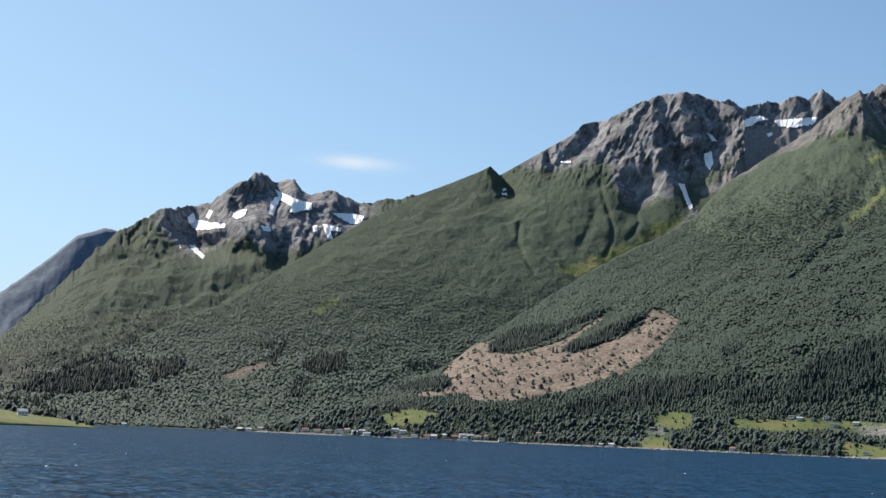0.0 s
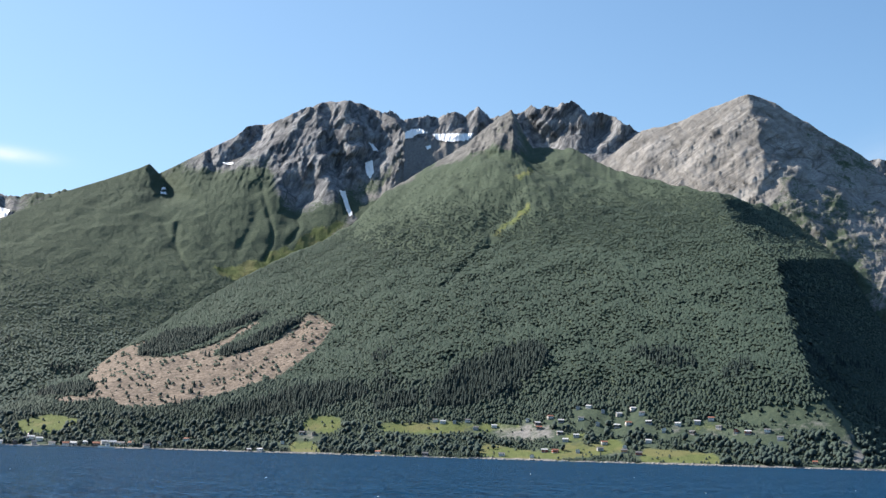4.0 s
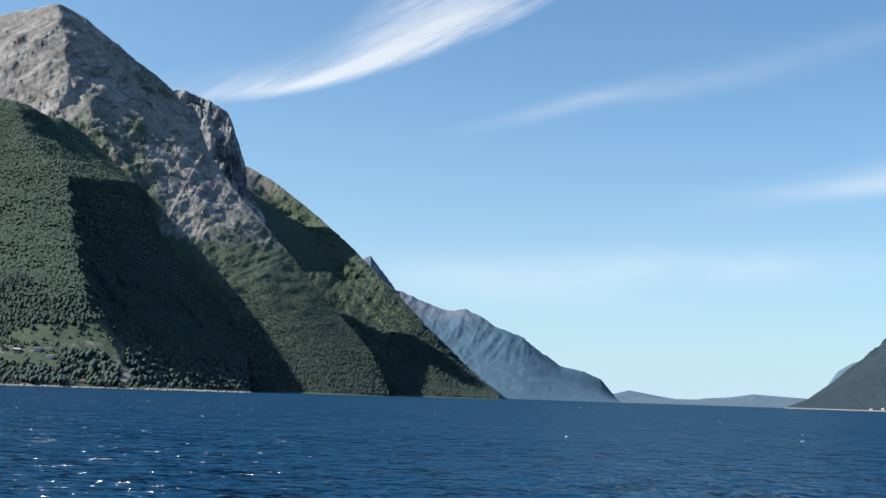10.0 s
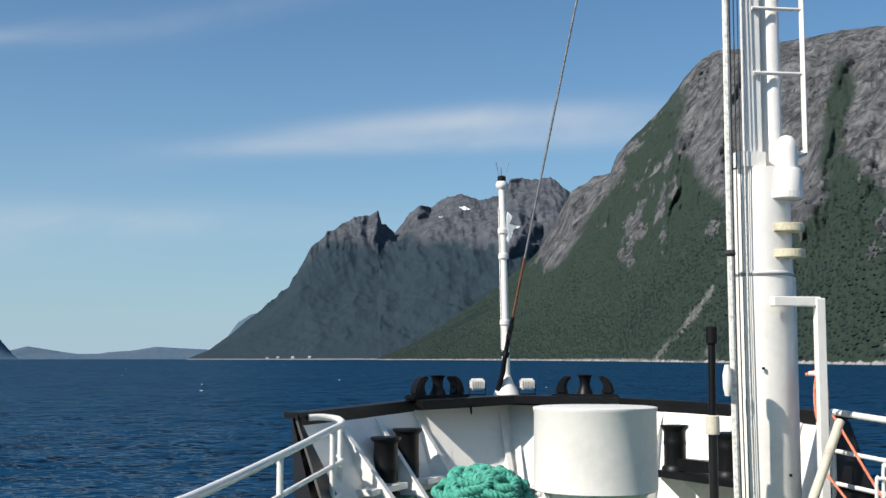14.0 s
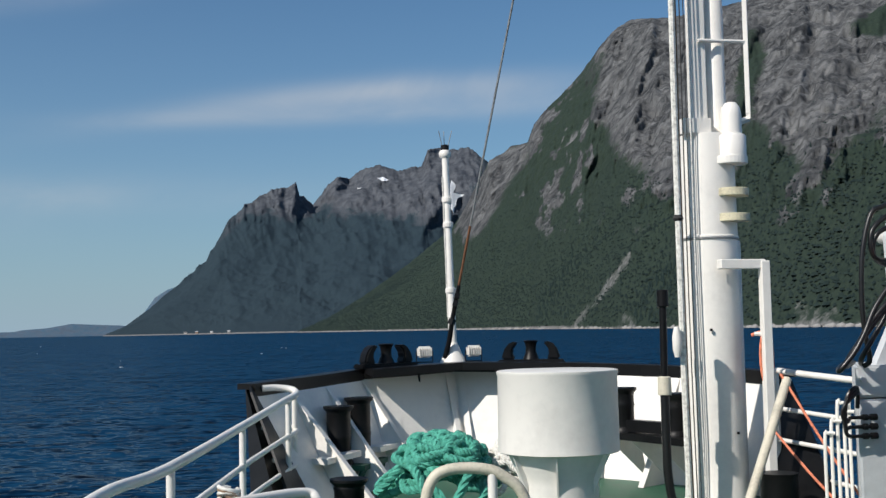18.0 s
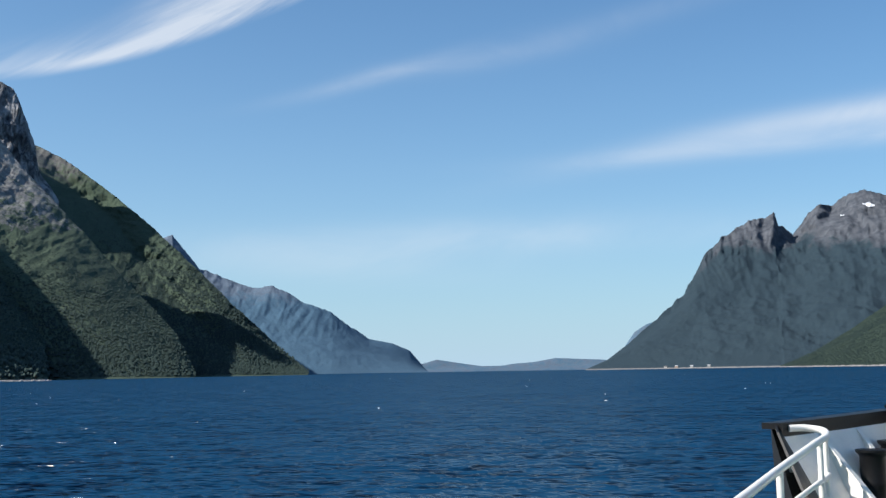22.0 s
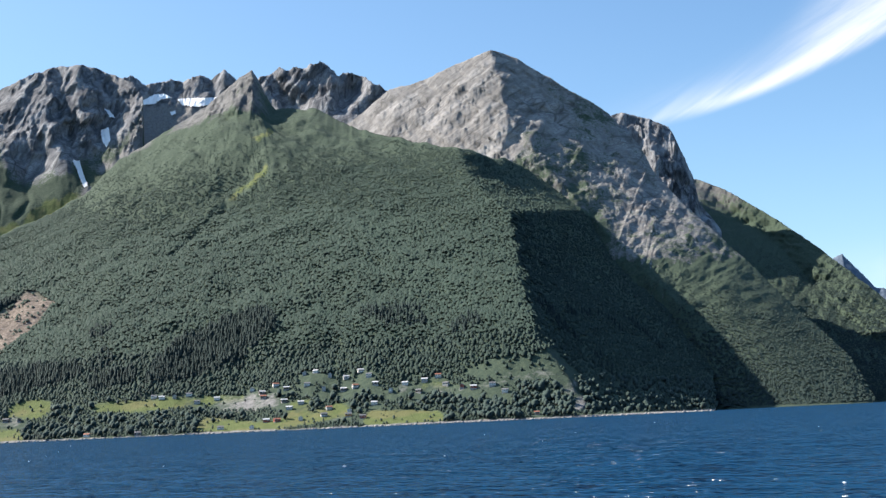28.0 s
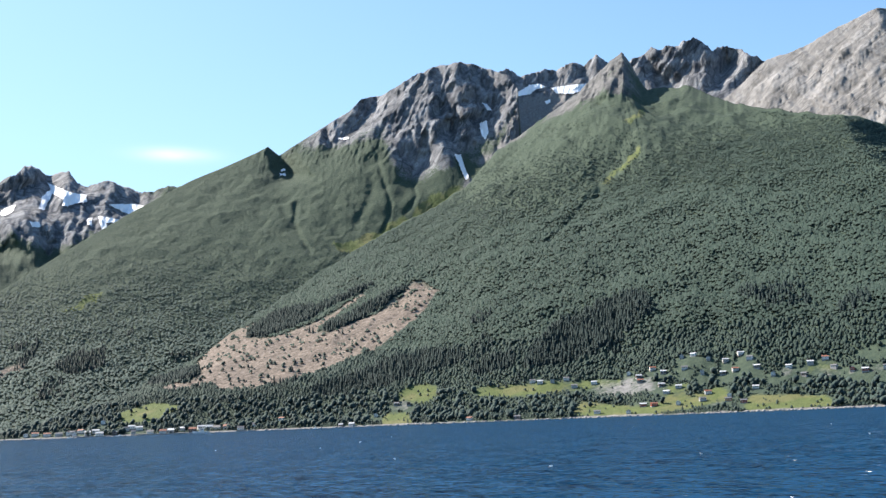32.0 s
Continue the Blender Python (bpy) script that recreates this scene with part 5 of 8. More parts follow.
def snow_patch(layer, poly):
    s = SHEETS[layer]
    n = len(s.V)
    rise = s.rise()
    a, r = np.array(poly).T
    hit = (s.AZ > a.min() - 0.1) & (s.AZ < a.max() + 0.1) & (rise > r.min() - 0.1) & (rise < r.max() + 0.1)
    hit[:, n:] = False
    iu, iv = np.where(hit)
    if len(iu) < 2:
        return
    U, V = np.meshgrid(np.arange(iu.min() - 1, iu.max() + 2, 0.3), np.arange(max(0, iv.min() - 1), min(n - 1.01, iv.max() + 2), 0.25), indexing="ij")
    U = np.clip(U, 0, s.nu - 1.01)
    X, Y, Z = s.at(U, V)
    d = np.hypot(X, Y)
    az, up = np.degrees(np.arctan2(-X, Y)), np.degrees((Z - 4.2) / d)
    keep = inside(az + 0.10 * (fbm(az * 7, up * 7, 3) - 0.5), up + 0.10 * (fbm(az * 7 + 9, up * 7, 3) - 0.5), poly)
    X, Y, Z = X * (1 - 4 / d), Y * (1 - 4 / d), Z + 1.5
    idx = np.arange(U.size).reshape(U.shape)
    cell = keep[:-1, :-1] & keep[1:, 1:] & keep[1:, :-1] & keep[:-1, 1:]
    q = np.stack([idx[:-1, :-1], idx[:-1, 1:], idx[1:, 1:], idx[1:, :-1]], -1)[cell]
    if len(q) < 2:
        return
    used, inv = np.unique(q, return_inverse=True)
    co = np.stack([X, Y, Z], -1).reshape(-1, 3)[used]
    me = bpy.data.meshes.new("snow_patch")
    me.from_pydata(co.tolist(), [], inv.reshape(q.shape).tolist())
    me.polygons.foreach_set("use_smooth", np.ones(len(q), bool))
    me.materials.append(SNOW_MAT)
    tagged(new("snow_patch", me), "patch of old white snow lying on the mountain rock", "snow", "summer snow patches")


for layer, kind, poly in PATCHES:
    if kind == "snow":
        snow_patch(layer, poly)


# ---- woods ----
def joined_mesh(name, co, faces, mat, label, category, kind="stuff"):
    me = bpy.data.meshes.new(name)
    me.vertices.add(len(co))
    me.vertices.foreach_set("co", np.ascontiguousarray(co, dtype=np.float32).ravel())
    me.loops.add(faces.size)
    me.loops.foreach_set("vertex_index", faces.ravel().astype(np.int32))
    me.polygons.add(len(faces))
    me.polygons.foreach_set("loop_start", (np.arange(len(faces)) * faces.shape[1]).astype(np.int32))
    me.polygons.foreach_set("use_smooth", np.ones(len(faces), bool))
    me.update(calc_edges=True)
    me.materials.append(mat)
    return tagged(new(name, me), label, category, kind=kind)


def icosphere():
    bm = bmesh.new()
    bmesh.ops.create_icosphere(bm, subdivisions=1, radius=1.0)
    co = np.array([v.co[:] for v in bm.verts])
    fa = np.array([[v.index for v in f.verts] for f in bm.faces])
    bm.free()
    return co, fa


ICO = icosphere()


def leafy_shapes(n):
    """Broadleaf crowns of two or three uneven lumps, unit height."""
    shapes = []
    for k in range(n):
        cos, fas, base = [], [], 0
        for j, (h, w, off) in enumerate(((0.60, 0.36, 0.0), (0.42, 0.27, 0.17))):
            co = ICO[0] * (1 + 0.28 * (RNG.random((len(ICO[0]), 1)) - 0.5) * 2)
            a = RNG.random() * 6.28
            co = co * (w, w, 0.40 - 0.09 * j) + (off * math.cos(a), off * math.sin(a), h)
            cos.append(co)
            fas.append(ICO[1] + base)
            base += len(co)
        shapes.append((np.concatenate(cos), np.concatenate(fas)))
    return shapes


def spruce_shapes(n):
    """Spruces of three ragged skirts, unit height."""
    shapes = []
    for k in range(n):
        cos, fas, base = [], [], 0
        for z0, z1, r in ((0.05, 0.55, 0.21), (0.33, 0.78, 0.155), (0.58, 1.0, 0.10)):
            m = 7
            a = np.arange(m) / m * 2 * np.pi + RNG.random()
            rr = r * (0.75 + 0.5 * RNG.random(m))
            ring = np.stack([rr * np.cos(a), rr * np.sin(a), z0 + 0.06 * (RNG.random(m) - 0.5)], 1)
            cos.append(np.concatenate([ring, [[0, 0, z1]]]))
            fas.append(np.array([[i, (i + 1) % m, m] for i in range(m)]) + base)
            base += m + 1
        shapes.append((np.concatenate(cos), np.concatenate(fas)))
    return shapes


LEAFY, SPRUCES = leafy_shapes(9), spruce_shapes(6)


def tuft_shapes(n):
    """Small far crowns: a ragged skirt under an uneven top."""
    shapes = []
    for k in range(n):
        a = np.arange(5) / 5 * 2 * np.pi + RNG.random()
        rr = 0.34 * (0.7 + 0.6 * RNG.random(5))
        low = np.stack([rr * np.cos(a), rr * np.sin(a), 0.18 + 0.2 * RNG.random(5)], 1)
        r2 = 0.24 * (0.7 + 0.6 * RNG.random(5))
        mid_ = np.stack([r2 * np.cos(a + 0.5), r2 * np.sin(a + 0.5), 0.66 + 0.16 * RNG.random(5)], 1)
        co = np.concatenate([low, mid_, [[0.06 * RNG.random(), 0.06 * RNG.random(), 1.0]]])
        fa = []
        for i in range(5):
            m = (i + 1) % 5
            fa += [[i, m, 5 + i], [m, 5 + m, 5 + i], [5 + i, 5 + m, 10]]
        shapes.append((co, np.array(fa)))
    return shapes


TUFT = tuft_shapes(12)


def far_tufts(n):
    """The smallest crowns: a skirt drawn up to a top."""
    shapes = []
    for k in range(n):
        a = np.arange(5) / 5 * 2 * np.pi + RNG.random()
        rr = 0.36 * (0.7 + 0.6 * RNG.random(5))
        ring = np.stack([rr * np.cos(a), rr * np.sin(a), 0.15 + 0.35 * RNG.random(5)], 1)
        co = np.concatenate([ring, [[0.1 * RNG.random(), 0.1 * RNG.random(), 0.95]]])
        shapes.append((co, np.array([[i, (i + 1) % 5, 5] for i in range(5)])))
    return shapes


FAR_TUFT = far_tufts(12)


def plant(name, x, y, z, h, shapes, mat, label, wide=1.0):
    cos, fas, base = [], [], 0
    pick = RNG.integers(0, len(shapes), len(x))
    for k, (co, fa) in enumerate(shapes):
        m = np.where(pick == k)[0]
        if not len(m):
            continue
        a = RNG.random(len(m)) * 6.283
        c, s_ = np.cos(a)[:, None], np.sin(a)[:, None]
        hh = h[m][:, None]
        w = hh * wide * (0.85 + 0.3 * RNG.random((len(m), 1)))
        px = (co[None, :, 0] * c - co[None, :, 1] * s_) * w + x[m][:, None]
        py = (co[None, :, 0] * s_ + co[None, :, 1] * c) * w + y[m][:, None]
        pz = co[None, :, 2] * hh + z[m][:, None] - 0.5
        cos.append(np.stack([px, py, pz], -1).reshape(-1, 3))
        fas.append((fa[None] + (np.arange(len(m)) * len(co))[:, None, None] + base).reshape(-1, 3))
        base += len(m) * len(co)
    return joined_mesh(name, np.concatenate(cos), np.concatenate(fas), mat, label, "forest")


def candidates(s, spacing, az0, az1, d_lo=0.0):
    """Jittered plan points on a mountain's front slope: x, y, z, share of the way to the crest."""
    a0, a1 = max(az0, s.az.min()), min(az1, s.az.max())
    m = (s.az >= a0) & (s.az <= a1)
    lo, hi = s.d0[m].min(), s.dc[m].max()
    xs, ys = [], []
    for d in np.arange(lo, hi, spacing):
        n = int(radians(a1 - a0) * d / spacing)
        a = np.radians(np.linspace(a0, a1, n) + (RNG.random(n) - 0.5) * (a1 - a0) / max(n, 1))
        dd = d + (RNG.random(n) - 0.5) * spacing
        xs.append(-dd * np.sin(a))
        ys.append(dd * np.cos(a))
    x, y = np.concatenate(xs), np.concatenate(ys)
    d = np.hypot(x, y)
    iu, _ = grid_index(s, x, y)
    k = np.arange(s.nu)
    v = (d - np.interp(iu, k, s.d0)) / (np.interp(iu, k, s.dc) - np.interp(iu, k, s.d0))
    ok = (v > 0.004) & (v < 0.985)
    iu, v = iu[ok], v[ok]
    x, y, z = s.at(iu, v * (len(s.V) - 1))
    return x, y, z, v


def within(layer, kinds, x, y, z):
    """Which points lie in a patch of one of the kinds."""
    hit = np.zeros(len(x), bool)
    az, up = np.degrees(np.arctan2(-x, y)), np.degrees((z - 4.2) / np.hypot(x, y))
    loose = np.clip(0.2 * (up - 0.5), 0.05, 1.6)
    az, up = az + loose * (fbm(az * 1.1, up * 1.1, 5, 0.65) - 0.5), up + loose * (fbm(az * 1.1 + 30, up * 1.1, 5, 0.65) - 0.5)
    for l, kind, poly in PATCHES:
        if l == layer and kind in kinds:
            hit |= inside(az, up, poly)
    return hit


def open_ground(layer, x, y, z):
    hit = within(layer, ("grass", "bare", "scree", "snow"), x, y, z)
    hit |= within(layer, ("rock",), x, y, z) & (RNG.random(len(x)) < 0.93)
    hit |= within(layer, ("heath",), x, y, z) & (RNG.random(len(x)) < 0.5)
    for l, kind, poly in COVER:
        if l == layer:
            hit |= inside(x, y, poly)
    return hit


def in_stand(layer, x, y, z):
    hit = within(layer, ("spruce",), x, y, z)
    for l, poly in SPRUCE_STANDS:
        if l == layer:
            hit |= inside(x, y, poly)
    return hit


def near_house(x, y):
    """Gardens: kept open round each house, more so on the side of the fjord."""
    hit = np.zeros(len(x), bool)
    for hx, hy, kind, layer in HOUSES:
        r = math.hypot(hx, hy)
        fx, fy = -hx / r, -hy / r
        dx, dy = x - hx, y - hy
        along, across = dx * fx + dy * fy, np.abs(-dx * fy + dy * fx)
        hit |= (across < 8) & (along > -6) & (along < 26)
    return hit


def wood(layer, spacing, az0, az1, line, height, label, thin=0.12, fade=90.0, shapes=None, leaf=LEAF, rocky=0.0):
    """Woods on one mountain up to a ragged tree line."""
    s = SHEETS[layer]
    x, y, z, v = candidates(s, spacing, az0, az1)
    top = line + 160 * (fbm(x / 130, y / 130, 4) - 0.5)
    keep = (z > 1.8) & (RNG.random(len(x)) < np.clip((top - z) / fade, 0, 1)) & (RNG.random(len(x)) > thin)
    if rocky:
        iu, iv = grid_index(s, x, y)
        steep = s.slope[np.clip(np.round(iu), 0, s.nu - 1).astype(int), np.clip(np.round(iv), 0, s.nvv - 1).astype(int)]
        keep &= (steep < rocky) | (RNG.random(len(x)) < 0.12)
    stand = in_stand(layer, x, y, z)
    garden = RNG.random(len(x)) < 0.05
    keep &= (~open_ground(layer, x, y, z) | stand | garden) & ~near_house(x, y)
    dense = vnoise(x / 60.0, y / 60.0)
    spr = (stand | ((dense > 0.80) & (z < 160) & (RNG.random(len(x)) < 0.45))) & keep
    lf = keep & ~spr
    hh = height * (0.5 + 0.75 * RNG.random(len(x))) * np.clip(0.30 + (top - z) / 620, 0.28, 1)
    if shapes is None:
        # younger, lower trees round the farms by the shore
        hh = hh * (0.55 + 0.45 * smooth(25, 75, z))
        up = lf & (z > 110)
        # round-headed trees between the fields and gardens, none in front of a field
        low = keep & (z < 46) & (RNG.random(len(x)) < np.where(np.arctan2(x, y) > radians(13), 0.34, 0.17))
        tall = 5.0 + 5.5 * RNG.random(len(x))
        low &= ~within(layer, ("grass", "scree"), x, y, z + 0.8 * tall) & ~in_stand(layer, x, y, z)
        lf = lf & (z <= 110)
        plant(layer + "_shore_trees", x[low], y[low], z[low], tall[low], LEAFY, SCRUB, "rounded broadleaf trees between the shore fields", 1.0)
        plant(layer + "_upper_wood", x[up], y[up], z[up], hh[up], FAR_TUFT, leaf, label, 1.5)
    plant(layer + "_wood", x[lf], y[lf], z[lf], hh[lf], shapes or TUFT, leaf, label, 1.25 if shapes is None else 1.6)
    if spr.sum() > 5:
        plant(layer + "_spruce_wood", x[spr], y[spr], z[spr], hh[spr] * 1.9, SPRUCES, SPRUCE, "dark spruce stand among the birch wood on the slope", 1.15)


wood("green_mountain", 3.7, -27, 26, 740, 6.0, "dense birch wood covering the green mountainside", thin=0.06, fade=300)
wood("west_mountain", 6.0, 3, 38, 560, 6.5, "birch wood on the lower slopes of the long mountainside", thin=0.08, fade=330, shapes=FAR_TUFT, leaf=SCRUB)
wood("snow_range", 8.0, 22, 38, 420, 8.0, "wood on the slopes of the side valley", thin=0.1, fade=260, shapes=FAR_TUFT, leaf=SHADED_LEAF)
wood("rock_peak", 5.6, -33, -20, 380, 7.0, "birch wood at the foot of the rock peak", fade=200, shapes=FAR_TUFT, leaf=SHADED_LEAF)
wood("east_ridge", 6.4, -38, -25, 560, 7.0, "wood on the steep eastern ridge", thin=0.1, fade=200, shapes=FAR_TUFT, leaf=SHADED_LEAF)
wood("south_mountain", 4.6, -98, -59, 330, 4.4, "wood below the southern cliffs", thin=0.0, fade=280, shapes=FAR_TUFT, leaf=SHADED_LEAF, rocky=1.25)
wood("wooded_spur", 3.6, -100, -83, 260, 4.2, "wood on the southern spur with shade painted into its leaves", thin=0.0, shapes=FAR_TUFT, leaf=SHADED_LEAF)

# leftover spruces and brush on the felled ground
s = SHEETS["green_mountain"]
x, y, z, v = candidates(s, 9.0, 3, 20)
bare = inside(x, y, COVER[0][2]) & (vnoise(x / 30, y / 30) > 0.72) & (RNG.random(len(x)) < 0.05)
plant("left_standing_trees", x[bare], y[bare], z[bare], 1.5 + 7 * RNG.random(bare.sum()) ** 3, SPRUCES, SPRUCE, "scattered trees left standing on the felled ground")

# ---- houses along the shore ----
def part(name, bm, mat, parent, label=""):
    """One bmesh as one mesh object under a thing or a part."""
    me = bpy.data.meshes.new(name)
    bm.to_mesh(me)
    bm.free()
    me.materials.append(mat)
    ob = new(name, me)
    ob.parent = parent
    if label:
        ob["label"] = label
    return ob


def box(bm, c, s, turn=None):
    """Adds a box with its centre and sizes."""
    m = Matrix.Translation(c) @ (turn.to_4x4() if turn else Matrix.Identity(4)) @ Matrix.Diagonal((*s, 1))
    return bmesh.ops.create_cube(bm, size=1.0, matrix=m)["verts"]


def prism(bm, outline, y0, y1):
    """A solid with an outline in x and z, from y0 to y1."""
    a = [bm.verts.new((x, y0, z)) for x, z in outline]
    b = [bm.verts.new((x, y1, z)) for x, z in outline]
    bm.faces.new(a)
    bm.faces.new(b[::-1])
    for i in range(len(a)):
        j = (i + 1) % len(a)
        bm.faces.new((a[j], a[i], b[i], b[j]))
    bmesh.ops.recalc_face_normals(bm, faces=bm.faces)


WALLS = {
    "w": plain("white_painted_boards", (0.62, 0.61, 0.57), 0.6, scale=0.6),
    "g": plain("grey_boards", (0.36, 0.36, 0.35), 0.7, scale=0.6),
    "r": plain("red_boards", (0.30, 0.07, 0.045), 0.7, scale=0.6),
    "o": plain("ochre_boards", (0.45, 0.22, 0.09), 0.7, scale=0.6),
    "d": plain("dark_brown_boards", (0.09, 0.07, 0.06), 0.7, scale=0.6),
    "b": plain("weathered_boathouse_boards", (0.24, 0.16, 0.11), 0.8, scale=0.6),
}
WORDS = {"w": "white", "g": "grey", "r": "red", "o": "ochre", "d": "dark brown", "b": "weathered brown"}
ROOFS = [plain("dark_slate_roof", (0.13, 0.13, 0.135), 0.6, scale=0.8), plain("red_tile_roof", (0.26, 0.10, 0.06), 0.7, scale=0.8), plain("pale_sheet_roof", (0.50, 0.51, 0.52), 0.45, scale=0.8)]
PANE = plain("dark_window_pane", (0.03, 0.04, 0.05), 0.12, wear=0.05)
TRIM = plain("white_trim", (0.8, 0.8, 0.78), 0.5, wear=0.05)
STONE = plain("grey_foundation", (0.3, 0.29, 0.28), 0.9, scale=1.5)


def house(kind, w, d, h, roof, roof_h):
    e = tagged(new("house"), "", "house", "houses along the shore")
    bm = bmesh.new()
    prism(bm, [(-w / 2, -2.5), (w / 2, -2.5), (w / 2, h), (0, h + roof_h), (-w / 2, h)], -d / 2, d / 2)
    part("wall", bm, WALLS[kind], e)
    for sx in (-1, 1):
        bm = bmesh.new()
        o = 0.5
        k = roof_h / (w / 2)
        prism(bm, [(0, h + roof_h + 0.06), (sx * (w / 2 + o), h - o * k + 0.06), (sx * (w / 2 + o), h - o * k + 0.30), (0, h + roof_h + 0.34)], -d / 2 - 0.4, d / 2 + 0.4)
        part("roof_slope", bm, roof, e)
    bm = bmesh.new()
    box(bm, (0, 0, -1.6), (w + 0.15, d + 0.15, 2.2))
    part("foundation", bm, STONE, e)
    for sy in (-1, 1):
        for i in (-1, 1):
            bm = bmesh.new()
            box(bm, (i * w * 0.25, sy * (d / 2 + 0.02), h * 0.55), (0.95, 0.12, 0.9))
            f = part("window", bm, TRIM, e)
            bm = bmesh.new()
            box(bm, (i * w * 0.25, sy * (d / 2 + 0.06), h * 0.55), (0.78, 0.10, 0.72))
            part("pane", bm, PANE, f)
    for sx in (-1, 1):
        for i in (-1, 0, 1):
            bm = bmesh.new()
            box(bm, (sx * (w / 2 + 0.02), i * d * 0.3, h * 0.55), (0.12, 1.2, 1.1))
            f = part("window", bm, TRIM, e)
            bm = bmesh.new()
            box(bm, (sx * (w / 2 + 0.06), i * d * 0.3, h * 0.55), (0.10, 1.0, 0.9))
            part("pane", bm, PANE, f)
    bm = bmesh.new()
    box(bm, (w * 0.15, 0.6, h + roof_h * 0.9), (0.7, 0.7, 1.5))
    part("chimney", bm, STONE, e)
    return e


random.seed(4)
made = {}
for x, y, kind, layer in HOUSES:
    z = float(SHEETS[layer].ground(np.array([x * 1.0]), np.array([y * 1.0]))[0])
    big = math.hypot(x, y) > 1700 and x < -400
    ri = random.choice((0, 0, 2, 1, 2)) if kind != "g" else random.choice((0, 2))
    key = (kind, ri, big)
    turn = math.degrees(math.atan2(-x, y)) + random.choice((0, 90, 90, 75, 110, 60))
    if kind == "b":
        size = (4.2, 5.5, 2.0)
    else:
        size = (4.8, 7.4, 2.3) if not big else (6.0, 9.5, 3.2)
    m = pose(x, y, max(z, 0.6) + 0.6, 0, 0, turn)
    if key not in made:
        e = house(kind, *size, ROOFS[ri], size[0] * 0.24)
        e.matrix_basis = m
        made[key] = e
    else:
        e = copy_thing(made[key], m)
    tagged(e, WORDS[kind] + " wooden house with a " + ("dark slate", "red tiled", "pale sheet")[ri] + " gable roof", "house")

# ---- the ship's bow, in its own frame: x to starboard, y ahead, z up from the water ----
SHIP = pose(0, 0, 0, 0, 0, -55)
BASE = {}
WHITE = plain("white_ship_paint", (0.82, 0.785, 0.725), 0.38, wear=0.07, scale=1.7, bump=0.15, dist=0.004)
BLACK = plain("black_ship_paint", (0.006, 0.006, 0.0065), 0.42, wear=0.25, scale=5.0, bump=0.4, dist=0.006)
BLACK.node_tree.nodes["Principled BSDF"].inputs["Specular IOR Level"].default_value = 0.22
GREEN_DECK = plain("green_deck_paint", (0.02, 0.10, 0.055), 0.55, wear=0.25, scale=3.0)
HULL_BLACK = plain("black_hull_paint", (0.015, 0.016, 0.018), 0.35, wear=0.2, scale=1.0)
STEEL = plain("grey_wire_steel", (0.35, 0.35, 0.34), 0.45, 0.7, wear=0.3, scale=30)
RUST = plain("rusty_steel", (0.20, 0.085, 0.04), 0.85, 0.2, wear=0.35, scale=20, bump=0.5)
RUBBER = plain("black_rubber_hose", (0.008, 0.008, 0.008), 0.36, wear=0.2, scale=8)
CREAM = plain("cream_painted_pole", (0.62, 0.57, 0.45), 0.5, wear=0.2, scale=6)
YELLOWED = plain("yellowed_rust_stained_paint", (0.66, 0.60, 0.42), 0.5, wear=0.3, scale=9)
GREY_BLUE = plain("pale_grey_ship_paint", (0.58, 0.60, 0.61), 0.4, wear=0.08, scale=2.0)
RED_TUBE = plain("red_boat_fabric", (0.62, 0.018, 0.02), 0.42, wear=0.12, scale=3.0, bump=0.15, dist=0.006)
ORANGE = plain("orange_fabric", (0.80, 0.22, 0.015), 0.6, wear=0.12, scale=5)
PATCH = plain("grey_white_patch", (0.62, 0.60, 0.58), 0.6, wear=0.15, scale=9)
LETTERING = plain("black_lettering", (0.01, 0.01, 0.01), 0.5, wear=0.05)


def rope_material(name, colour, pitch):
    """Laid or braided rope: faint strands, fuzz and dirt."""
    m, tr, b = material(name)
    n = noise_tex(tr, 2.2 * pitch, 3, 0.5)
    n2 = noise_tex(tr, 8.0 * pitch, 4, 0.7)
    v = math_node(tr, "ADD", math_node(tr, "MULTIPLY", n, 0.6), math_node(tr, "MULTIPLY", n2, 0.4))
    c = ramp(tr, v, [(0.32, tuple(0.5 * k for k in colour)), (0.5, colour), (0.68, tuple(min(0.9, 1.25 * k + 0.03) for k in colour))])
    tr.links.new(c, b.inputs["Base Color"])
    b.inputs["Roughness"].default_value = 0.85
    bumped(tr, b, v, 0.8, 0.012)
    return m


ROPE_GREEN = rope_material("green_mooring_rope", (0.065, 0.34, 0.25), 13.0)
ROPE_WHITE = rope_material("white_braided_rope", (0.72, 0.70, 0.64), 14.0)
ROPE_ORANGE = rope_material("orange_rope", (0.72, 0.22, 0.12), 16.0)
ROPE_BLACK = rope_material("black_braided_rope", (0.03, 0.03, 0.03), 22.0)
ROPE_BROWN = rope_material("brown_hemp_rope", (0.24, 0.16, 0.10), 16.0)


def thing(name, at, label, category, group=""):
    e = new(name)
    e.matrix_basis = SHIP @ Matrix.Translation(at)
    BASE[e.name] = Vector(at)
    return tagged(e, label, category, group)


def fit(name, bm, mat, parent, label="", smooth_faces=False):
    """A part whose mesh is given in the ship's frame."""
    root = parent
    while root.parent:
        root = root.parent
    bmesh.ops.translate(bm, verts=bm.verts, vec=-BASE[root.name])
    bmesh.ops.recalc_face_normals(bm, faces=bm.faces)
    if smooth_faces:
        for f in bm.faces:
            f.smooth = True
    ob = part(name, bm, mat, parent, label)
    if smooth_faces:
        ob.data.set_sharp_from_angle(angle=radians(42))
    return ob


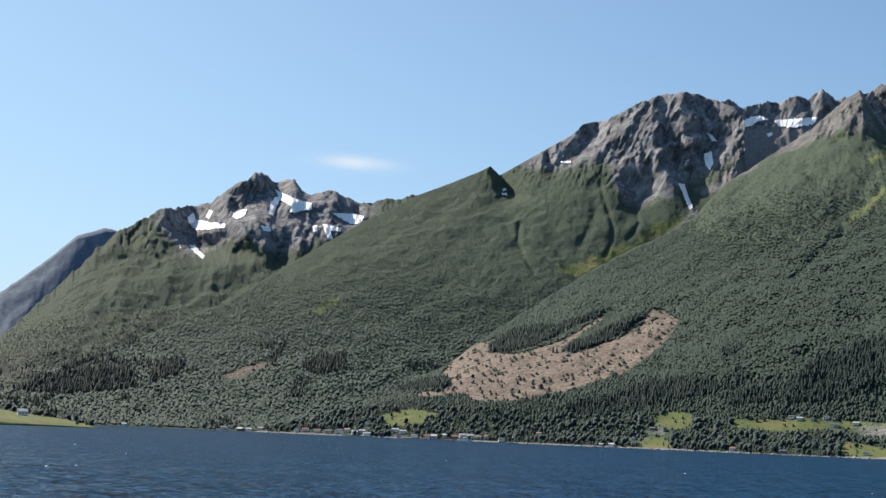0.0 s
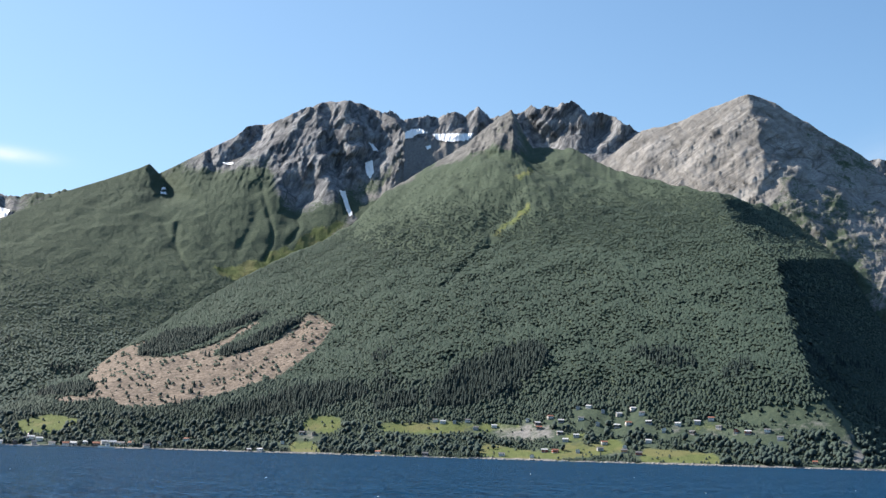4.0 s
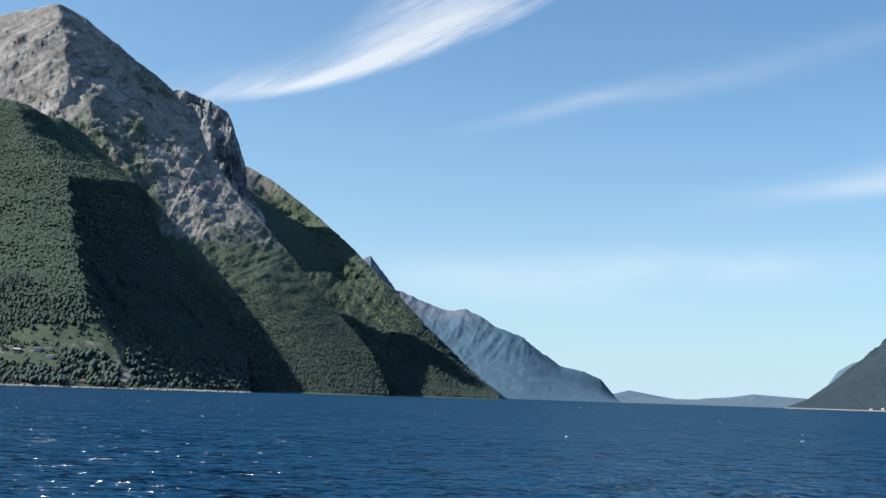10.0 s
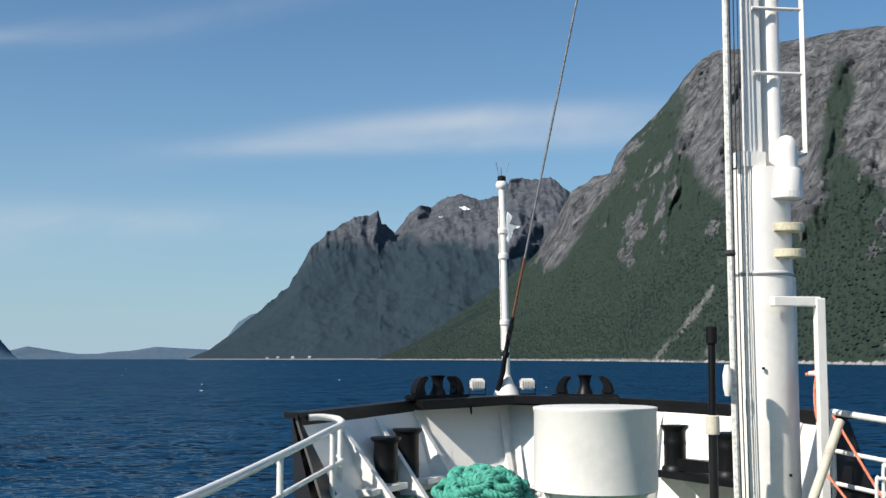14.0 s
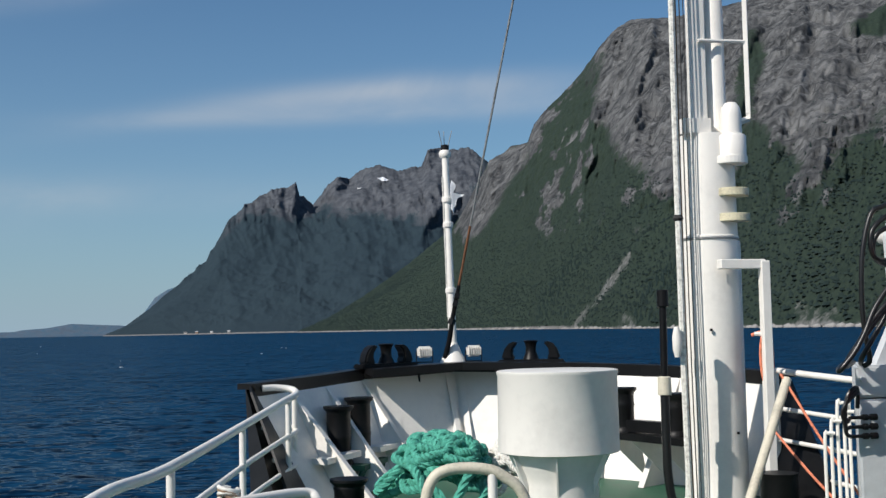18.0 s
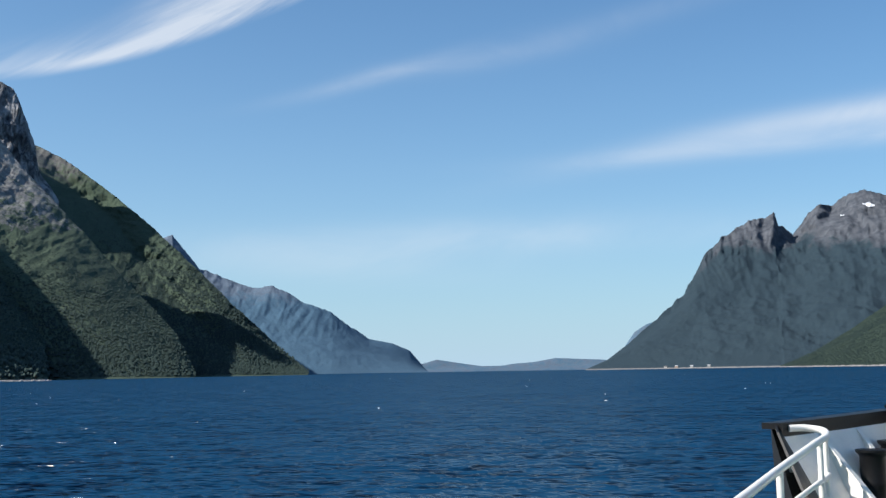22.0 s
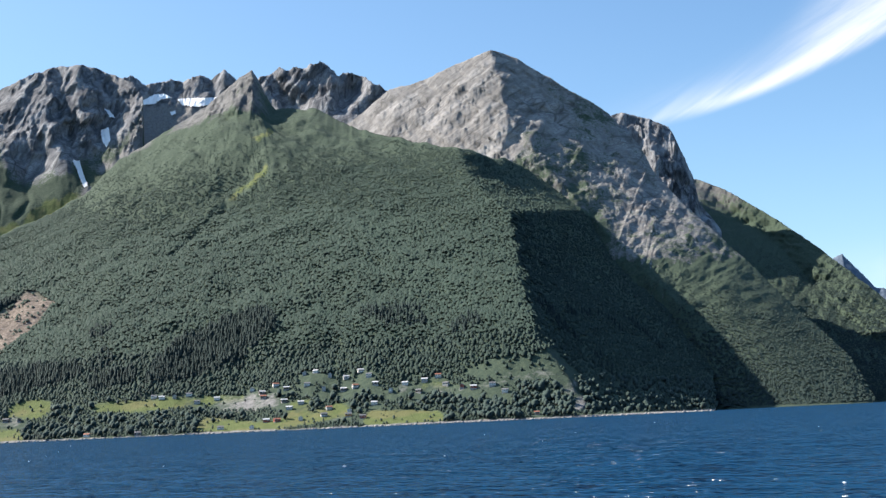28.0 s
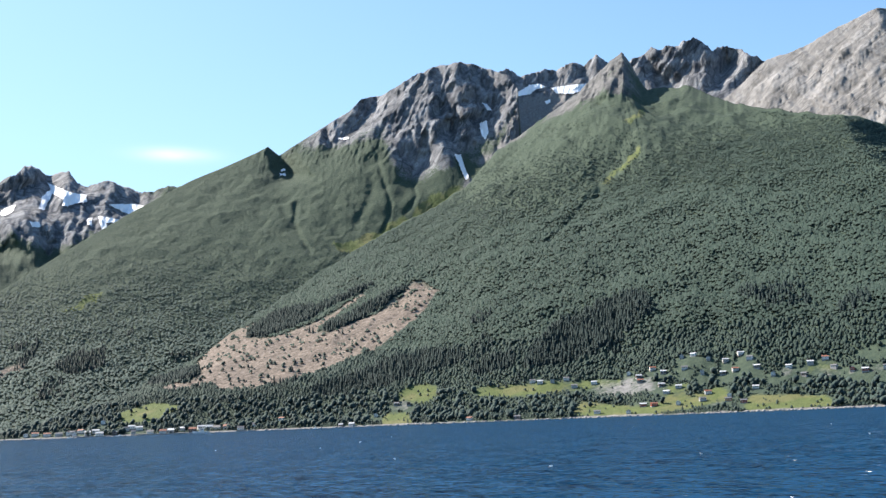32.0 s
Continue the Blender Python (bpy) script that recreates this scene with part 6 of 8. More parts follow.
def curve_points(pts, per=6):
    """Points of a smooth line through the given ones."""
    p = [Vector(q) for q in pts]
    if len(p) < 3:
        return p
    ext = [2 * p[0] - p[1]] + p + [2 * p[-1] - p[-2]]
    res = []
    for i in range(1, len(ext) - 2):
        a, b, c, d = ext[i - 1:i + 3]
        for k in range(per):
            t = k / per
            res.append(0.5 * ((2 * b) + (c - a) * t + (2 * a - 5 * b + 4 * c - d) * t * t + (3 * b - a - 3 * c + d) * t ** 3))
    return res + [p[-1]]


def tube(bm, pts, r, seg=10, closed=False, taper=None):
    """A round bar along a line of points."""
    p = [Vector(q) for q in pts]
    n = len(p)
    up = Vector((0, 0, 1))
    rings, side = [], None
    for i in range(n):
        a = p[(i - 1) % n] if (i or closed) else p[i]
        b = p[(i + 1) % n] if (i < n - 1 or closed) else p[i]
        d = (b - a).normalized()
        if side is None:
            side = d.cross(up)
            if side.length < 0.05:
                side = d.cross(Vector((1, 0, 0)))
        side = (side - d * side.dot(d)).normalized()
        q = d.cross(side)
        rr = r if taper is None else r + (taper - r) * i / (n - 1)
        rings.append([bm.verts.new(p[i] + side * (rr * math.cos(k * 2 * math.pi / seg)) + q * (rr * math.sin(k * 2 * math.pi / seg))) for k in range(seg)])
    for i in range(n if closed else n - 1):
        x, y = rings[i], rings[(i + 1) % n]
        for k in range(seg):
            bm.faces.new((x[k], x[(k + 1) % seg], y[(k + 1) % seg], y[k]))
    if not closed:
        bm.faces.new(rings[0][::-1])
        bm.faces.new(rings[-1])


def lathe(bm, c, profile, seg=32):
    """A turned solid round a vertical axis: rows of radius and height."""
    rings = []
    for r, z in profile:
        rings.append([bm.verts.new((c[0] + r * math.cos(k * 2 * math.pi / seg), c[1] + r * math.sin(k * 2 * math.pi / seg), z)) for k in range(seg)])
    for a, b in zip(rings, rings[1:]):
        for k in range(seg):
            bm.faces.new((a[k], a[(k + 1) % seg], b[(k + 1) % seg], b[k]))
    bm.faces.new(rings[0][::-1])
    bm.faces.new(rings[-1])


def plate(bm, corners, thick):
    """A flat plate through the corners, with a thickness along its normal."""
    v = [Vector(c) for c in corners]
    n = (v[1] - v[0]).cross(v[2] - v[0]).normalized() * (thick / 2)
    a, b = [bm.verts.new(q - n) for q in v], [bm.verts.new(q + n) for q in v]
    bm.faces.new(a[::-1])
    bm.faces.new(b)
    k = len(v)
    for i in range(k):
        bm.faces.new((a[i], a[(i + 1) % k], b[(i + 1) % k], b[i]))


def band(bm, low, high, inner_low, inner_high):
    """A wall between two lines of points, with an inner face."""
    L = [[bm.verts.new(q) for q in row] for row in (low, high, inner_high, inner_low)]
    n = len(low)
    for i in range(n - 1):
        for a, b in ((0, 1), (1, 2), (2, 3), (3, 0)):
            bm.faces.new((L[a][i], L[a][i + 1], L[b][i + 1], L[b][i]))
    for i in (0, n - 1):
        bm.faces.new([L[k][i] for k in range(4)])


CX, DECK = 2.43, 2.75
TOP = [(0.24, 10.05, 3.74), (0.82, 10.84, 3.76), (1.39, 11.62, 3.785), (1.92, 11.88, 3.80), (2.43, 12.08, 3.815), (2.94, 11.88, 3.81), (3.45, 11.62, 3.80), (4.05, 10.84, 3.78), (4.62, 9.95, 3.75), (4.72, 9.30, 3.74)]
LOW = [(0.74, 9.80, DECK), (1.16, 10.40, DECK), (1.63, 11.02, DECK), (2.02, 11.28, DECK), (2.43, 11.44, DECK), (2.84, 11.28, DECK), (3.23, 11.02, DECK), (3.72, 10.40, DECK), (4.22, 9.60, DECK), (4.36, 9.05, DECK)]


def outward(line, by):
    res = []
    for i, p in enumerate(line):
        a, b = Vector(line[max(i - 1, 0)]), Vector(line[min(i + 1, len(line) - 1)])
        d = (b - a).normalized()
        n = Vector((-d.y, d.x, 0)).normalized()
        res.append(tuple(Vector(p) + n * by))
    return res


ship = thing("ship", (CX, 6.0, 0.0), "white and black bow of a working ship with a green deck", "ship")
bm = bmesh.new()
band(bm, outward(LOW, 0.03), outward(TOP, 0.03), LOW, TOP)
fit("bulwark", bm, WHITE, ship)
bm = bmesh.new()
band(bm, [(x, y, z - 0.035) for x, y, z in outward(TOP, 0.13)], [(x, y, z + 0.015) for x, y, z in outward(TOP, 0.13)], [(x, y, z - 0.035) for x, y, z in outward(TOP, -0.05)], [(x, y, z + 0.015) for x, y, z in outward(TOP, -0.05)])
cap = fit("cap_rail", bm, BLACK, ship, "black steel cap rail")
bm = bmesh.new()
band(bm, [(x, y, z - 0.10) for x, y, z in outward(TOP, -0.035)], [(x, y, z - 0.03) for x, y, z in outward(TOP, -0.035)], [(x, y, z - 0.10) for x, y, z in outward(TOP, -0.05)], [(x, y, z - 0.03) for x, y, z in outward(TOP, -0.05)])
fit("cap_lip", bm, BLACK, ship)

SIDE_P = [(0.24, 10.05), (0.02, 9.0), (-0.30, 7.0), (-0.62, 5.0), (-0.88, 2.5), (-1.0, 0.0), (-1.05, -3.0)]
SIDE_S = [(4.72, 9.30), (4.85, 8.5), (5.12, 7.0), (5.45, 5.0), (5.72, 2.5), (5.85, 0.0), (5.9, -3.0)]
rim = [(x, y, DECK) for x, y in SIDE_P[::-1]] + [(x, y, z) for x, y, z in outward(TOP, 0.05)] + [(x, y, DECK) for x, y in SIDE_S]
keel = [(CX + (x - CX) * (0.80 if y < 9 else 0.45), min(y, 10.9) - (0.6 if y > 10 else 0.0), -1.0) for x, y, z in rim]
mid = [(CX + (x - CX) * (0.94 if y < 9 else 0.75), y - (0.35 if y > 10 else 0.0), 1.3) for x, y, z in rim]
bm = bmesh.new()
rows = [[bm.verts.new(q) for q in row] for row in (rim, mid, keel)]
for a, b in zip(rows, rows[1:]):
    for i in range(len(a) - 1):
        bm.faces.new((a[i], a[i + 1], b[i + 1], b[i]))
bm.faces.new((rows[0][0], rows[1][0], rows[2][0], rows[2][-1], rows[1][-1], rows[0][-1]))
fit("hull", bm, HULL_BLACK, ship, "black hull plating")
bm = bmesh.new()
outline = [(x, y) for x, y in SIDE_P[::-1]] + [(x, y) for x, y, z in outward(LOW, 0.02)] + list(SIDE_S)
a = [bm.verts.new((x, y, DECK - 0.04)) for x, y in outline]
b = [bm.verts.new((x, y, DECK)) for x, y in outline]
bm.faces.new(a[::-1])
bm.faces.new(b)
for i in range(len(a)):
    j = (i + 1) % len(a)
    bm.faces.new((a[i], a[j], b[j], b[i]))
fit("deck", bm, GREEN_DECK, ship, "green painted steel deck")
# broad platform under the fairleads
bm = bmesh.new()
deck_edge = outward(TOP[2:7], -0.04)
inner_edge = [(x + (CX - x) * 0.05, y - 0.40 + 0.05 * abs(x - CX), z) for x, y, z in deck_edge]
band(bm, [(x, y, z - 0.02) for x, y, z in deck_edge], [(x, y, z + 0.022) for x, y, z in deck_edge], [(x, y, z - 0.055) for x, y, z in inner_edge], [(x, y, z + 0.022) for x, y, z in inner_edge])
fit("fairlead_platform", bm, BLACK, ship, "black steel platform inside the bow")
# sloping black ends of the bulwark
for (tx, ty, tz), (lx, ly, lz), back in ((TOP[0], LOW[0], -0.75), (TOP[-1], LOW[-1], -1.0)):
    bm = bmesh.new()
    plate(bm, [(tx, ty, tz), (lx, ly, DECK), (lx * 0.6 + tx * 0.4, ly + back, DECK), (tx, ty - 0.12, tz - 0.05)], 0.02)
    fit("bulwark_end", bm, BLACK, ship)


def on_line(line, t):
    i = min(int(t), len(line) - 2)
    return Vector(line[i]).lerp(Vector(line[i + 1]), t - i)


# bulwark brackets
for t, depth, w in ((0.58, 0.34, 0.02), (1.22, 0.34, 0.02), (1.97, 0.36, 0.02), (3.80, 0.10, 0.05), (4.15, 0.10, 0.05), (5.6, 0.30, 0.02), (6.6, 0.34, 0.02), (7.4, 0.36, 0.02), (8.2, 0.34, 0.02)):
    tp, lw = on_line(TOP, t), on_line(LOW, t)
    i = min(int(t), len(TOP) - 2)
    d = (Vector(TOP[i + 1]) - Vector(TOP[i])).normalized()
    inn = Vector((d.y, -d.x, 0)).normalized()
    tp = tp + Vector((0, 0, -0.10))
    bm = bmesh.new()
    plate(bm, [tp + inn * 0.0, lw + inn * 0.0, lw + inn * depth, tp + inn * 0.05], w)
    fit("bracket", bm, WHITE, ship, "white steel bulwark bracket")
    bm = bmesh.new()
    fl0, fl1 = tp + inn * 0.05, lw + inn * depth
    plate(bm, [fl0 - d * 0.03, fl0 + d * 0.03, fl1 + d * 0.03, fl1 - d * 0.03], 0.012)
    fit("bracket_flange", bm, WHITE, ship)
# short ledges low on the bulwark
for t in (0.75, 1.9):
    tp, lw = on_line(TOP, t), on_line(LOW, t)
    q = lw.lerp(tp, 0.33)
    i = int(t)
    d = (Vector(TOP[i + 1]) - Vector(TOP[i])).normalized()
    inn = Vector((d.y, -d.x, 0)).normalized()
    bm = bmesh.new()
    plate(bm, [q - d * 0.3, q + d * 0.3, q + d * 0.3 + inn * 0.16, q - d * 0.3 + inn * 0.16], 0.05)
    fit("ledge", bm, WHITE, ship)

# ---- jackstaff ----
staff = thing("jackstaff", (2.43, 12.07, 3.83), "white steel jackstaff with a tattered cloth and bird spikes", "flagpole")
bm = bmesh.new()
tube(bm, [(2.43, 12.07, 3.9), (2.43, 12.18, 5.0), (2.43, 12.28, 6.02)], 0.043, 16, taper=0.036)
pole = fit("pole", bm, WHITE, staff, smooth_faces=True)
bm = bmesh.new()
lathe(bm, (2.43, 12.07), [(0.14, 3.83), (0.135, 3.845), (0.085, 3.93), (0.052, 4.01), (0.045, 4.03)], 24)
fit("foot", bm, WHITE, staff, smooth_faces=True)
bm = bmesh.new()
lathe(bm, (2.43, 12.285), [(0.04, 6.0), (0.062, 6.02), (0.066, 6.06), (0.05, 6.09)], 20)
fit("collar", bm, WHITE, staff, smooth_faces=True)
bm = bmesh.new()
lathe(bm, (2.43, 12.285), [(0.045, 6.09), (0.045, 6.14), (0.03, 6.15)], 16)
fit("lamp_cap", bm, BLACK, staff, "black lamp cap")
for dx, dy in ((-0.03, 0), (0.0, 0.02), (0.035, -0.01)):
    bm = bmesh.new()
    tube(bm, [(2.43 + dx, 12.285 + dy, 6.14), (2.43 + 2.1 * dx, 12.285 + 2 * dy, 6.30)], 0.004, 5)
    fit("spike", bm, STEEL, staff)
for z in (4.55, 5.25, 5.52):
    bm = bmesh.new()
    lathe(bm, (2.43, 12.07 + (z - 3.83) * 0.096), [(0.05, z), (0.056, z + 0.01), (0.056, z + 0.05), (0.05, z + 0.06)], 16)
    fit("band", bm, WHITE, staff)
bm = bmesh.new()
cl = [(2.47, 12.2, 5.75), (2.52, 12.2, 5.70), (2.50, 12.2, 5.62), (2.62, 12.2, 5.60), (2.53, 12.2, 5.55), (2.50, 12.2, 5.40), (2.47, 12.2, 5.45), (2.46, 12.2, 5.6)]
plate(bm, cl, 0.012)
bmesh.ops.subdivide_edges(bm, edges=bm.edges, cuts=2, use_grid_fill=True)
for v in bm.verts:
    v.co += noise.noise_vector(v.co * 14) * 0.02
fit("cloth", bm, plain("ragged_white_cloth", (0.75, 0.76, 0.78), 0.9, wear=0.1), staff, "ragged white cloth")
bm = bmesh.new()
tube(bm, [(2.385, 12.1, 4.3), (2.385, 12.16, 5.0), (2.385, 12.24, 5.8)], 0.006, 6)
fit("halyard", bm, ROPE_WHITE, staff)

stay = thing("fore_stay", (2.41, 12.02, 3.84), "steel wire stay with a rusty lower end and black lashing", "cable")
low, high = Vector((2.33, 12.02, 3.88)), Vector((2.91, 10.95, 7.6))
top = low + (high - low) * 2.2
bm = bmesh.new()
tube(bm, [low.lerp(high, 0.2), low.lerp(high, 0.5), high, top], 0.011, 8)
fit("wire", bm, STEEL, stay)
bm = bmesh.new()
tube(bm, [low.lerp(high, 0.14), low.lerp(high, 0.36)], 0.013, 8)
fit("wire_end", bm, RUST, stay, "rusty wire end")
bm = bmesh.new()
tube(bm, [low, low.lerp(high, 0.05) + Vector((0.012, 0, 0)), low.lerp(high, 0.1), low.lerp(high, 0.15), low.lerp(high, 0.2)], 0.028, 8, taper=0.02)
for k in (0.1, 0.15, 0.17):
    q = low.lerp(high, k)
    box(bm, q, (0.075, 0.05, 0.06), Euler((0.3, 0.1, k * 9)).to_matrix())
fit("turnbuckle", bm, BLACK, stay, "black lashed turnbuckle")

# ---- floodlights and fairleads on the cap ----
for x in (2.11, 2.63):
    fl = thing("floodlight", (x, 12.0, 3.83), "small white ribbed floodlight on the cap rail", "lamp", "bow floodlights")
    bm = bmesh.new()
    vs = box(bm, (x, 12.0, 3.945), (0.15, 0.09, 0.115))
    bmesh.ops.bevel(bm, geom=bm.edges[:], offset=0.018, segments=2, affect="EDGES")
    fit("case", bm, WHITE, fl)
    for k in range(6):
        bm = bmesh.new()
        box(bm, (x - 0.06 + k * 0.024, 11.945, 3.945), (0.008, 0.03, 0.085))
        fit("rib", bm, WHITE, fl)
    bm = bmesh.new()
    tube(bm, [(x - 0.085, 12.0, 3.95), (x - 0.085, 12.0, 3.84), (x + 0.085, 12.0, 3.84), (x + 0.085, 12.0, 3.95)], 0.008, 6)
    fit("bracket", bm, BLACK, fl)


HORN = [(0.125, 0.172), (0.16, 0.186), (0.205, 0.178), (0.255, 0.135), (0.285, 0.07), (0.30, 0.0), (0.155, 0.0), (0.185, 0.035), (0.19, 0.085), (0.172, 0.13)]
for x0, y0, turn in ((1.66, 11.70, 27), (3.17, 11.72, -20)):
    fair = thing("fairlead", (x0, y0, 3.81), "black cast fairlead with a roller between two curved horns", "fairlead", "bow fairleads")
    spin = Matrix.Translation((x0, y0, 0)) @ Matrix.Rotation(radians(turn), 4, "Z")
    bm = bmesh.new()
    box(bm, (0, 0, 3.825), (0.68, 0.19, 0.05))
    bmesh.ops.bevel(bm, geom=bm.edges[:], offset=0.014, segments=2, affect="EDGES")
    bm.transform(spin)
    fit("base", bm, BLACK, fair)
    for sx in (-1, 1):
        bm = bmesh.new()
        prism(bm, [(sx * x, 3.85 + z) for x, z in HORN], -0.065, 0.065)
        bmesh.ops.bevel(bm, geom=bm.edges[:], offset=0.016, segments=2, affect="EDGES")
        bm.transform(spin)
        fit("horn", bm, BLACK, fair, smooth_faces=True)
    bm = bmesh.new()
    lathe(bm, (0, 0), [(0.085, 3.85), (0.075, 3.875), (0.055, 3.92), (0.052, 3.97), (0.064, 4.02), (0.078, 4.035), (0.066, 4.045)], 20)
    bm.transform(spin)
    fit("roller", bm, BLACK, fair, smooth_faces=True)

# ---- mooring bitts ----
def bollard(bm, x, y, z0, z1, r):
    lathe(bm, (x, y), [(r * 1.25, z0), (r * 1.2, z0 + 0.03), (r, z0 + 0.05), (r, z0 + 0.22), (r * 1.06, z0 + 0.24), (r, z0 + 0.26), (r, z1 - 0.06), (r * 1.05, z1 - 0.045), (r * 1.28, z1 - 0.02), (r * 1.28, z1)], 28)


bit = thing("mooring_bitts", (1.16, 10.75, 2.95), "pair of worn black bollards on a bulwark shelf", "bollard", "mooring bitts")
for x, y, z1 in ((1.045, 10.6, 3.51), (1.28, 10.98, 3.56)):
    bm = bmesh.new()
    bollard(bm, x, y, 2.99, z1, 0.108)
    fit("bollard", bm, BLACK, bit, smooth_faces=True)
bm = bmesh.new()
plate(bm, [(0.93, 10.42, 2.97), (1.25, 10.40, 2.97), (1.56, 11.05, 2.97), (1.22, 11.25, 2.97)], 0.045)
fit("shelf", bm, GREEN_DECK, bit, "green shelf plate")
bm = bmesh.new()
plate(bm, [(1.22, 10.42, 2.945), (1.52, 11.03, 2.945), (1.50, 11.0, 2.76), (1.12, 10.45, 2.76)], 0.02)
fit("shelf_front", bm, GREEN_DECK, bit)
bit = thing("mooring_bitts", (3.6, 9.7, 3.2), "pair of black bollards on a starboard bulwark bench", "bollard", "mooring bitts")
for x, y, z1 in ((3.50, 9.95, 3.63), (3.76, 9.38, 3.60)):
    bm = bmesh.new()
    bollard(bm, x, y, 3.24, z1, 0.095)
    fit("bollard", bm, BLACK, bit, smooth_faces=True)
bm = bmesh.new()
plate(bm, [(3.36, 10.05, 3.21), (3.66, 10.20, 3.21), (4.05, 9.25, 3.21), (3.68, 9.10, 3.21)], 0.06)
box(bm, (3.62, 9.67, 3.30), (0.10, 0.5, 0.10), Euler((0, 0, 0.42)).to_matrix())
fit("bench", bm, BLACK, bit)
for k in range(4):
    q = Vector((3.38, 10.02, 3.18)).lerp(Vector((3.70, 9.14, 3.18)), k / 3)
    bm = bmesh.new()
    plate(bm, [q, q + Vector((0.34, 0.14, 0)), q + Vector((0.42, 0.18, -0.38))], 0.012)
    fit("gusset", bm, WHITE, bit, "white triangular gusset")
bit = thing("deck_bollard", (0.95, 8.9, DECK), "short black bollard on the deck", "bollard")
bm = bmesh.new()
bollard(bm, 0.93, 9.0, DECK, 3.06, 0.115)
fit("post", bm, BLACK, bit, smooth_faces=True)

# ---- ventilator ----
vent = thing("ventilator", (2.03, 7.15, DECK), "white painted drum-shaped deck ventilator on a pedestal", "ventilator")
bm = bmesh.new()
lathe(bm, (2.03, 7.15), [(0.375, 3.40), (0.382, 3.405), (0.378, 3.88), (0.384, 3.89), (0.384, 3.908), (0.36, 3.912)], 64)
fit("drum", bm, WHITE, vent, smooth_faces=True)
bm = bmesh.new()
lathe(bm, (2.03, 7.15), [(0.27, DECK), (0.25, DECK + 0.04), (0.245, 3.20), (0.26, 3.26), (0.33, 3.40)], 48)
fit("pedestal", bm, WHITE, vent, smooth_faces=True)
for a in (200, 250, 310, 20, 90, 140):
    c, s_ = math.cos(radians(a)), math.sin(radians(a))
    bm = bmesh.new()
    plate(bm, [(2.03 + 0.25 * c, 7.15 + 0.25 * s_, 3.15), (2.03 + 0.36 * c, 7.15 + 0.36 * s_, 3.40), (2.03 + 0.25 * c, 7.15 + 0.25 * s_, 3.40)], 0.012)
    fit("gusset", bm, WHITE, vent)

# ---- ropes on deck ----
def coil(name, c, radius, height, loops, thick, mat, label, seed):
    rnd = random.Random(seed)
    e = thing(name, (c[0], c[1], DECK), label, "rope")
    for i in range(loops):
        f = i / loops
        r = radius * rnd.uniform(0.30, 0.80) * (1.0 - 0.25 * f)
        oa, od = rnd.uniform(0, 6.28), radius * rnd.uniform(0.0, 0.62) * (1.0 - 0.35 * f)
        sx, tw = rnd.uniform(0.55, 1.0), rnd.uniform(0, 6.28)
        lift = thick * rnd.uniform(-1.2, 1.3)
        pts = []
        for k in range(44):
            a = k / 44 * 2 * math.pi
            wob = 1 + 0.18 * math.sin(2 * a + i) + 0.10 * math.sin(3 * a + 2.1 * i)
            u, v = r * wob * math.cos(a), r * sx * wob * math.sin(a)
            x = od * math.cos(oa) + u * math.cos(tw) - v * math.sin(tw)
            y = od * math.sin(oa) + u * math.sin(tw) + v * math.cos(tw)
            q = min(0.985, math.hypot(x, y) / (radius * 1.12))
            dome = height * math.sqrt(1 - q ** 2.4) * (0.55 + 0.45 * min(1.0, f * 1.6))
            z = DECK + thick + max(0.0, dome + lift + 0.5 * thick * math.sin(5 * a + i))
            pts.append((c[0] + x, c[1] + y, z))
        bm = bmesh.new()
        for turn in range(3):
            strand = []
            n = len(pts)
            for k in range(3 * n):
                f0 = k / 3
                p0, p1 = Vector(pts[int(f0) % n]), Vector(pts[(int(f0) + 1) % n])
                q = p0.lerp(p1, f0 - int(f0))
                d = (p1 - p0).normalized()
                sd = d.cross(Vector((0, 0, 1))).normalized()
                an = 2 * math.pi * (turn / 3 + k * 14 / (3 * n))
                strand.append(q + (sd * math.cos(an) + d.cross(sd) * math.sin(an)) * thick * 0.55)
            tube(bm, strand, thick * 0.56, 5, closed=True)
        fit("rope_loop", bm, mat, e, smooth_faces=True)
    return e


coil("mooring_rope", (1.58, 8.65), 0.46, 0.58, 40, 0.033, ROPE_GREEN, "heap of green braided mooring rope coiled on the deck", 5)
coil("cream_rope", (2.14, 8.72), 0.31, 0.52, 26, 0.024, ROPE_WHITE, "heap of cream rope beside the green coil", 9)

# ---- guard rails ----
def rail(name, line, heights, posts, label, r=0.026):
    e = thing(name, (line[0][0], line[0][1], DECK), label, "railing", "deck guard rails")
    for h in heights:
        bm = bmesh.new()
        tube(bm, curve_points([(x, y, DECK + (z - DECK) * h) for x, y, z in line], 5), r if h == 1 else r * 0.72, 12)
        fit("rail" if h == 1 else "lower_rail", bm, WHITE, e, smooth_faces=True)
    for t in posts:
        p = on_line(line, t)
        bm = bmesh.new()
        tube(bm, [(p.x, p.y, DECK - 0.02), (p.x, p.y, p.z)], r * 0.85, 10)
        fit("post", bm, WHITE, e, smooth_faces=True)
    return e


